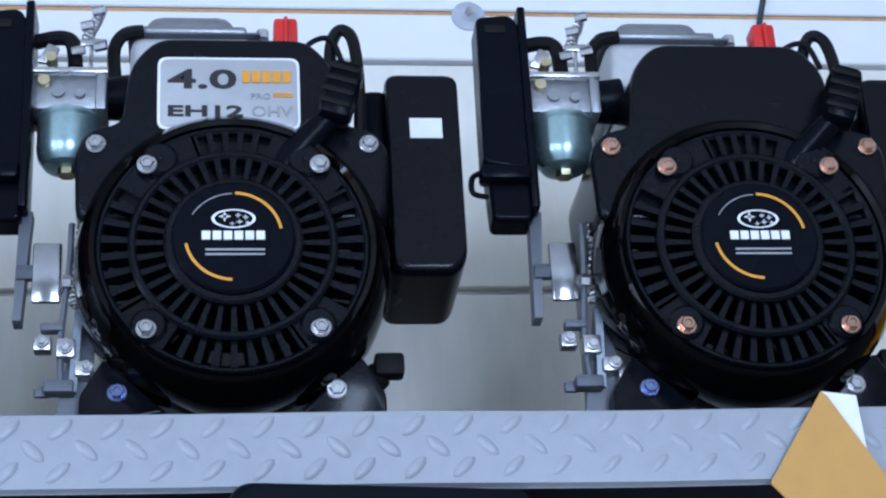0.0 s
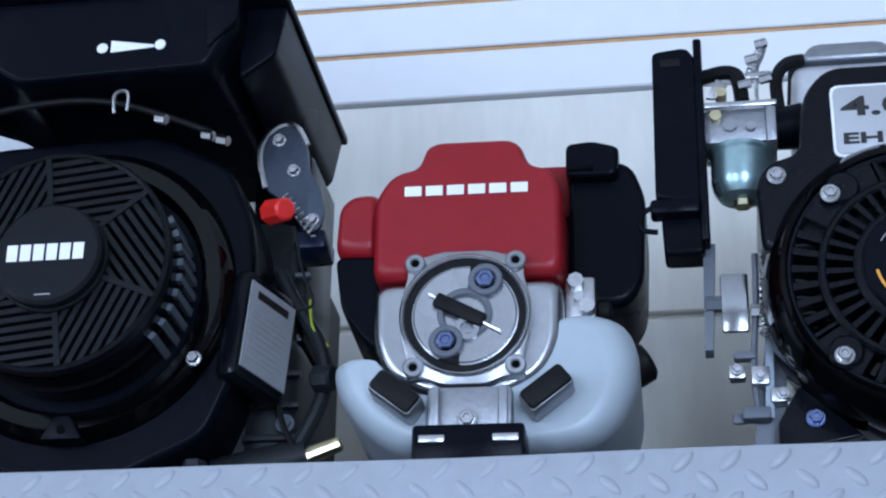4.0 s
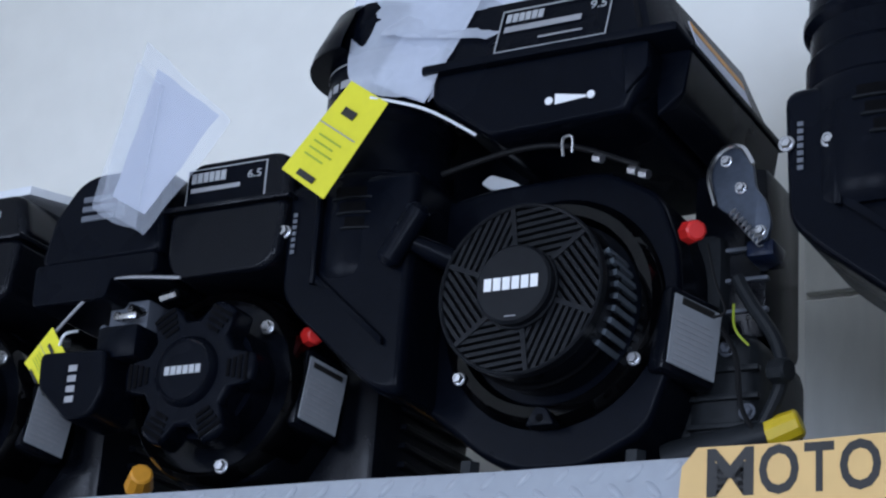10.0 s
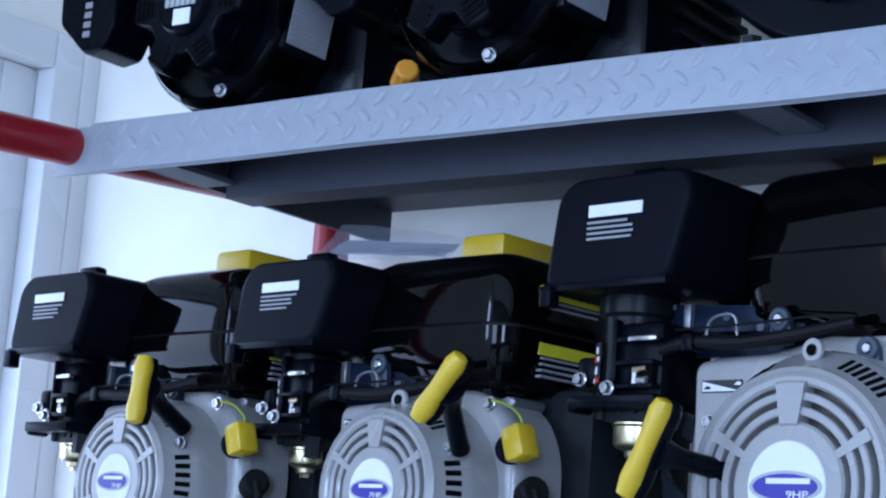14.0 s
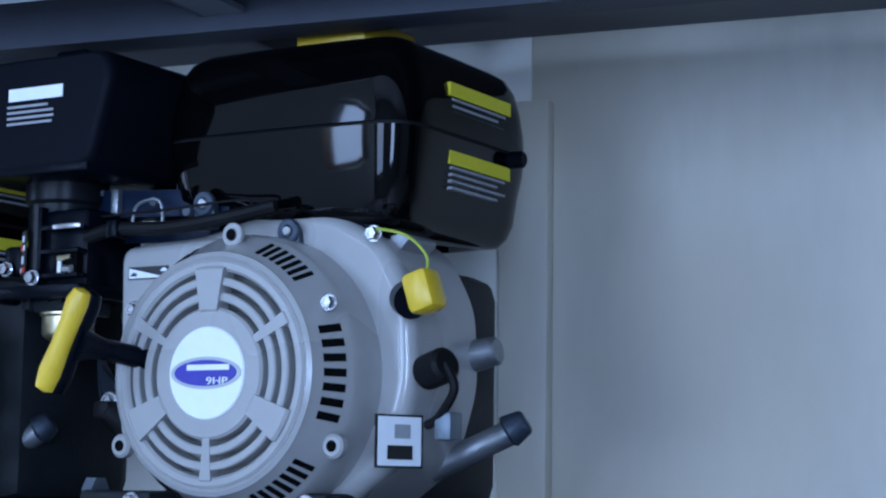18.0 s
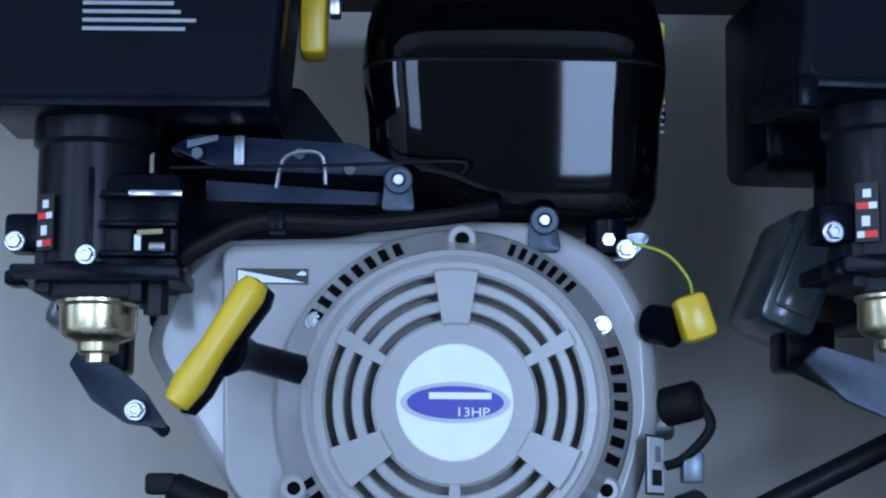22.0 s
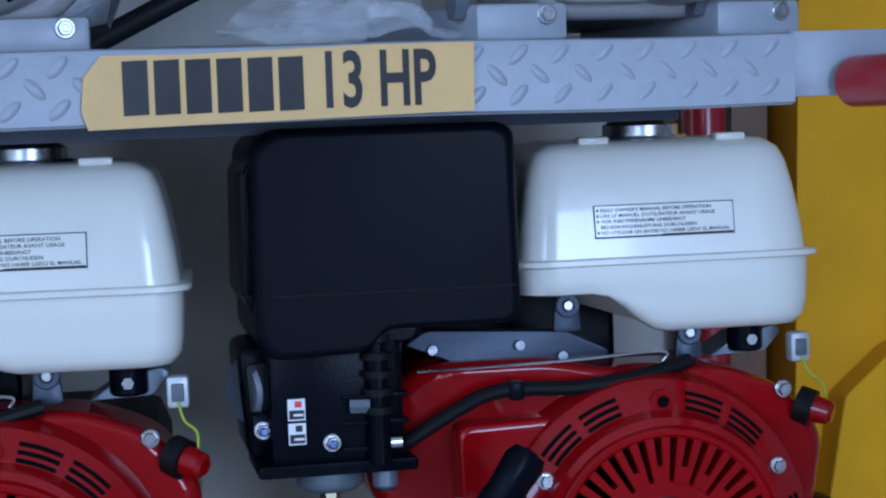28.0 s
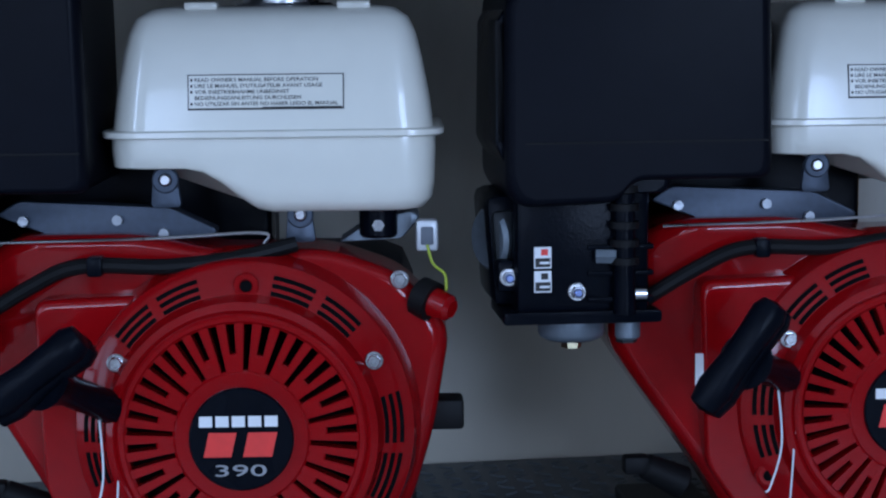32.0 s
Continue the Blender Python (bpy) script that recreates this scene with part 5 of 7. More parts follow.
# ---- middle and lower shelves: engines with a side tank, elbow and box filter ----
def arc_grille(e, cz, R, paint):
    """Starter cover with curved slots in six fields and groups of slots round the rim."""
    k = R / 0.110
    cov = part("fan_cover", lathe([(0.0, 0.040), (0.0865 * k, 0.040), (0.0875 * k, 0.074), (0.091 * k, 0.077), (0.0945 * k, 0.075), (0.0965 * k, 0.069), (0.1095 * k, 0.047), (0.1125 * k, 0.040), (0.1145 * k, 0.0), (0.122 * k, -0.003), (0.124 * k, -0.020), (0.0, -0.020)], 72, None, face(0, 0.118, cz)), paint, e)
    part("fan_backing", lathe([(0.0875 * k, 0), (0.0875 * k, 0.001), (0, 0.001)], 40, None, face(0, 0.066, cz)), M_FANGREY, cov)
    g = face(0, 0.052, cz)
    wide, thin = 9.5, 3.6
    fields = []
    for c in (90, 210, 330):
        fields += [(c + wide, c + 60 - thin), (c + 60 + thin, c + 120 - wide)]
    bm = annulus(0.034 * k, 0.0512 * k, 0.013, 0.002, 56, None, g)
    annulus(0.0795 * k, 0.0885 * k, 0.011, 0.002, 64, bm, g)
    scr = part("slotted_screen", bm, paint, cov)
    for r0, r1 in ((0.0562, 0.0632), (0.0682, 0.0748)):
        for a0, a1 in fields:
            part("curved_bar", annulus(r0 * k, r1 * k, 0.012, 0.001, 10, None, g, a0 - 0.6, a1 + 0.6), paint, scr)
    for c in (90, 210, 330):
        part("rib", annulus(0.047 * k, 0.083 * k, 0.0145, 0.002, 6, None, g, c - wide, c + wide), paint, scr)
        part("rib", annulus(0.047 * k, 0.083 * k, 0.0125, 0.001, 4, None, g, c + 60 - thin, c + 60 + thin), paint, scr)
    t = face(0, 0.118, cz)
    lean = math.atan2(0.022, 0.013 * k)
    for a0, a1, n in ((44, 72, 7), (108, 150, 8), (-22, 22, 7), (-72, -40, 7), (206, 250, 8)):
        step = (a1 - a0) / n
        for i in range(n):
            c = a0 + step * (i + 0.5)
            w = 0.103 * k * radians(step) * 0.27
            rm = t @ Matrix.Rotation(radians(c), 4, "Z") @ at(0.103 * k, 0, 0.058) @ Matrix.Rotation(lean, 4, "Y")
            # dark patch laid on the rim as the shade of a slot
            part("rim_slot_shade", box(-0.0095 * k, 0.0095 * k, -w, w, -0.001, 0.0006, m=rm), M_DARK, cov, smooth=0)
    badge = disc("badge", 0, 0.0415, cz, 0.036 * k, 0.004, M_PAPER, e, 0.001, 48, "round white badge with blue oval")
    bm = bmesh.new()
    for rx, rz, y in ((0.0335, 0.0125, 0.0369),):
        plate([(rx * k * math.cos(2 * math.pi * i / 40), cz + rz * k * math.sin(2 * math.pi * i / 40)) for i in range(40)], y, 0.0376, bm=bm)
    ring = part("oval_border", bm, M_SILVER, badge, smooth=0)
    part("blue_oval", plate([(0.0295 * k * math.cos(2 * math.pi * i / 40), cz + 0.0100 * k * math.sin(2 * math.pi * i / 40)) for i in range(40)], 0.0362, 0.0372), M_BLUEINK, ring, smooth=0)
    return badge


def radial_grille(e, cz, R, paint):
    """Starter cover with narrow radial slots round a black badge and louvres above."""
    k = R / 0.110
    cov = part("fan_cover", lathe([(0.0, 0.010), (0.0845 * k, 0.010), (0.0855 * k, 0.046), (0.089 * k, 0.049), (0.094 * k, 0.046), (0.098 * k, 0.034), (0.112 * k, 0.026), (0.119 * k, 0.020), (0.124 * k, 0.0), (0.126 * k, -0.020), (0.0, -0.020)], 72, None, face(0, 0.088, cz)), paint, e)
    # flat black disc as the shade seen through the radial slots
    part("fan_backing", lathe([(0.085 * k, 0), (0.085 * k, 0.001), (0, 0.001)], 40, None, face(0, 0.066, cz)), M_DARK, cov)
    g = face(0, 0.050, cz)
    bm = annulus(0.034 * k, 0.0475 * k, 0.013, 0.002, 56, None, g)
    annulus(0.0795 * k, 0.0865 * k, 0.012, 0.002, 64, bm, g)
    scr = part("slotted_screen", bm, paint, cov)
    slots(0.0465 * k, 0.0805 * k, 0, 360, 40, 0.48, 0.0125, g, None, scr, paint)
    for i in range(0, 40, 2):
        part("short_web", annulus(0.0465 * k, 0.0590 * k, 0.0124, 0.001, 3, None, g, i * 9 - 1, i * 9 + 10), paint, scr)
    t = face(0, 0.0575, cz)
    for a0, a1 in ((42, 78), (106, 142), (-28, 14), (170, 200)):
        for j in range(3):
            m2 = (a0 + a1) / 2
            for b0, b1 in ((a0, m2 - 2), (m2 + 2, a1)):
                # dark arc painting the shade in the louvre opening
                part("louvre_shade", annulus((0.0985 + j * 0.0052) * k, (0.1016 + j * 0.0052) * k, 0.0014, 0, 8, None, at(0, -0.0018 + 0.0030 * j, 0) @ t, b0, b1), M_DARK, cov)
    badge = disc("badge", 0, 0.0375, cz, 0.036 * k, 0.004, M_BLACK, e, 0.001, 48, "round black badge")
    blocks("maker_name", -0.0285 * k, 0.0275 * k, cz + 0.009, cz + 0.0165, 0.0335, 5, M_WHITEINK, badge)
    for x0, x1 in ((-0.026, -0.003), (0.001, 0.025)):
        part("red_letters", plate([(x0 * k, cz - 0.012), ((x1 - 0.004) * k, cz - 0.012), (x1 * k, cz + 0.005), ((x0 + 0.004) * k, cz + 0.005)], 0.0327, 0.0336, 0), M_REDINK, badge, smooth=0)
    text("size_figure", "390", -0.018 * k, cz - 0.0255, 0.0332, 0.0115, M_GREYINK, badge, 0.035 * k)
    return badge


def shop_engine(m, label, group, red=False, s=1.0, cz=0.140, filt=(-0.297, -0.109, 0.318, 0.432), tank=(-0.066, 0.146, 0.262, 0.366, 0.432),
                R=0.110, handle=None, hp="", mark=True, house=1.0, elbow=0.0):
    e = thing("petrol_engine", label, "engine", m, group)
    paint = M_REDPAINT if red else M_GREY
    k = s
    part("crankcase", box(-0.075 * k, 0.12 * k, 0.15, 0.33, 0.0135, 0.25 * k, 0.028) if k > 0.9 else box(-0.16, 0.085 if k > 0.8 else 0.12, 0.18, 0.33, 0.0135, 0.205, 0.020), M_ALU if not red and k > 0.9 else M_CASTDARK, e)
    if k > 0.9:
        fins(e, 6, -0.085 * k, 0.10 * k, 0.17, 0.31, 0.15 * k, 0.017, 0.006, M_ALU)
    for x in (-0.135 * k, 0.055 * k):
        ft = part("foot", box(x - 0.035, x + 0.035, 0.075, 0.31, 0.0125 if red else 0.0, 0.026, 0.004), M_LIP if not red and k > 0.9 else M_CASTDARK, e)
        bolt("foot_bolt", x + 0.018, 0.075, 0.018, 0.0055, ft)
        part("side_plug", rod((x - 0.044, 0.10, 0.026), (x - 0.034, 0.10, 0.026), 0.011, seg=6), M_STEEL, ft)
    # shroud: round housing with a shoulder that runs down to the carburettor
    q = (R / 0.110) * house
    w = 0.134 * q
    left = k
    out = [(-0.098 * left, cz - 0.131 * q), (0.015, cz - 0.134 * q), (0.072 * q, cz - 0.112 * q), (0.116 * q, cz - 0.065 * q), (w, cz - 0.005), (0.131 * q, cz + 0.055 * q), (0.108 * q, cz + 0.098 * q), (0.062 * q, cz + 0.123 * q), (-0.02, cz + 0.124 * q), (-0.075 * left, cz + 0.112 * q), (-0.156 * left, cz + 0.110 * q), (-0.186 * left, cz + 0.096 * q), (-0.210 * left, cz + 0.045 * q), (-0.196 * left, cz + 0.022 * q), (-0.142 * left, cz - 0.055 * q)]
    if red:
        out[5], out[6] = (0.146, cz + 0.066), (0.112, cz + 0.105)
        out[9:12] = [(-0.075, cz + 0.136), (-0.160, cz + 0.136), (-0.190, cz + 0.120)]
    out = [(x, max(z, 0.015)) for x, z in out]
    bm = plate(out, 0.090 if red else 0.106, 0.16 if red else 0.20 if k > 0.8 else 0.165, 0.012, r=0.016)
    for v in bm.verts:
        v.co.y += max(0.0, -0.148 * left - v.co.x) * (0.5 if red else 0.9)
    part("shroud", bm, paint, e)
    # flat front step whose right side runs under the round cover
    edge = -0.147 if red else -0.150 * left - elbow * 0.7
    step_top = cz + (0.092 if red else 0.104) * q
    foot = max(cz - 0.118 * q, 0.026)
    part("shroud_shoulder", plate([(edge, step_top), (-0.03, step_top + 0.004), (-0.02, foot), (-0.094 * left, foot), (edge + 0.004, cz - 0.045 * q)], 0.0735 if red else 0.090, 0.13, 0.006, r=0.010), paint, e)
    badge = radial_grille(e, cz, R, paint) if red else arc_grille(e, cz, R, paint)
    if not red:
        bars(-0.016 * q, 0.022 * q, cz - 0.0005, cz + 0.0060 * q, 0.0361, 1, M_WHITEINK, badge, "maker_name", ragged=False)
        if hp:
            text("power_figure", hp, 0.002 * q, cz - 0.0085 * q, 0.0357, 0.0078 * q, M_WHITEINK, badge, 0.019 * q)
    disc("upper_hole", 0.004, 0.0535 if red else 0.0575, cz + 0.1035 * q, 0.0042, 0.001, M_DARK, e, 0.0003, 14)
    part("upper_boss", annulus(0.004, 0.009, 0.004, 0.001, 20, None, face(0.004, 0.058 if red else 0.062, cz + 0.1035 * q)), paint, e)
    for x, z in ((0.0915, 0.050), (-0.087, 0.051), (-0.01, -0.104)):
        bolt("cover_bolt", x * q, 0.054 if red else 0.060, cz + z * q, 0.0048, e)
    for x in (-0.099, 0.094):
        part("cover_boss", annulus(0.0, 0.009, 0.008, 0.002, 20, None, face(x * q, 0.070, cz - 0.052 * q)), paint, e)
        disc("cover_hole", x * q, 0.0622, cz - 0.052 * q, 0.0042, 0.001, M_DARK, e, 0.0003, 14)
    # fuel tank of two pressed halves
    x0, x1, z0, zs, z1 = tank
    tm = M_WHITETANK if red else M_BLACKGLOSS
    d0, d1 = (0.078, 0.27) if red else (0.100, 0.30 if k > 0.9 else 0.308 if k > 0.8 else 0.275)
    xm = (x0 + x1) / 2
    rc = 0.030 if red else 0.040 if k > 0.9 else 0.030
    lift = 0.034 * k if red else 0.022 * k

    def rise(x):
        u = min(1.0, max(0.0, (xm - 0.002 - x) / (0.058 * k)))
        return lift * u * u * (3 - 2 * u)
    low_levels = [(zs, 0.003), (zs - 0.012, 0.003), (z0 + 0.020, 0.004), (z0 + 0.009, 0.006 if red else 0.014), (z0 + 0.002, 0.012 if red else 0.020), (z0, 0.022 if red else 0.032)]
    h = z1 - zs
    if red:
        up_levels = [(zs + 0.003, 0.004), (zs + h * 0.30, 0.007), (zs + h * 0.60, 0.012), (z1 - 0.020, 0.016), (z1 - 0.009, 0.021), (z1 - 0.002, 0.031), (z1, 0.046)]
    else:
        up_levels = [(zs + 0.003, 0.003), (zs + h * 0.25, 0.0035), (zs + h * 0.5, 0.006), (z1 - h * 0.28, 0.010), (z1 - h * 0.14, 0.016), (z1 - 0.004, 0.026), (z1, 0.044)]
        low_levels[1:3] = [(zs - 0.014, 0.004), (zs - 0.030, 0.007), (z0 + 0.020, 0.010)]
    tk = part("fuel_tank", pressed_half(x0, x1, d0, d1, rc, low_levels, rise, 0.0 if red else 0.006), tm, e, "white enamelled fuel tank" if red else "glossy black fuel tank", smooth=60)
    part("tank_top", pressed_half(x0, x1, d0, d1, rc, up_levels, None, 0.0 if red else 0.006), tm, tk, smooth=60)
    lip = -0.003 if red else 0.0035
    part("tank_seam", pressed_half(x0 + lip, x1 - lip, d0 + lip, d1 - lip, rc, [(zs - 0.001, 0.0015), (zs, 0.0), (zs + 0.0035, 0.0), (zs + 0.0045, 0.0015)]), tm if red else M_RUBBER, tk, smooth=50)
    if red:
        lm = at(0, d0 + 0.0062, 0.3655) @ Matrix.Rotation(radians(-8.5), 4, "X") @ at(0, -d0, -0.3655)
        lb = part("tank_label", plate([(-0.036, 0.3655), (0.073, 0.3655), (0.073, 0.3905), (-0.036, 0.3905)], d0 - 0.0010, d0 + 0.001, 0, m=lm), M_INK, tk, "white label with black frame")
        sheet("label_field", -0.0352, 0.0722, 0.3668, 0.3897, d0 - 0.0009, M_WHITETANK, lb, t=0.0005, m=lm)
        for j, (line, wide) in enumerate((("READ OWNER'S MANUAL BEFORE OPERATION", 0.086), ("LIRE LE MANUEL D'UTILISATEUR AVANT USAGE", 0.089), ("VOR INBETRIEBNAHME UNBEDINGT", 0.066), ("BEDIENUNGSANLEITUNG DURCHLESEN", 0.074), ("NO UTILIZAR SIN ANTES NO HABER LEIDO EL MANUAL", 0.100))):
            zl = 0.3853 - j * 0.0042
            lettering("label_line", line, 0.0037, lm @ at(-0.0310, d0 - 0.0015, zl) @ FACE, M_INK, lb, wide, depth=0.0002, bold=0.01)
            if j != 3:
                part("bullet", box(-0.0340, -0.0325, d0 - 0.0018, d0 - 0.0012, zl + 0.0003, zl + 0.0022, m=lm), M_INK, lb, smooth=0)
        part("label_bar", box(0.016, 0.0715, d0 - 0.0018, d0 - 0.0012, 0.3665, 0.3674, m=lm), M_INK, lb, smooth=0)
        part("filler_cap", lathe([(0, 0.0), (0.030, 0.0), (0.030, 0.014), (0.024, 0.018), (0, 0.018)], 24, None, at(xm + 0.005, 0.17, z1 - 0.004)), M_CHROME, tk)
        part("cap_seat", lathe([(0, -0.006), (0.040, -0.006), (0.036, 0.004), (0, 0.004)], 28, None, at(xm + 0.005, 0.17, z1 - 0.002)), M_CHROME, tk)
        for dx in (-0.05, 0.058):
            part("tank_pad", box(xm + dx - 0.012, xm + dx + 0.012, d0 + 0.030, d0 + 0.045, z1 - 0.003, z1 + 0.003, 0.002), M_WHITETANK, tk)
    else:
        part("filler_cap", box(xm - 0.032 * k, xm + 0.048 * k, 0.16, 0.24, z1 + 0.001, z1 + 0.026, 0.006), M_YELLOW, tk, "yellow plastic filler cap")
        part("cap_skirt", rod((xm + 0.008, 0.20, z1 - 0.008), (xm + 0.008, 0.20, z1 + 0.002), 0.036 * k), M_BLACK, tk)
        ls = 0.024 if 0.8 < k < 0.9 else 0.0
        for za in (0.42, -0.28):
            zb = zs + h * za
            part("warning_label", box(x1 - 0.010, x1 - 0.0035, d0 + 0.044 + ls, d0 + 0.140 + ls, zb + 0.000, zb + 0.0105), M_YELLOWTAG, tk, "yellow warning strip", smooth=0)
            for j in range(4):
                part("label_line", box(x1 - 0.010, x1 - 0.0036, d0 + 0.048 + ls, d0 + 0.132 + ls - 0.012 * (j % 2), zb - 0.0035 - j * 0.0052, zb - 0.0015 - j * 0.0052), M_GREYINK, tk, smooth=0)
        part("tank_nub", rod((x1 - 0.012, d1 - 0.045, zs - 0.004), (x1 + 0.010, d1 - 0.045, zs - 0.004), 0.007, bev=0.002), M_BLACK, tk)
    # box air filter
    a0, a1, b0, b1 = filt
    if red:
        fl = part("air_filter", plate([(a0, b0), (a0 + 0.010, b0 - 0.014), (a0 + 0.080, b0 - 0.012), (a0 + 0.092, b0 + 0.004), (a1 + 0.002, b0 + 0.004), (a1, b1 - 0.006), (a1 - 0.010, b1), (a0 + 0.016, b1), (a0 + 0.001, b1 - 0.012)], 0.045, 0.20, 0.010, r=0.010), M_FILTER, e)
        part("filter_edge", plate([(a0 - 0.006, b0 + 0.030), (a0 + 0.008, b0 + 0.004), (a0 + 0.010, b1 - 0.010), (a0 - 0.004, b1 - 0.030)], 0.060, 0.19, 0.004, r=0.004), M_BLACK, fl)
        part("filter_base", plate([(a0 + 0.004, b0 - 0.006), (a1 - 0.07, b0 - 0.006), (a1 - 0.07, b0 + 0.02), (a0 + 0.002, b0 + 0.03)], 0.055, 0.19, 0.006, r=0.010), M_BLACK, fl)
        part("filter_seam", box(a0 + 0.014, a1 - 0.003, 0.0435, 0.047, b0 + 0.031, b0 + 0.0325), M_RUBBER, fl, smooth=0)
        part("filter_clip", box(a0 - 0.006, a0 + 0.004, 0.06, 0.10, b0 + 0.03, b1 - 0.03, 0.002), M_RUBBER, fl)
        part("wing_nut", rod(((a0 + a1) / 2, 0.10, b1 - 0.002), ((a0 + a1) / 2, 0.10, b1 + 0.012), 0.006, seg=8), M_CHROME, fl)
    else:
        fl = part("air_filter", plate([(a0 - 0.004, b0), (a1, b0), (a1 + (0.008 if k > 0.9 else 0.020), b1 - 0.02), (a1 + (0.0 if k > 0.9 else 0.014), b1), (a0 + (0.014 if k > 0.9 else 0.022), b1), (a0 + 0.006, b1 - 0.014)], 0.040, 0.150 if k > 0.8 else 0.125, 0.008, r=0.010), M_FILTER, e)
        part("filter_skirt", box(a0 - 0.003, a1 - 0.002, 0.0405, 0.15, b0 - 0.003, b0 + 0.004, 0.001), M_BLACK, fl)
        part("filter_back", plate([(a0 - 0.006, b0 + 0.006), (a1, b0 + 0.006), (a1, b1 - 0.01), (a0 + 0.012, b1 - 0.01)], 0.10, 0.155 if k > 0.8 else 0.13, 0.008, r=0.008), M_FILTER, fl)
        part("filter_hook", box(a0 - 0.005, a0 + 0.008, 0.037, 0.05, b0 - 0.016, b0 + 0.002, 0.002), M_BLACK, fl)
        wt = a1 - a0
        sheet("white_label", a0 + wt * 0.34, a0 + wt * 0.78, b1 - (b1 - b0) * 0.38, b1 - (b1 - b0) * 0.27, 0.0395, M_PAPER, fl)
        bars(a0 + wt * 0.33, a0 + wt * 0.76, b1 - (b1 - b0) * 0.62, b1 - (b1 - b0) * 0.42, 0.0396, 4, M_GREYINK, fl, "small_print")
        part("wing_nut", box((a0 + a1) / 2 - 0.016, (a0 + a1) / 2 + 0.016, 0.085, 0.100, b1 - 0.002, b1 + 0.016, 0.004), M_BLACK, fl)
        part("nut_stud", rod(((a0 + a1) / 2, 0.0925, b1 - 0.004), ((a0 + a1) / 2, 0.0925, b1 + 0.008), 0.010), M_BLACK, fl)
    # cylinder head and silencer guard behind the intake
    part("head_guard", plate([(a0 + 0.45 * (a1 - a0), cz + 0.06 * q), (xm - 0.01, cz + 0.06 * q), (xm - 0.01, z0 + 0.03), (x0 + 0.004, z0 + 0.05), (a1 + 0.004, b0 + 0.05), (a0 + 0.45 * (a1 - a0), b0 + 0.02)], 0.205, 0.29, 0.006, r=0.008), M_BLACK, e)
    # intake elbow, choke, carburettor
    cx = a0 + (0.049 if red else 0.058) * k + elbow
    zt, zb = b0 - 0.002, b0 - (0.097 if red else 0.112 * min(k, 0.95))
    wr = 0.030 if red else 0.036
    el = part("intake_elbow", lathe([(0.0, zb), (0.040 * k, zb), (0.040 * k, zb + 0.006), (wr * k, zb + 0.010), (wr * k, zt - 0.018), ((wr + 0.0035) * k, zt - 0.015), ((wr + 0.0035) * k, zt), (0, zt)], 28, None, at(cx, 0.105, 0)), M_BLACK if red else M_GRILLE, e)
    part("elbow_block", box(cx + (-0.040 if red else 0.004), cx + (0.058 if red else 0.062 * k), 0.066 if red else 0.072, 0.14, zb + 0.002, zb + (0.112 if red else 0.068), 0.006), M_BLACK, el)
    for j in range(3):
        part("elbow_ledge", box(cx + 0.012, cx + 0.060 * k, 0.062, 0.08, zb + 0.012 + j * 0.019, zb + 0.016 + j * 0.019, 0.001), M_BLACK, el)
    if not red:
        part("choke_lever", box(cx + 0.030 * k, cx + 0.064 * k, 0.060, 0.066, zb + 0.050, zb + 0.054, 0.001), M_CHROME, el)
    part("choke_shaft", rod((cx + 0.044 * k, 0.062, zb + 0.018), (cx + 0.054 * k, 0.062, zb + 0.018), 0.0055 if red else 0.0035), M_CHROME, el)
    dz = 0.0 if red else -0.007
    bolt("elbow_bolt", cx - 0.044 * k, 0.078, zb + 0.030 + dz, 0.0050, el, M_CHROME)
    bolt("elbow_bolt", cx + 0.004, 0.064, zb + 0.020 + dz, 0.0050, el, M_CHROME)
    if not red:
        part("base_flange", plate([(cx - 0.044 * k, zb - 0.003), (cx + 0.064 * k, zb - 0.003), (cx + 0.064 * k, zb + 0.007), (cx - 0.044 * k, zb + 0.007)], 0.062, 0.145, 0.002, r=0.003), M_BLACK, el)
        part("flange_foot", box(cx - 0.048 * k, cx - 0.036 * k, 0.066, 0.090, zb - 0.006, zb + 0.004, 0.003), M_BLACK, el)
        part("elbow_rib", box(cx + 0.003, cx + 0.007, 0.068, 0.078, zb + 0.008, zb + 0.070, 0.001), M_BLACK, el)
        part("choke_window", box(cx + 0.032 * k, cx + 0.056 * k, 0.0655, 0.0705, zb + 0.014, zb + 0.036), M_DARK, el, smooth=0)
        part("choke_disc", rod((cx + 0.036 * k, 0.063, zb + 0.027), (cx + 0.052 * k, 0.063, zb + 0.028), 0.0022, seg=8), M_BRASS, el)
        part("choke_tab", box(cx + 0.034 * k, cx + 0.038 * k, 0.0640, 0.0660, zb + 0.015, zb + 0.026), M_PAPER, el, smooth=0)
    part("bolt_lug", box(cx - 0.052 * k, cx - 0.028 * k, 0.080, 0.11, zb + 0.018, zb + 0.042, 0.004), M_BLACK, el)
    dm = at(cx - 0.027 * k, 0.105 - 0.0288 * k, zb + 0.018) @ Matrix.Rotation(radians(-36), 4, "Z")
    if red:
        dm = at(cx - 0.024, 0.0655, zb + 0.016)
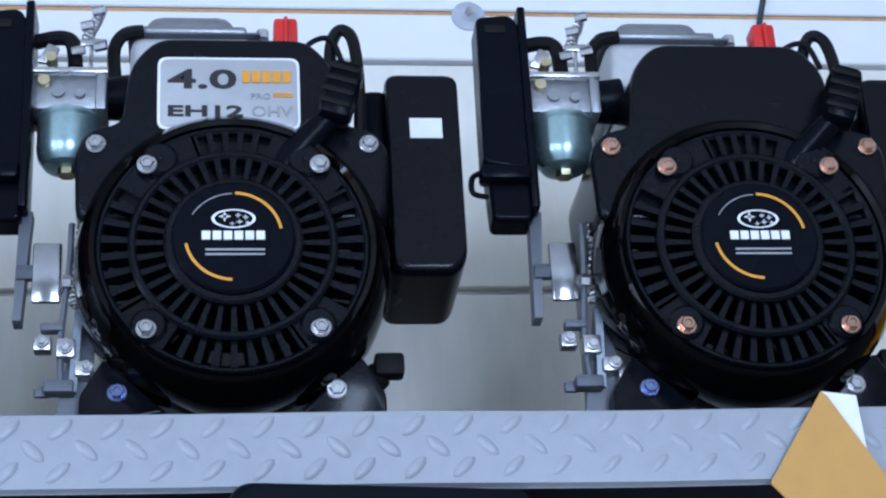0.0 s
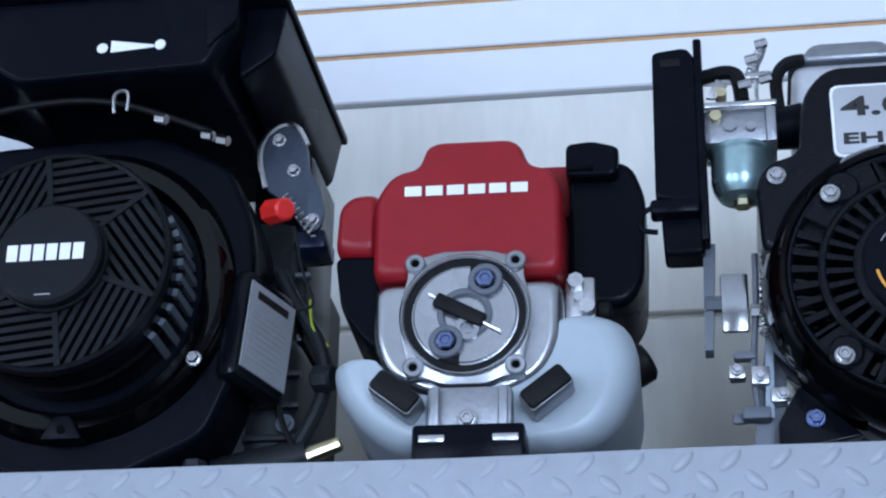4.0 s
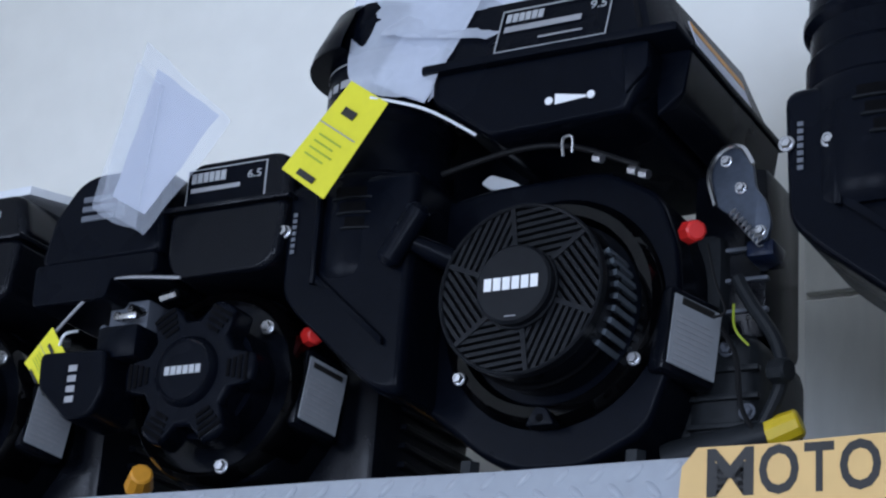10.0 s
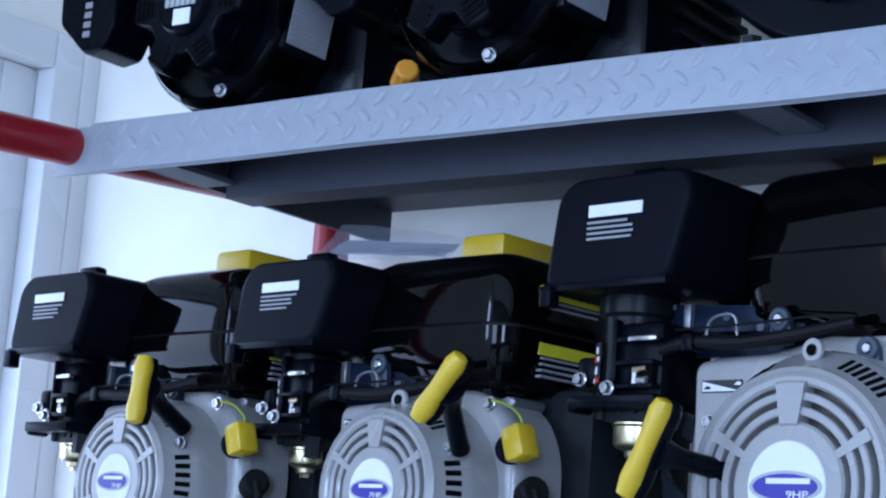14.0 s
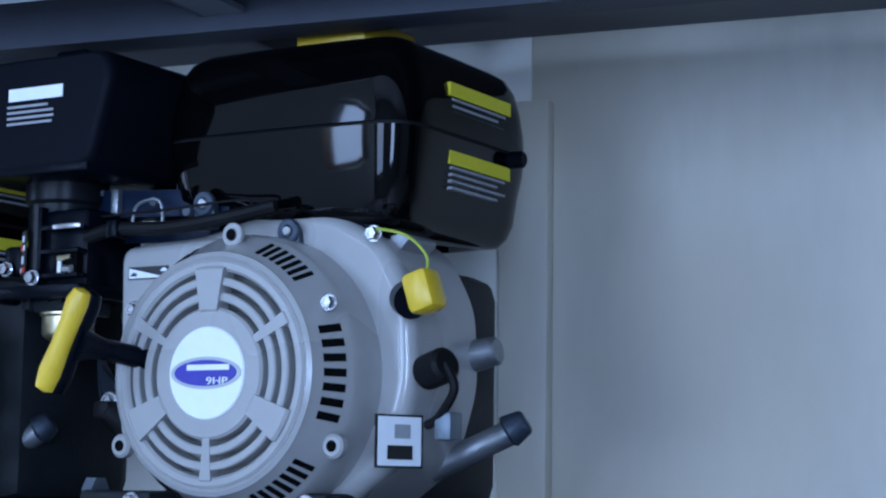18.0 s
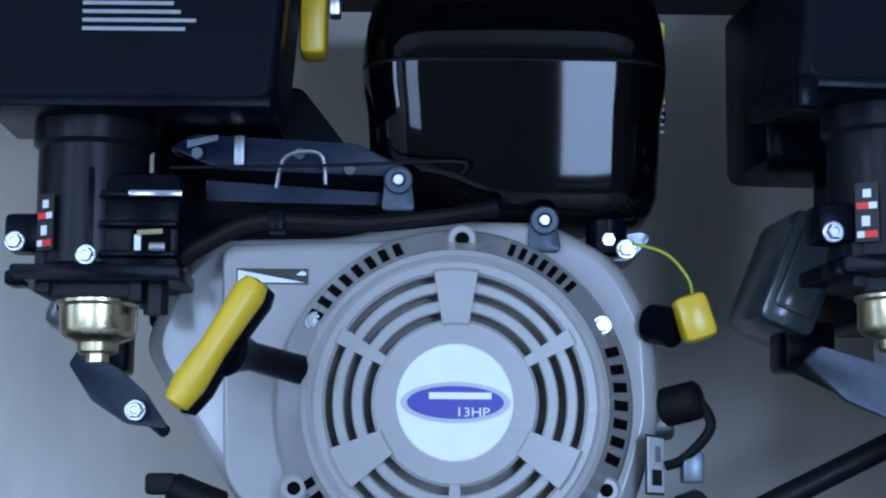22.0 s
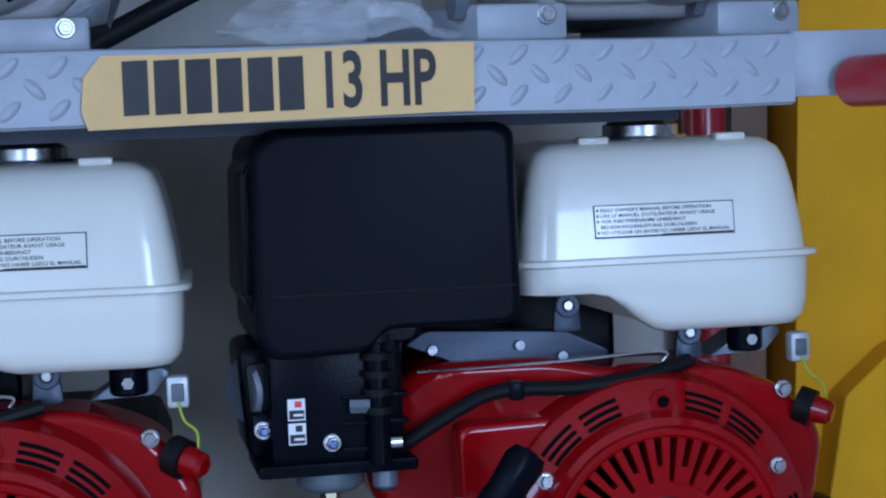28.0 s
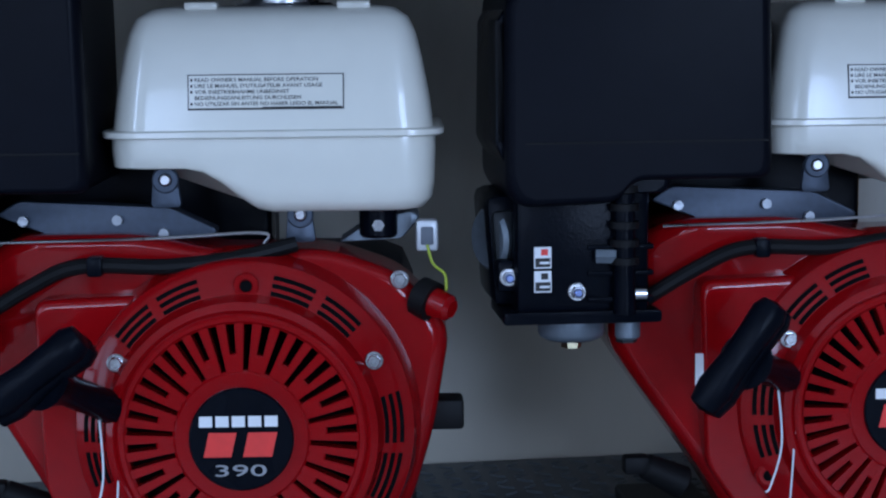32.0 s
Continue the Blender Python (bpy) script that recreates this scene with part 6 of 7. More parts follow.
    if red:
        for j in range(2):
            z0b = 0.004 + j * 0.0175
            sl = part("symbol_label", box(-0.003, 0.0095, -0.0010, 0.0, z0b, z0b + 0.0155, m=dm), M_PAPER, el, "small black and white symbol label", smooth=0)
            part("symbol_field", box(-0.0022, 0.0087, -0.0014, -0.0008, z0b + 0.001, z0b + 0.0075, m=dm), M_INK, sl, smooth=0)
            part("arrow", box(0.0010, 0.0080, -0.0018, -0.0012, z0b + 0.0033, z0b + 0.0049, m=dm), M_PAPER, sl, smooth=0)
            part("symbol", box(0.0020, 0.0070, -0.0014, -0.0008, z0b + 0.0095, z0b + 0.0140, m=dm), M_REDINK if j else M_INK, sl, smooth=0)
    else:
        sl = part("symbol_label", box(-0.003, 0.0115, -0.0010, 0.0, -0.001, 0.035, m=dm), M_INK, el, "small black and white symbol label", smooth=0)
        for j, (mt, x0s, x1s, hs) in enumerate(((M_PAPER, -0.0020, 0.0025, 0.0040), (M_REDINK, 0.0025, 0.0105, 0.0040), (M_PAPER, 0.0010, 0.0060, 0.0062), (M_PAPER, 0.0055, 0.0105, 0.0040), (M_REDINK, -0.0020, 0.0055, 0.0040), (M_PAPER, 0.0020, 0.0070, 0.0050))):
            zs0 = (0.0015, 0.0015, 0.0085, 0.0190, 0.0190, 0.0260)[j]
            part("symbol", box(x0s, x1s, -0.0016, -0.0008, zs0, zs0 + hs, m=dm), mt, sl, smooth=0)
    if red:
        part("elbow_flange", plate([(cx - 0.050, zb - 0.003), (cx + 0.066, zb - 0.003), (cx + 0.066, zb + 0.006), (cx - 0.050, zb + 0.006)], 0.060, 0.14, 0.002, r=0.003), M_BLACK, el)
        part("choke_column", rod((cx + 0.038, 0.060, zb + 0.004), (cx + 0.038, 0.060, zt - 0.004), 0.0085, 0.0075), M_BLACK, el)
        for j in range(5):
            part("column_ring", rod((cx + 0.038, 0.060, zb + 0.040 + j * 0.013), (cx + 0.038, 0.060, zb + 0.045 + j * 0.013), 0.0105), M_RUBBER, el)
        part("white_plug", rod((cx + 0.018, 0.062, zb + 0.046), (cx + 0.032, 0.058, zb + 0.046), 0.0055, seg=6), M_ZINCGREY, el)
        part("intake_mouth", lathe([(0, 0), (0.022, 0), (0.024, 0.004), (0.021, 0.007), (0, 0.005)], 24, None, at(cx - 0.050, 0.110, zb + 0.055) @ Matrix.Rotation(radians(-62), 4, "Z") @ FACE), M_ZINCGREY, el)
        part("lower_plug", rod((cx + 0.044, 0.080, zb - 0.018), (cx + 0.044, 0.080, zb - 0.003), 0.0095, bev=0.002), M_ZINCGREY, el)
    if red:
        for x, y, z in ((cx - 0.044 * k, 0.078, zb + 0.030), (cx + 0.004, 0.064, zb + 0.020)):
            disc("blue_head", x, y - 0.0035, z, 0.0034, 0.006, M_BLUEBOLT, el, 0.001, 12)
    cm = M_BRASS if not red else M_ZINCGREY
    carburettor(e, cx + 0.006, 0.105, zb - (0.012 if not red else 0.004), 0.0250 * k, (0.034 if not red else 0.018) * k, cm, M_CASTDARK, not red)
    part("carburettor_bolt", rod((cx + 0.045 * k, 0.09, zb - 0.022), (cx + 0.045 * k, 0.09, zb), 0.008, seg=6), M_CASTDARK, e)
    tilt = at(cx - 0.022 * k + elbow * 0.7, 0.245, zb + 0.016) @ Matrix.Rotation(radians(22), 4, "Y") if not red else at(cx - 0.046, 0.115, zb + 0.045) @ Matrix.Rotation(radians(-4), 4, "Y")
    hd = part("heat_shield", box(-0.010 if red else -0.022 * k, 0.020 * k, -0.02, 0.07, -0.040 * k, 0.044 * k, 0.008, 2, None, tilt), M_BLACK if red else M_SMOKE, e)
    part("shield_face", box(-0.006 if red else -0.015 * k, 0.013 * k, -0.022, -0.018, -0.028 * k, 0.032 * k, 0.004, 2, None, tilt), M_CASTDARK if red else M_SMOKE, hd)
    if not red:
        hinge, foot = (cx - 0.020 * k + elbow * 0.5, zb - 0.030), (cx + 0.026 * k, zb - 0.080)
        bm = plate([(foot[0] - 0.054, foot[1] + 0.034), (foot[0] - 0.046, foot[1] + 0.044), (foot[0] - 0.012, foot[1] + 0.028), (foot[0] + 0.006, foot[1] + 0.012), (foot[0] + 0.022, foot[1] - 0.012), (foot[0] - 0.006, foot[1] - 0.009), (foot[0] - 0.034, foot[1] + 0.008)], 0.142, 0.147, 0.001, r=0.003)
        for v in bm.verts:
            v.co.y += max(0.0, foot[0] - 0.010 - v.co.x) * 1.0
        arm = part("lower_arm", bm, M_BLUEWRAP, e, "dark zinc support plate")
        part("arm_rod", rod((hinge[0] - 0.004, 0.245, hinge[1] - 0.014), (foot[0] + 0.018, 0.150, foot[1] - 0.013), 0.0045), M_CASTDARK, arm)
        part("arm_block", box(hinge[0] - 0.012, hinge[0] + 0.024, 0.235, 0.275, hinge[1] - 0.018, hinge[1] + 0.016, 0.004), M_BLACK, arm)
        bolt("arm_bolt", foot[0], 0.141, foot[1], 0.0056, e)
    # linkage, hose, brackets between filter and tank
    lk = part("throttle_bracket", plate([(a1 - 0.075, b0 - 0.016), (a1 - 0.06, b0 - 0.006), (a1 + 0.05, b0 - 0.012), (a1 + 0.083, b0 - 0.028), (a1 + 0.08, b0 - 0.034), (a1 - 0.04, b0 - 0.030)], 0.110, 0.13, 0.002, r=0.004), M_BLUEWRAP if red else M_BLUEZINC, e)
    if not red:
        part("printed_strip", plate([(a1 - 0.062, b0 - 0.016), (a1 - 0.042, b0 - 0.011), (a1 - 0.042, b0 - 0.007), (a1 - 0.062, b0 - 0.011)], 0.1075, 0.109, 0), M_ZINCGREY, lk, smooth=0)
        part("governor_link", plate([(a1 - 0.05, b0 - 0.036), (a1 + 0.07, b0 - 0.044), (a1 + 0.07, b0 - 0.052), (a1 - 0.05, b0 - 0.050)], 0.116, 0.119, 0.001), M_BLUEZINC, lk)
    if not red:
        part("bracket_tab", box(a1 - 0.031, a1 - 0.024, 0.104, 0.112, b0 - 0.028, b0 - 0.008, 0.001), M_ALU, lk)
    for x, z in ((a1 - 0.055, b0 - 0.020), (a1 + 0.012, b0 - 0.020), (a1 + 0.045, b0 - 0.03)):
        part("link_screw", rod((x, 0.104, z), (x, 0.112, z), 0.0038, seg=8), M_ALU if red else M_STEEL, lk)
    part("throttle_wire", tube([(a1 - 0.07, 0.088, b0 - 0.033), (a1 + 0.04, 0.085, b0 - 0.031), (a1 + 0.115, 0.085, b0 - 0.028), (a1 + 0.118, 0.087, b0 - 0.036)], 0.0011, 6), M_CHROME if red else M_RUBBER, lk)
    if not red:
        part("link_clip", tube([(a1 - 0.002, 0.095, b0 - 0.045), (a1 + 0.004, 0.095, b0 - 0.024), (a1 + 0.026, 0.095, b0 - 0.022), (a1 + 0.030, 0.095, b0 - 0.042)], 0.0014, 6), M_ALU, lk)
    zh = cz + 0.116 * q
    part("hose", tube([(cx + 0.054 * k, 0.085, zb + 0.008), (a1 - 0.045, 0.080, zh - 0.014), (a1 - 0.01, 0.076, zh), (a1 + 0.05, 0.076, zh - 0.001), (a1 + 0.10, 0.08, zh + 0.004), (a1 + 0.14, 0.09, zh + 0.012)], 0.0056, 10), M_RUBBER, e)
    part("hose_clip", box(a1 - 0.005, a1 + 0.006, 0.068, 0.084, zh - 0.007, zh + 0.007, 0.002), M_BLACK, e)
    for x, z in ((xm - 0.077 * k, z0 + 0.024), (xm + 0.018 * k, z0 - 0.002)):
        br = part("tank_bracket", plate([(x - 0.011, z - 0.020), (x + 0.011, z - 0.020), (x + 0.008, z + 0.002), (x, z + 0.010), (x - 0.009, z + 0.002)], 0.100, 0.106, 0.001, r=0.004), M_BLUEWRAP, e)
        part("bracket_eye", annulus(0.004, 0.0095, 0.004, 0.001, 20, None, face(x, 0.101, z)), M_BLUEWRAP, br)
        disc("bracket_bolt", x, 0.0985, z, 0.0042, 0.003, M_CHROME, br, 0.001, 10)
    part("fuel_outlet", rod((x1 - 0.045, 0.13, z0 - 0.022), (x1 - 0.045, 0.13, z0 + 0.006), 0.014, bev=0.002), M_BLACK, e)
    part("outlet_nut", rod((x1 - 0.045, 0.112, z0 - 0.012), (x1 - 0.045, 0.125, z0 - 0.012), 0.0045, seg=6), M_CHROME, e)
    part("cylinder_arm", plate([(x1 - 0.075, z0 - 0.026), (x1 - 0.028, z0 - 0.024), (x1 - 0.014, z0 - 0.008), (x1 - 0.020, z0 - 0.003), (x1 - 0.05, z0 - 0.010)], 0.13, 0.17, 0.003, r=0.004), M_ZINCGREY if red else M_ALU, e)
    bolt("top_bolt", 0.110 * q, 0.088, cz + 0.102 * q, 0.0050, e)
    # rabbit and turtle plate
    if mark:
        sx = -elbow * 0.7
        pl = sheet("speed_plate", -0.140 * k + sx, -0.094 * k + sx, cz + 0.078 * q, cz + 0.088 * q, 0.0897, M_INK, e, label="small black speed plate")
        part("speed_field", plate([(-0.139 * k + sx, cz + 0.0870 * q), (-0.139 * k + sx, cz + 0.0790 * q), (-0.096 * k + sx, cz + 0.0790 * q)], 0.0886, 0.0891, 0), M_PAPER, pl, smooth=0)
        for xs, zs2 in ((-0.1335 + sx, 0.0815), (-0.0985 + sx, 0.0845)):
            part("speed_sign", plate([(xs * k - 0.003, cz + zs2 * q - 0.0008), (xs * k + 0.003, cz + zs2 * q - 0.0010), (xs * k + 0.0034, cz + zs2 * q + 0.0010), (xs * k, cz + zs2 * q + 0.0020)], 0.0878, 0.0885, 0), M_INK if xs < -0.12 else M_PAPER, pl, smooth=0)
    # starter handle
    grip = M_BLACK if red else M_YELLOW
    if handle:
        p, r, stem = handle
    else:
        up = 0.014 if red else 0.0
        p, r = (-0.117 * k, -0.012, cz + 0.064 * q + up), (-0.160 * k, -0.014, cz - 0.004 + up)
        stem = (-0.094 * k, 0.052, cz + 0.020 * q)
    mid = [(p[i] + r[i]) / 2 for i in range(3)]
    d = (Vector(r) - Vector(p))
    hl = d.length
    hm = along(p, r)
    ks = (1.25 if red else 1.0) if k > 0.9 else 0.90
    sd = (Vector(stem) - Vector(mid)).normalized()
    across = sd - d.normalized() * sd.dot(d.normalized())
    across.normalize()
    grip_form = [(0, -0.004), (0.0075 * ks, -0.002), (0.0102 * ks, 0.006), (0.0092 * ks, hl * 0.30), (0.0088 * ks, hl * 0.55), (0.0104 * ks, hl * 0.85), (0.0080 * ks, hl + 0.002), (0, hl + 0.005)]
    hn = part("starter_handle", lathe(grip_form, 20, None, at(*(across * -0.0028 * ks)) @ hm), grip, e)
    part("handle_core", lathe([(rr * 0.97, hh) for rr, hh in grip_form], 20, None, at(*(across * 0.0062 * ks)) @ hm), M_BLACK, hn)
    m0 = Vector(mid) + across * 0.008 * ks
    part("handle_stem", lathe([(0, 0), (0.0165 * ks, 0.0), (0.0120 * ks, 0.010), (0.0088 * ks, 0.022), (0.0092 * ks, (Vector(stem) - m0).length), (0, (Vector(stem) - m0).length)], 18, None, along(m0, stem)), M_BLACK, hn)
    if red:
        part("pull_string", tube([(stem[0] + 0.003, 0.045, stem[2] - 0.006), (stem[0] - 0.001, 0.040, stem[2] - 0.06), (stem[0] - 0.006, 0.040, stem[2] - 0.13)], 0.0007, 5), M_PAPER, hn)
        part("string_knot", tube([(stem[0] - 0.012, 0.042, stem[2] - 0.004), (stem[0] - 0.010, 0.038, stem[2] - 0.045), (stem[0] - 0.018, 0.037, stem[2] - 0.075), (stem[0] - 0.022, 0.037, stem[2] - 0.080)], 0.0008, 5), M_PAPER, hn)
        sheet("white_sticker", -0.151, -0.144, cz + 0.014, cz + 0.038, 0.0775, M_PAPER, e)
        part("bonnet_switch", rod((0.132, 0.09, cz + 0.086), (0.147, 0.080, cz + 0.081), 0.0110, 0.0095, bev=0.003), M_REDPAINT, e, "red stop switch")
        part("switch_collar", rod((0.124, 0.095, cz + 0.089), (0.134, 0.088, cz + 0.085), 0.0145), M_RUBBER, e)
        part("wire", tube([(0.143, 0.085, cz + 0.094), (0.142, 0.09, cz + 0.105), (0.134, 0.095, cz + 0.112), (0.130, 0.10, cz + 0.125)], 0.0011, 6), M_YELLOWWIRE, e)
        rl = part("relay", box(0.122, 0.138, 0.10, 0.114, cz + 0.120, cz + 0.143, 0.003), M_CASTLIGHT, e)
        part("relay_window", box(0.1255, 0.1345, 0.0985, 0.101, cz + 0.125, cz + 0.138, 0.001), M_STEEL, rl)
        part("side_plug", box(0.130, 0.155, 0.10, 0.13, cz - 0.01, cz + 0.012, 0.003), M_RUBBER, e)
    else:
        part("switch_knob", box(-0.011, 0.011, -0.012, 0.012, -0.015, 0.015, 0.005, 2, None, at(0.136 * q + 0.017, 0.088, cz + 0.058 * q) @ Matrix.Rotation(radians(-18), 4, "Y")), M_YELLOW, e, "yellow stop switch")
        part("switch_base", rod((0.128 * q, 0.105, cz + 0.056 * q), (0.140 * q, 0.092, cz + 0.052 * q), 0.013), M_BLACK, e)
        part("wire", tube([(0.110 * q, 0.085, cz + 0.106 * q), (0.135 * q, 0.09, cz + 0.10 * q), (0.150 * q, 0.095, cz + 0.085 * q), (0.153 * q, 0.09, cz + 0.07 * q)], 0.0011, 6), M_YELLOWWIRE, e)
        part("coil", rod((0.135 * q, 0.12, cz + 0.002), (0.160 * q, 0.11, cz + 0.008), 0.013, bev=0.003), M_RUBBER, e)
        part("coil_cable", tube([(0.158 * q, 0.11, cz + 0.008), (0.166 * q, 0.11, cz - 0.01), (0.150 * q, 0.115, cz - 0.03), (0.138 * q, 0.12, cz - 0.035)], 0.0035), M_RUBBER, e)
        part("sensor_block", box(0.148 * q, 0.162 * q, 0.112, 0.130, cz - 0.046, cz - 0.026, 0.002), M_ZINCGREY, e)
        lm = at((0.128 - 0.006 * (k < 0.9)) * q, 0.105, cz - 0.035 - 0.012 * (k < 0.9)) @ Matrix.Rotation(radians(68), 4, "Z")
        lb = part("start_label", box(-0.020, 0.022, -0.0012, 0, -0.019, 0.019, m=lm), M_INK, e, "white pictogram sticker", smooth=0)
        part("label_field", box(-0.018, 0.020, -0.0018, -0.001, -0.0175, 0.0175, m=lm), M_PAPER, lb, smooth=0)
        part("pictogram", box(-0.010, 0.012, -0.0024, -0.0016, -0.013, -0.003, m=lm), M_INK, lb, smooth=0)
        part("pictogram", box(-0.004, 0.010, -0.0024, -0.0016, 0.002, 0.012, m=lm), M_GREYINK, lb, smooth=0)
        part("oil_filler", rod((0.10 * q, 0.19, 0.045), (0.162 * q, 0.2, 0.073), 0.010, 0.010), M_ALU, e)
        part("filler_plug", rod((0.160 * q, 0.2, 0.073), (0.174 * q, 0.205, 0.082), 0.013, 0.010, bev=0.002), M_BLUEWRAP, e)
        part("side_stud", rod((0.125 * q, 0.2, 0.13), (0.152 * q, 0.2, 0.135), 0.013, 0.011, bev=0.002), M_ALU, e)
    dp = part("oil_dipstick", rod((-0.150 * k, 0.12, 0.072), (-0.182 * k, 0.115, 0.088), 0.013, 0.010, bev=0.002), M_RUBBER, e)
    part("dipstick_grip", box(-0.198 * k, -0.178 * k, 0.108, 0.124, 0.082, 0.096, 0.003), M_RUBBER, dp)
    return e


GREY = "grey petrol engine with black tank, box filter and yellow starter handle"
SMALL = "smaller grey petrol engine with black tank, yellow handle pointing up"
REDL = "red petrol engine with white tank and black box filter"
BIG = dict(hp="13HP", cz=0.138, filt=(-0.296, -0.112, 0.324, 0.434))
for gx, gy, turned, slip in ((-0.021, 0, 0, 0), (0.507, -0.030, 7, 0.028)):
    BIG["filt"] = (-0.294 - slip, -0.114 - slip * 0.5, 0.324, 0.434)
    BIG["elbow"] = slip * 0.5
    if slip:
        BIG["handle"] = ((-0.134, -0.014, 0.208), (-0.178, -0.018, 0.152), (-0.098, 0.052, 0.156))
    big = shop_engine(at(gx, gy, MIDDLE) @ Matrix.Rotation(radians(turned), 4, "Z"), GREY, "grey engines", **BIG)
    if slip:
        part("silencer_guard", box(-0.298, -0.200, 0.200, 0.300, 0.306, 0.430, 0.008), M_BLACK, big)
    tap = part("fuel_cap_strap", box(-0.103, -0.085, 0.09, 0.12, 0.368, 0.425, 0.005), M_YELLOW, big, "yellow plastic strap")
    part("strap_clip", box(-0.084, -0.076, 0.095, 0.11, 0.395, 0.412, 0.002), M_CHROME, tap)
LEFT = 1.160
shop_engine(at(-0.935, 0, LEFT) @ Matrix.Rotation(radians(-8), 4, "Z"), "grey petrol engine with black tank and yellow warning strips", "grey engines", s=0.84, cz=0.111, R=0.103, house=1.06,
            filt=(-0.246, -0.120, 0.272, 0.362), tank=(-0.106, 0.128, 0.222, 0.296, 0.371), hp="9HP",
            handle=((-0.073, -0.012, 0.166), (-0.104, -0.012, 0.100), (-0.062, 0.055, 0.122)))
LITTLE = dict(s=0.68, cz=0.099, R=0.081, house=1.03, filt=(-0.205, -0.091, 0.229, 0.306), tank=(-0.116, 0.088, 0.192, 0.246, 0.317), hp="7HP")
shop_engine(at(-1.317, 0, LEFT) @ Matrix.Rotation(radians(-8), 4, "Z"), SMALL, "grey engines", handle=((0.132, 0.0, 0.200), (0.094, -0.002, 0.154), (0.080, 0.06, 0.135)), **LITTLE)
shop_engine(at(-1.624, 0, LEFT) @ Matrix.Rotation(radians(-8), 4, "Z"), SMALL, "grey engines", handle=((0.084, 0.0, 0.205), (0.086, -0.006, 0.150), (0.070, 0.06, 0.150)), **LITTLE)
for gx, turned, grasp in ((-0.024, -7.5, ((-0.099, -0.014, 0.220), (-0.158, -0.016, 0.176), (-0.086, 0.052, 0.160))), (0.463, -3.5, ((-0.115, -0.012, 0.226), (-0.164, -0.014, 0.160), (-0.086, 0.052, 0.164)))):
    shop_engine(at(gx, 0, LOWER) @ Matrix.Rotation(radians(turned), 4, "Z"), REDL, "red engines", red=True, cz=0.142, mark=False, handle=grasp,
                filt=(-0.294, -0.103, 0.307, 0.456), tank=(-0.096, 0.140, 0.292, 0.347, 0.438))
# west wall with a white glazed door
DY0, DY1, DZ = -0.62, 0.47, 1.88
bm = box(X_LEFT - 0.15, X_LEFT, Y_FRONT, -2.55, 0, Z_TOP)
box(X_LEFT - 0.15, X_LEFT, -1.70, DY0, 0, Z_TOP, bm=bm)
box(X_LEFT - 0.15, X_LEFT, -2.55, -1.70, 0, 1.15, bm=bm)
box(X_LEFT - 0.15, X_LEFT, -2.55, -1.70, 2.35, Z_TOP, bm=bm)
box(X_LEFT - 0.15, X_LEFT, DY1, WALL_Y, 0, Z_TOP, bm=bm)
box(X_LEFT - 0.15, X_LEFT, DY0, DY1, DZ, Z_TOP, bm=bm)
structure("wall_west", bm, M_WALL, "cream painted side wall")
door = tagged(empty("door_1", at(X_LEFT, 0, 0)), "white framed glazed door, closed", "door", kind="structure")
for y0, y1, z0, z1 in ((DY0, DY0 + 0.05, 0, DZ), (DY1 - 0.05, DY1, 0, DZ), (DY0 + 0.05, DY1 - 0.05, DZ - 0.05, DZ)):
    part("door_frame", box(-0.12, 0.012, y0, y1, z0, z1, 0.004), M_WHITEFRAME, door)
for y0, y1, z0, z1 in ((DY0 + 0.05, DY0 + 0.14, 0.01, DZ - 0.05), (0.36, DY1 - 0.05, 0.01, DZ - 0.05), (DY0 + 0.14, 0.36, 1.745, DZ - 0.05), (DY0 + 0.14, 0.36, 0.01, 0.25)):
    part("door_leaf", box(-0.075, -0.02, y0, y1, z0, z1, 0.004), M_WHITEFRAME, door)
part("glazing_bead", box(-0.05, -0.028, 0.345, 0.36, 0.25, 1.745, 0.003), M_RUBBER, door)
pane = part("pane", box(-0.05, -0.044, DY0 + 0.14, 0.346, 0.25, 1.745), M_GLASS, door, smooth=0)
pane.visible_shadow = False
structure("trim", box(X_LEFT, X_LEFT + 0.012, DY1, WALL_Y, 0, 1.93, 0.002), M_WHITEFRAME, "white corner trim beside the door", "trim")

# cladding on the wall behind the rack: boards with open joints
clad = tagged(empty("wall_cladding"), "white slatted boards above beige wall panels", "wall", kind="structure")
z = 2.150
i = 0
while z < Z_TOP - 0.01:
    h = min(0.0525 if i else 0.052, Z_TOP - z)
    part("board", box(-0.70, 1.9, WALL_Y - 0.016, WALL_Y - 0.001, z, z + h, 0.0015, 1), M_SLAT, clad)
    part("board_edge", box(-0.70, 1.9, WALL_Y - 0.0148, WALL_Y - 0.0012, z + h, z + h + 0.0035), M_SLATEDGE, clad, smooth=0)
    z += h + 0.0055
    i += 1
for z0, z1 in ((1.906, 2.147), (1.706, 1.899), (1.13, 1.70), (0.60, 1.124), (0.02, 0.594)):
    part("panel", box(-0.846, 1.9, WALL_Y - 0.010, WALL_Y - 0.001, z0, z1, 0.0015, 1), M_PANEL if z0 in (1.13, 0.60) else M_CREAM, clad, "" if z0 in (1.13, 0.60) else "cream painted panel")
part("batten", box(-0.870, -0.822, WALL_Y - 0.030, WALL_Y - 0.0102, 0.9, 1.55, 0.003), M_PANEL, clad)
hook = thing("suction_hook", "clear suction hook on the white boards", "hook", at(0.434, WALL_Y - 0.016, 2.200))
part("cup", lathe([(0.0, 0.006), (0.006, 0.006), (0.009, 0.003), (0.0165, 0.0015), (0.017, 0), (0, 0)], 28, None, FACE), M_MILKBAG, hook)
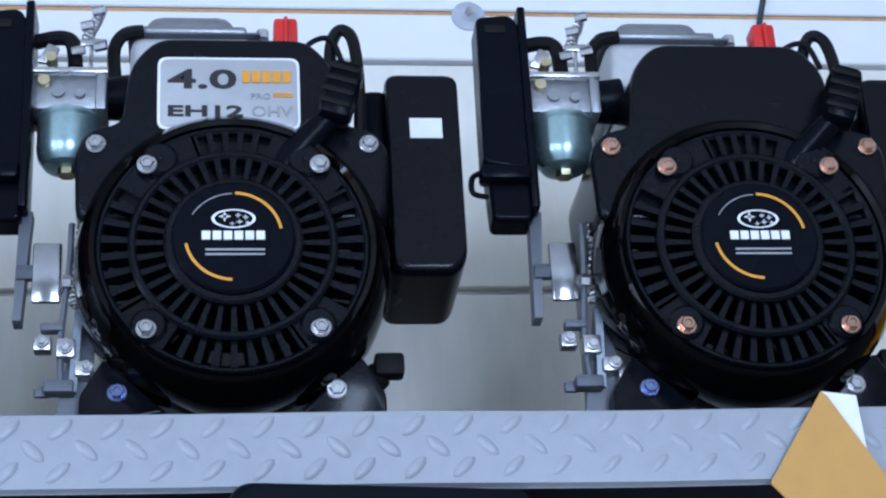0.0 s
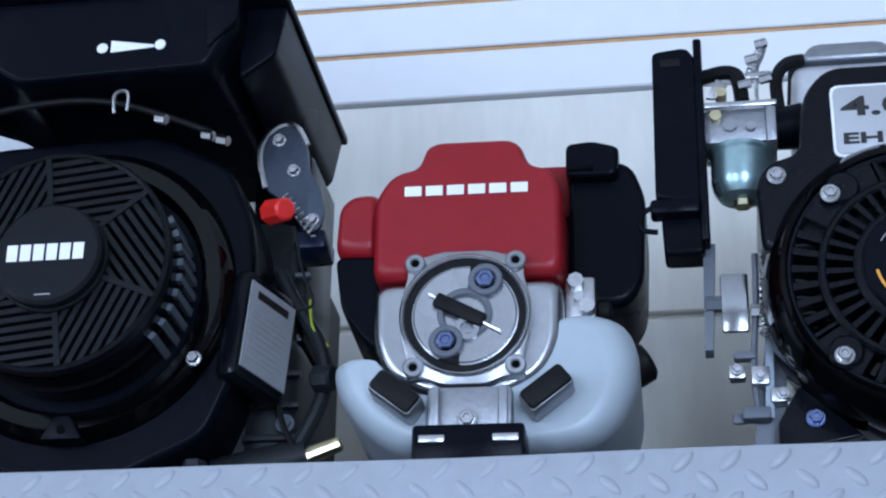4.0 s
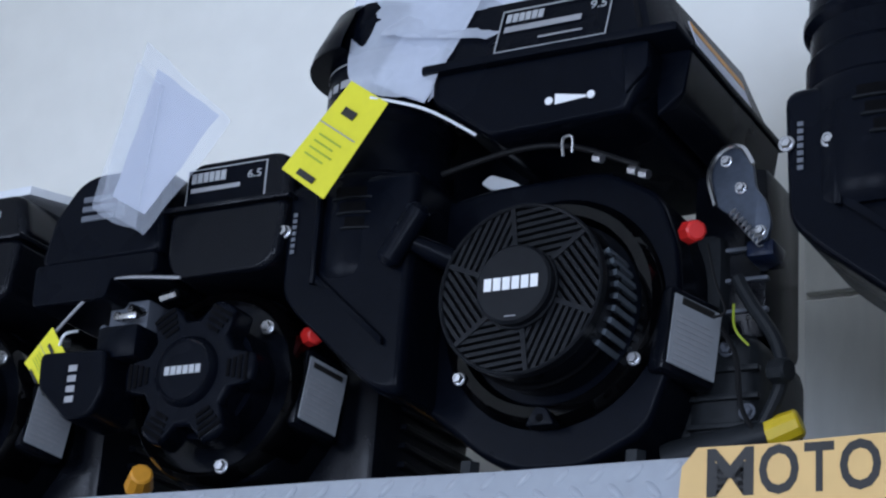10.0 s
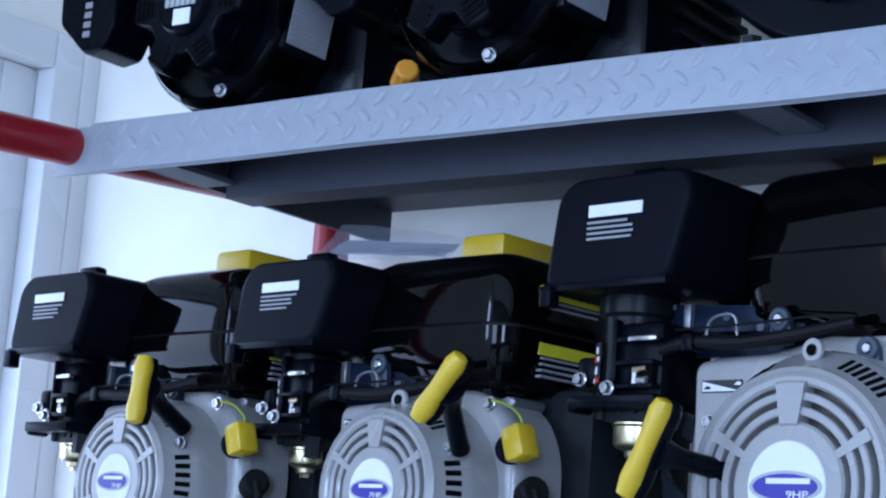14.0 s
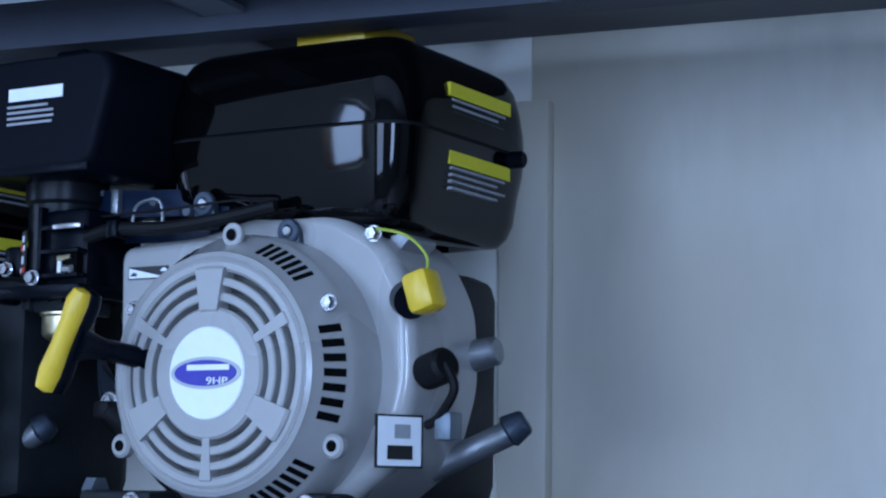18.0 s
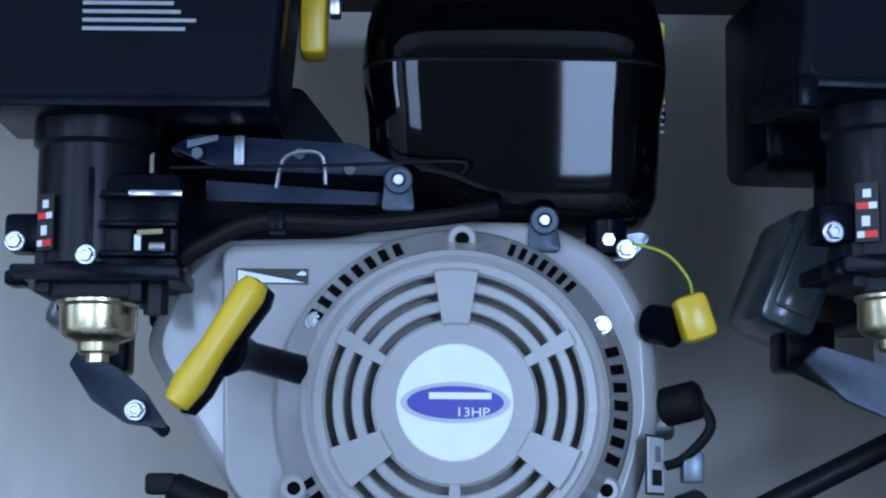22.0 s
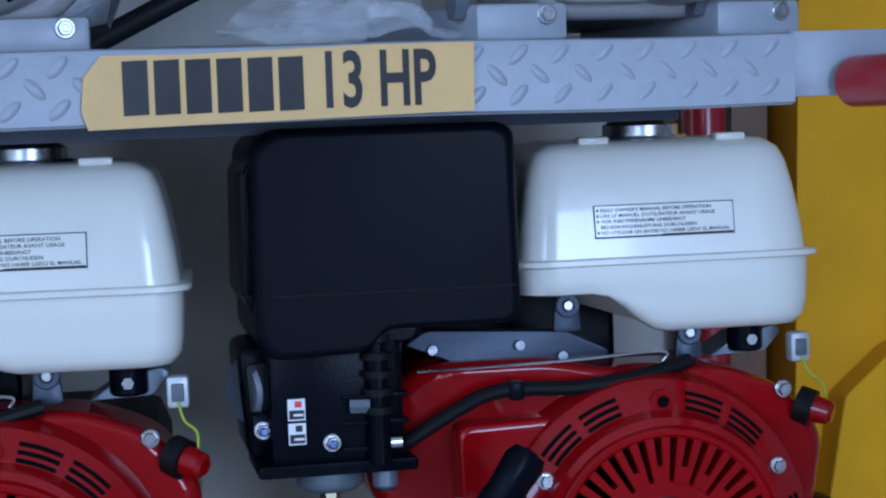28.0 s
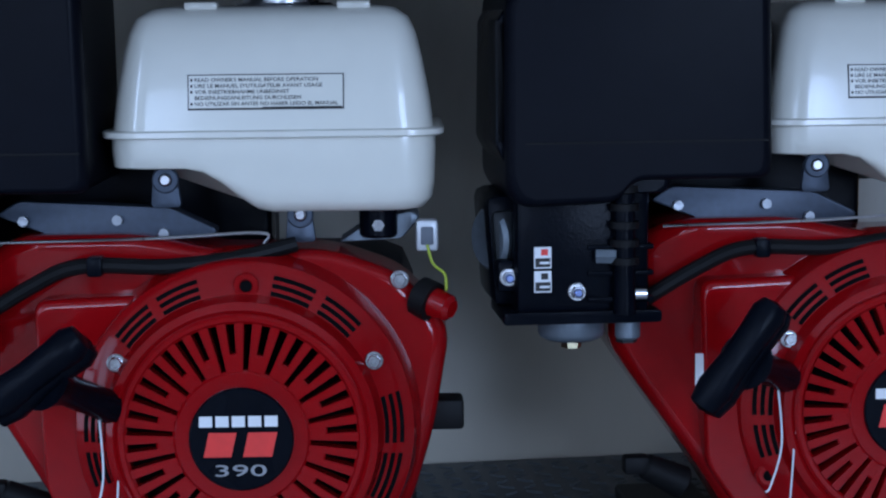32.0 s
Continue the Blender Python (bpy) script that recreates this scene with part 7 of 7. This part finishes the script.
part("stud", rod((0, -0.005, 0), (0, -0.012, 0), 0.004), M_CHROME, hook)
cable = tube([(0.72, WALL_Y - 0.02, 2.15), (0.735, WALL_Y - 0.02, 2.21), (0.76, WALL_Y - 0.02, 2.30), (0.78, WALL_Y - 0.02, 2.40)], 0.003)
solo("cable", cable, M_BLUEWRAP, "thin grey blue cable hanging on the wall", "cable")


# ---- rack ----
def tread_mesh(length=0.0195, width=0.0078, h=0.0012):
    """One raised lens of the tread plate, lying in x and z, proud towards the front."""
    bm = bmesh.new()
    n = 9
    rim, top = [], []
    for side in (1, -1):
        for i in range(n):
            u = -1 + 2 * i / (n - 1) if side == 1 else 1 - 2 * i / (n - 1)
            if side == -1 and i in (0, n - 1):
                continue
            wv = side * width / 2 * (1 - u * u) ** 0.5
            rim.append(bm.verts.new((u * length / 2, 0.0003, wv)))
            top.append(bm.verts.new((u * length / 2 * 0.8, -h, wv * 0.55)))
    for i in range(len(rim)):
        j = (i + 1) % len(rim)
        bm.faces.new((rim[i], rim[j], top[j], top[i]))
    bm.faces.new(top)
    bmesh.ops.recalc_face_normals(bm, faces=bm.faces)
    me = bpy.data.meshes.new("tread")
    bm.to_mesh(me)
    bm.free()
    me.materials.append(M_LIP)
    me.shade_smooth()
    me.set_sharp_from_angle(angle=radians(50))
    return me


TREAD = tread_mesh()


def shelf(name, x0, x1, z, label, deck_mat=None, depth=0.40):
    """A folded tread-plate shelf on angle irons; each tread is a part."""
    s = tagged(empty(name), label, "shelf")
    prof = [(0.006, z - 0.051), (0.000, z - 0.049), (0.0, z - 0.004), (0.0012, z - 0.0012), (0.005, z), (0.06, z), (0.06, z - 0.004), (0.005, z - 0.004), (0.005, z - 0.051)]
    bm = bmesh.new()
    n = 60
    rings = []
    for i in range(n + 1):
        x = x0 + (x1 - x0) * i / n
        wob = 0.0007 * math.sin(x * 9.0) + 0.0005 * math.sin(x * 23.0 + 1)
        rings.append([bm.verts.new((x, y + wob * 0.6, zz + wob)) for y, zz in prof])
    for a, b in zip(rings, rings[1:]):
        for j in range(len(prof)):
            k = (j + 1) % len(prof)
            bm.faces.new((a[j], a[k], b[k], b[j]))
    bm.faces.new(rings[0]), bm.faces.new(rings[-1])
    lip = part("lip", bm, M_LIP, s)
    # deck and angles in the darkened tone, as shaded from above
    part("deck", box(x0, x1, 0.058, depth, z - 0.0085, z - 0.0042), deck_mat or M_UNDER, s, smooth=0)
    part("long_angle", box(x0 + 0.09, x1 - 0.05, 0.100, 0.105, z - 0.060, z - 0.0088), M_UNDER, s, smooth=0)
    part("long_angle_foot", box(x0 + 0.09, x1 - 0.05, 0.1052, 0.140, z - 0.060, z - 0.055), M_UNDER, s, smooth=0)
    x = x0 + 0.06
    while x < x1:
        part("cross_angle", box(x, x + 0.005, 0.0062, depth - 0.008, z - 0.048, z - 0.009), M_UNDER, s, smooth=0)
        part("cross_angle_foot", box(x + 0.0052, x + 0.04, 0.0062, 0.0985, z - 0.048, z - 0.043), M_STEEL, s, smooth=0)
        x += 0.62
    rnd = random.Random(7)
    px = x0 + 0.012
    while px < x1 - 0.012:
        for row in range(3):
            lean = 44 if row == 1 else -44
            xx = px + (0.0155 if row == 1 else 0.0)
            if xx > x1 - 0.012:
                continue
            ob = new("tread", TREAD)
            ob.parent = lip
            ob.matrix_basis = at(xx + rnd.uniform(-0.0006, 0.0006), -0.0002, z - 0.0105 - row * 0.0138) @ Matrix.Rotation(radians(lean + rnd.uniform(-3, 3)), 4, "Y")
        px += 0.031
    return s


up_shelf = shelf("upper_shelf", -1.66, 1.15, 1.600, "grey painted tread plate shelf loaded with black engines")
mid_shelf = shelf("middle_shelf", -0.56, 0.556, 1.112, "grey painted tread plate shelf with a tan sign")
left_shelf = shelf("middle_shelf", -1.93, -0.585, 1.160, "grey painted tread plate shelf under the small engines")
low = tagged(empty("lower_shelf"), "dark worn tread plate shelf under the red engines", "shelf")
part("deck", box(-0.60, 0.64, 0.0, 0.486, 0.590, 0.6115, 0.002), M_DECK, low)
rest = bmesh.new()
for i in range(58):
    for j in range(22):
        mt = at(-0.59 + i * 0.021, 0.015 + j * 0.0215, 0.6117) @ Matrix.Rotation(radians(48 if (i + j) % 2 else -48), 4, "Z") @ Matrix.Rotation(radians(-90), 4, "X")
        tmp = bmesh.new()
        tmp.from_mesh(TREAD)
        bmesh.ops.transform(tmp, matrix=mt, verts=tmp.verts[:])
        vs = [rest.verts.new(v.co) for v in tmp.verts]
        tmp.verts.index_update()
        for f in tmp.faces:
            rest.faces.new([vs[v.index] for v in f.verts])
        tmp.free()
part("deck_treads", rest, M_DECK, low)["kind"] = "stuff"
part("front_angle", box(-0.60, 0.64, 0.0, 0.006, 0.54, 0.5895), M_STEEL, low, smooth=0)
part("end_plate", box(0.5575, 0.640, 0.012, 0.018, 1.066, 1.113, 0.001), M_LIP, mid_shelf)
part("end_plate", box(-1.72, -1.6615, 0.012, 0.018, 1.553, 1.600, 0.001), M_LIP, up_shelf)

rack = tagged(empty("rack_frame"), "red painted tubular steel rack frame", "rack")
for x, y, z1 in ((-1.70, -0.17, 1.742), (-1.72, 0.44, 1.63), (0.665, 0.44, 1.11), (0.66, -0.30, 1.11), (1.17, 0.44, 1.63), (1.17, -0.17, 1.742)):
    part("post", rod((x, y, 0.0), (x, y, z1), 0.021, bev=0.003, seg=20), M_RED, rack)
    if z1 > 1.7:
        part("collar", rod((x, y, 1.642), (x, y, 1.650), 0.026, seg=20), M_RED, rack)
for x, y0, y1, z, rise in ((-1.70, -0.155, 0.425, 1.570, 0.040), (1.17, -0.155, 0.425, 1.572, 0.04), (-1.94, -0.155, 0.425, 1.09, 0)):
    part("side_rail", rod((x, y0, z), (x, y1, z + rise), 0.019, seg=20), M_RED, rack)
part("side_rail", rod((0.606, 0.006, 1.0755), (0.660, -0.285, 1.077), 0.0185, seg=20), M_RED, rack)
for x, y in ((-1.94, -0.17), (-1.94, 0.44), (-0.572, 0.46), (-0.60, 0.455)):
    part("post", rod((x, y, 0.0), (x, y, 1.10 if x < -1 else 0.59), 0.0205, seg=16), M_RED, rack)
for y in (0.02, 0.46):
    for x in (-0.58, 0.62):
        part("leg", box(x - 0.02, x + 0.018, y - 0.012, y + 0.012, 0.0, 0.5898, 0.002), M_STEEL, low)

# yellow sheet-metal box beyond the rack's end
yb = thing("yellow_cabinet", "large yellow sheet metal box with a folded flap", "cabinet", at(0, 0, 0))
part("panel", plate([(0.712, 0.02), (1.5, 0.02), (1.5, 1.75), (0.765, 1.75)], 0.40, 0.47, 0.004), M_YELLOWSHEET, yb)
part("flap", plate([(0.735, 0.60), (1.10, 0.60), (1.10, 0.96), (0.82, 0.826), (0.770, 0.785)], 0.365, 0.398, 0.004, r=0.004), M_YELLOWSHEET, yb)
solo("wood_post", plate([(0.668, 0.0), (0.708, 0.0), (0.757, 1.75), (0.722, 1.75)], 0.455, 0.487, 0.002), M_WOOD, "narrow dark brown wooden post against the wall", "post")
solo("steel_bar", rod((0.055, 0.30, 1.112), (0.40, 0.30, 1.284), 0.0092, seg=20, bev=0.002), M_CASTDARK, "dark round steel bar leaning between the engines", "bar")


# ---- signs ----
def sign(x0, x1, z, label, torn, y=-0.0035):
    s = thing("shelf_sign", label, "sign", at(0, 0, 0))
    w = x1 - x0
    edge = [(x0 + 0.004 * torn, z - 0.052), (x1, z - 0.0475), (x1 + 0.001, z - 0.001), (x0 + w * 0.75, z - 0.0012), (x0 + w * 0.5, z - 0.0028), (x0 + w * 0.27, z - 0.0045), (x0 + 0.014, z - 0.004), (x0 + 0.002, z - 0.018), (x0, z - 0.040)]
    part("card", plate(edge, y, y + 0.0010, 0), M_CARD, s, smooth=0)
    return s


s = sign(0.055, 0.318, 1.112, "torn tan card sign with black words on the lip", 1)
for k in range(6):
    a = 0.082 + k * 0.0205
    part("word_shape", plate([(a, 1.0685), (a + 0.0165, 1.069), (a + 0.0165, 1.1045), (a, 1.104)], -0.0041, -0.0034, 0), M_INK, s, smooth=0)
lettering("figure_word", "13 HP", 0.052, at(0.216, -0.0036, 1.0705) @ FACE, M_INK, s, 0.076, bold=0.022)
s = sign(-0.774, -0.514, 1.6085, "tan card sign with black capitals on the lip", 0)
lx = -0.752
for ch, wide in (("M", 0.040), ("O", 0.034), ("T", 0.026), ("O", 0.034), ("R", 0.028), ("E", 0.023), ("S", 0.025)):
    lettering("letter", ch, 0.050, at(lx, -0.0036, 1.5675) @ FACE, M_INK, s, wide - 0.004, bold=0.022)
    lx += wide
s = sign(-1.56, -1.325, 1.166, "tan card sign on the small engines' shelf lip", 0)
bars(-1.54, -1.34, 1.125, 1.160, -0.0034, 1, M_INK, s, "black_line", ragged=False)
env = thing("paper_tag", "folded orange paper tag hanging over the shelf lip", "paper", at(0, 0, 0))
part("front_fold", plate([(0.568, 1.606), (0.572, 1.602), (0.607, 1.541), (0.596, 1.515), (0.552, 1.515), (0.527, 1.545)], -0.009, -0.0075, 0), M_ORANGECARD, env, smooth=0)
part("back_fold", plate([(0.569, 1.607), (0.592, 1.604), (0.594, 1.560)], -0.0060, -0.0052, 0), M_PAPER, env, smooth=0)


# ---- cards, bags and ties on the engines ----
def slab(corners, t, bm=None):
    """A thin sheet through four corners in space."""
    bm = bm or bmesh.new()
    c = [Vector(p) for p in corners]
    nrm = (c[1] - c[0]).cross(c[-1] - c[0]).normalized() * t
    a = [bm.verts.new(p) for p in c]
    b = [bm.verts.new(p + nrm) for p in c]
    bm.faces.new(a), bm.faces.new(b)
    for i in range(len(c)):
        j = (i + 1) % len(c)
        bm.faces.new((a[i], a[j], b[j], b[i]))
    return bm


def yellow_card(corners, label, anchor):
    s = thing("hang_tag", label, "tag", at(0, 0, 0), "hang tags")
    c = [Vector(p) for p in corners]
    part("card", slab(corners, 0.0006), M_YELLOWTAG, s, smooth=0)
    u, v = (c[1] - c[0]), (c[3] - c[0])
    f = Vector((0, -0.0012, 0))

    def spot(a0, a1, b0, b1):
        return [c[0] + u * a + v * b + f for a, b in ((a0, b0), (a1, b0), (a1, b1), (a0, b1))]
    part("black_mark", slab(spot(0.30, 0.62, 0.22, 0.30), 0.0003), M_INK, s, smooth=0)
    part("fold_line", slab(spot(0.02, 0.98, 0.44, 0.452), 0.0003), M_GREYINK, s, smooth=0)
    part("black_mark", slab(spot(0.35, 0.80, 0.90, 0.96), 0.0003), M_INK, s, smooth=0)
    for k in range(4):
        part("print_line", slab(spot(0.2, 0.8 - 0.1 * (k % 2), 0.54 + 0.07 * k, 0.557 + 0.07 * k), 0.0003), M_YELLOWWIRE, s, smooth=0)
    part("string", tube([c[0] + u * 0.6 + v * 0.04, (c[0] + u * 0.9 + Vector(anchor)) / 2 + Vector((0, -0.01, 0.004)), anchor], 0.0014, 6), M_PAPER, s)
    return s


yellow_card([(-1.099, 0.0, 1.966), (-1.056, -0.004, 1.935), (-1.118, 0.002, 1.855), (-1.169, 0.006, 1.893)], "yellow printed card tied to the engine", (-0.985, 0.03, 1.908))
yellow_card([(-1.706, 0.0, 1.840), (-1.669, -0.004, 1.806), (-1.723, 0.0, 1.741), (-1.763, 0.004, 1.785)], "yellow printed card hanging on the end engine", (-1.668, 0.03, 1.805))
yellow_card([(-1.427, 0.025, 1.775), (-1.405, 0.025, 1.745), (-1.432, 0.03, 1.715), (-1.460, 0.03, 1.744)], "yellow card half hidden between two engines", (-1.40, 0.03, 1.77))


def crumple(corners, n, amp, seed, t=0.0):
    """A creased sheet between four corners."""
    c = [Vector(p) for p in corners]
    bm = bmesh.new()
    g = []
    for i in range(n + 1):
        row = []
        for j in range(n + 1):
            u, v = i / n, j / n
            p = c[0] * (1 - u) * (1 - v) + c[1] * u * (1 - v) + c[2] * u * v + c[3] * (1 - u) * v
            q = noise.noise_vector(Vector((u * 3.1 + seed, v * 3.3, seed * 1.7)))
            q2 = noise.noise_vector(Vector((u * 9 + seed, v * 8, seed)))
            row.append(bm.verts.new(p + q * amp + q2 * amp * 0.35))
        g.append(row)
    for i in range(n):
        for j in range(n):
            bm.faces.new((g[i][j], g[i + 1][j], g[i + 1][j + 1], g[i][j + 1]))
    return bm


def manual_bag(label, sheets, bags, group="manual bags"):
    s = thing("plastic_bag", label, "plastic bag", at(0, 0, 0), group)
    for k, (c, amp) in enumerate(sheets):
        part("booklet", crumple(c, 8, amp, 3 + k * 7), M_MANUAL, s, smooth=60)
    for k, (c, amp, mat) in enumerate(bags):
        part("film", crumple(c, 12, amp, 11 + k * 5), mat, s, smooth=60)
    return s


manual_bag("crumpled clear bag with papers on the engine",
           [([(-1.045, 0.045, 1.955), (-0.985, 0.05, 2.005), (-0.905, 0.085, 2.055), (-1.04, 0.09, 2.12)], 0.005), ([(-1.105, 0.045, 1.985), (-1.050, 0.042, 1.952), (-1.02, 0.07, 2.09), (-1.07, 0.07, 2.11)], 0.004)],
           [([(-1.122, 0.034, 1.982), (-1.042, 0.030, 1.945), (-1.00, 0.065, 2.09), (-1.145, 0.055, 2.11)], 0.007, M_MILKBAG), ([(-1.10, 0.04, 2.03), (-0.99, 0.045, 2.01), (-0.91, 0.1, 2.07), (-1.10, 0.1, 2.14)], 0.006, M_MILKBAG)])
manual_bag("pointed clear bag with a printed manual standing upright",
           [([(-1.372, 0.020, 1.900), (-1.325, 0.014, 1.872), (-1.262, 0.026, 1.970), (-1.345, 0.028, 2.035)], 0.002)],
           [([(-1.388, 0.012, 1.885), (-1.318, 0.006, 1.846), (-1.240, 0.016, 1.956), (-1.358, 0.020, 2.066)], 0.004, M_BAG), ([(-1.384, 0.016, 1.890), (-1.330, 0.010, 1.856), (-1.330, 0.022, 2.01), (-1.368, 0.024, 2.045)], 0.003, M_BAG)])
k4 = manual_bag("clear bag with folded papers draped over the tank",
           [([(-1.684, 0.026, 1.925), (-1.640, 0.024, 1.935), (-1.590, 0.026, 1.972), (-1.640, 0.028, 2.020)], 0.002)],
           [([(-1.680, 0.020, 1.925), (-1.616, 0.018, 1.930), (-1.590, 0.020, 1.972), (-1.645, 0.022, 2.030)], 0.003, M_MILKBAG), ([(-1.645, 0.016, 1.838), (-1.596, 0.012, 1.822), (-1.604, 0.018, 1.945), (-1.672, 0.020, 1.955)], 0.004, M_MILKBAG)])
part("folded_manual", slab([(-1.655, 0.060, 1.936), (-1.515, 0.060, 1.938), (-1.475, 0.165, 1.944), (-1.61, 0.19, 1.944)], 0.009), M_PAPER, k4, smooth=0)
manual_bag("flat clear bag with a white manual behind the tanks",
           [([(-1.555, 0.24, 1.512), (-1.405, 0.24, 1.502), (-1.405, 0.27, 1.520), (-1.555, 0.27, 1.532)], 0.002)],
           [([(-1.565, 0.235, 1.505), (-1.40, 0.235, 1.498), (-1.405, 0.27, 1.526), (-1.565, 0.27, 1.552)], 0.004, M_BAG)])
manual_bag("crumpled clear plastic bag lying on the shelf", [],
           [([(0.155, 0.05, 1.116), (0.325, 0.05, 1.116), (0.30, 0.10, 1.150), (0.20, 0.12, 1.168)], 0.014, M_FILM), ([(0.19, 0.04, 1.118), (0.31, 0.045, 1.120), (0.27, 0.08, 1.165), (0.21, 0.09, 1.15)], 0.016, M_FILM), ([(0.16, 0.06, 1.118), (0.28, 0.12, 1.118), (0.28, 0.14, 1.15), (0.18, 0.12, 1.14)], 0.014, M_FILM)], "loose bags")
manual_bag("clear plastic bag hanging between filter and tank", [],
           [([(0.388, 0.075, 1.393), (0.420, 0.075, 1.395), (0.424, 0.085, 1.525), (0.404, 0.085, 1.525)], 0.008, M_FILM), ([(0.392, 0.07, 1.400), (0.416, 0.08, 1.40), (0.420, 0.09, 1.50), (0.400, 0.08, 1.50)], 0.009, M_FILM)], "loose bags")
tie = thing("cable_tie", "pale plastic tie looped round the canister", "tie", at(0, 0, 0))
part("strap", tube([(-0.660, 0.02, 2.075), (-0.630, 0.018, 2.02), (-0.600, 0.018, 1.980), (-0.588, 0.018, 1.972)], 0.0024, 6), M_TANKPLASTIC, tie)
part("loop", tube([(-0.600 + 0.0155 + 0.0165 * math.cos(a), 0.016, 1.966 + 0.0145 * math.sin(a)) for a in [i * math.pi / 6 for i in range(13)]], 0.0020, 6), M_TANKPLASTIC, tie)
part("clasp", box(-0.606, -0.596, 0.012, 0.02, 1.970, 1.980, 0.002), M_TANKPLASTIC, tie)
part("strap_end", tube([(-0.572, 0.018, 1.962), (-0.566, 0.02, 1.94), (-0.563, 0.024, 1.915)], 0.0018, 6), M_TANKPLASTIC, tie)
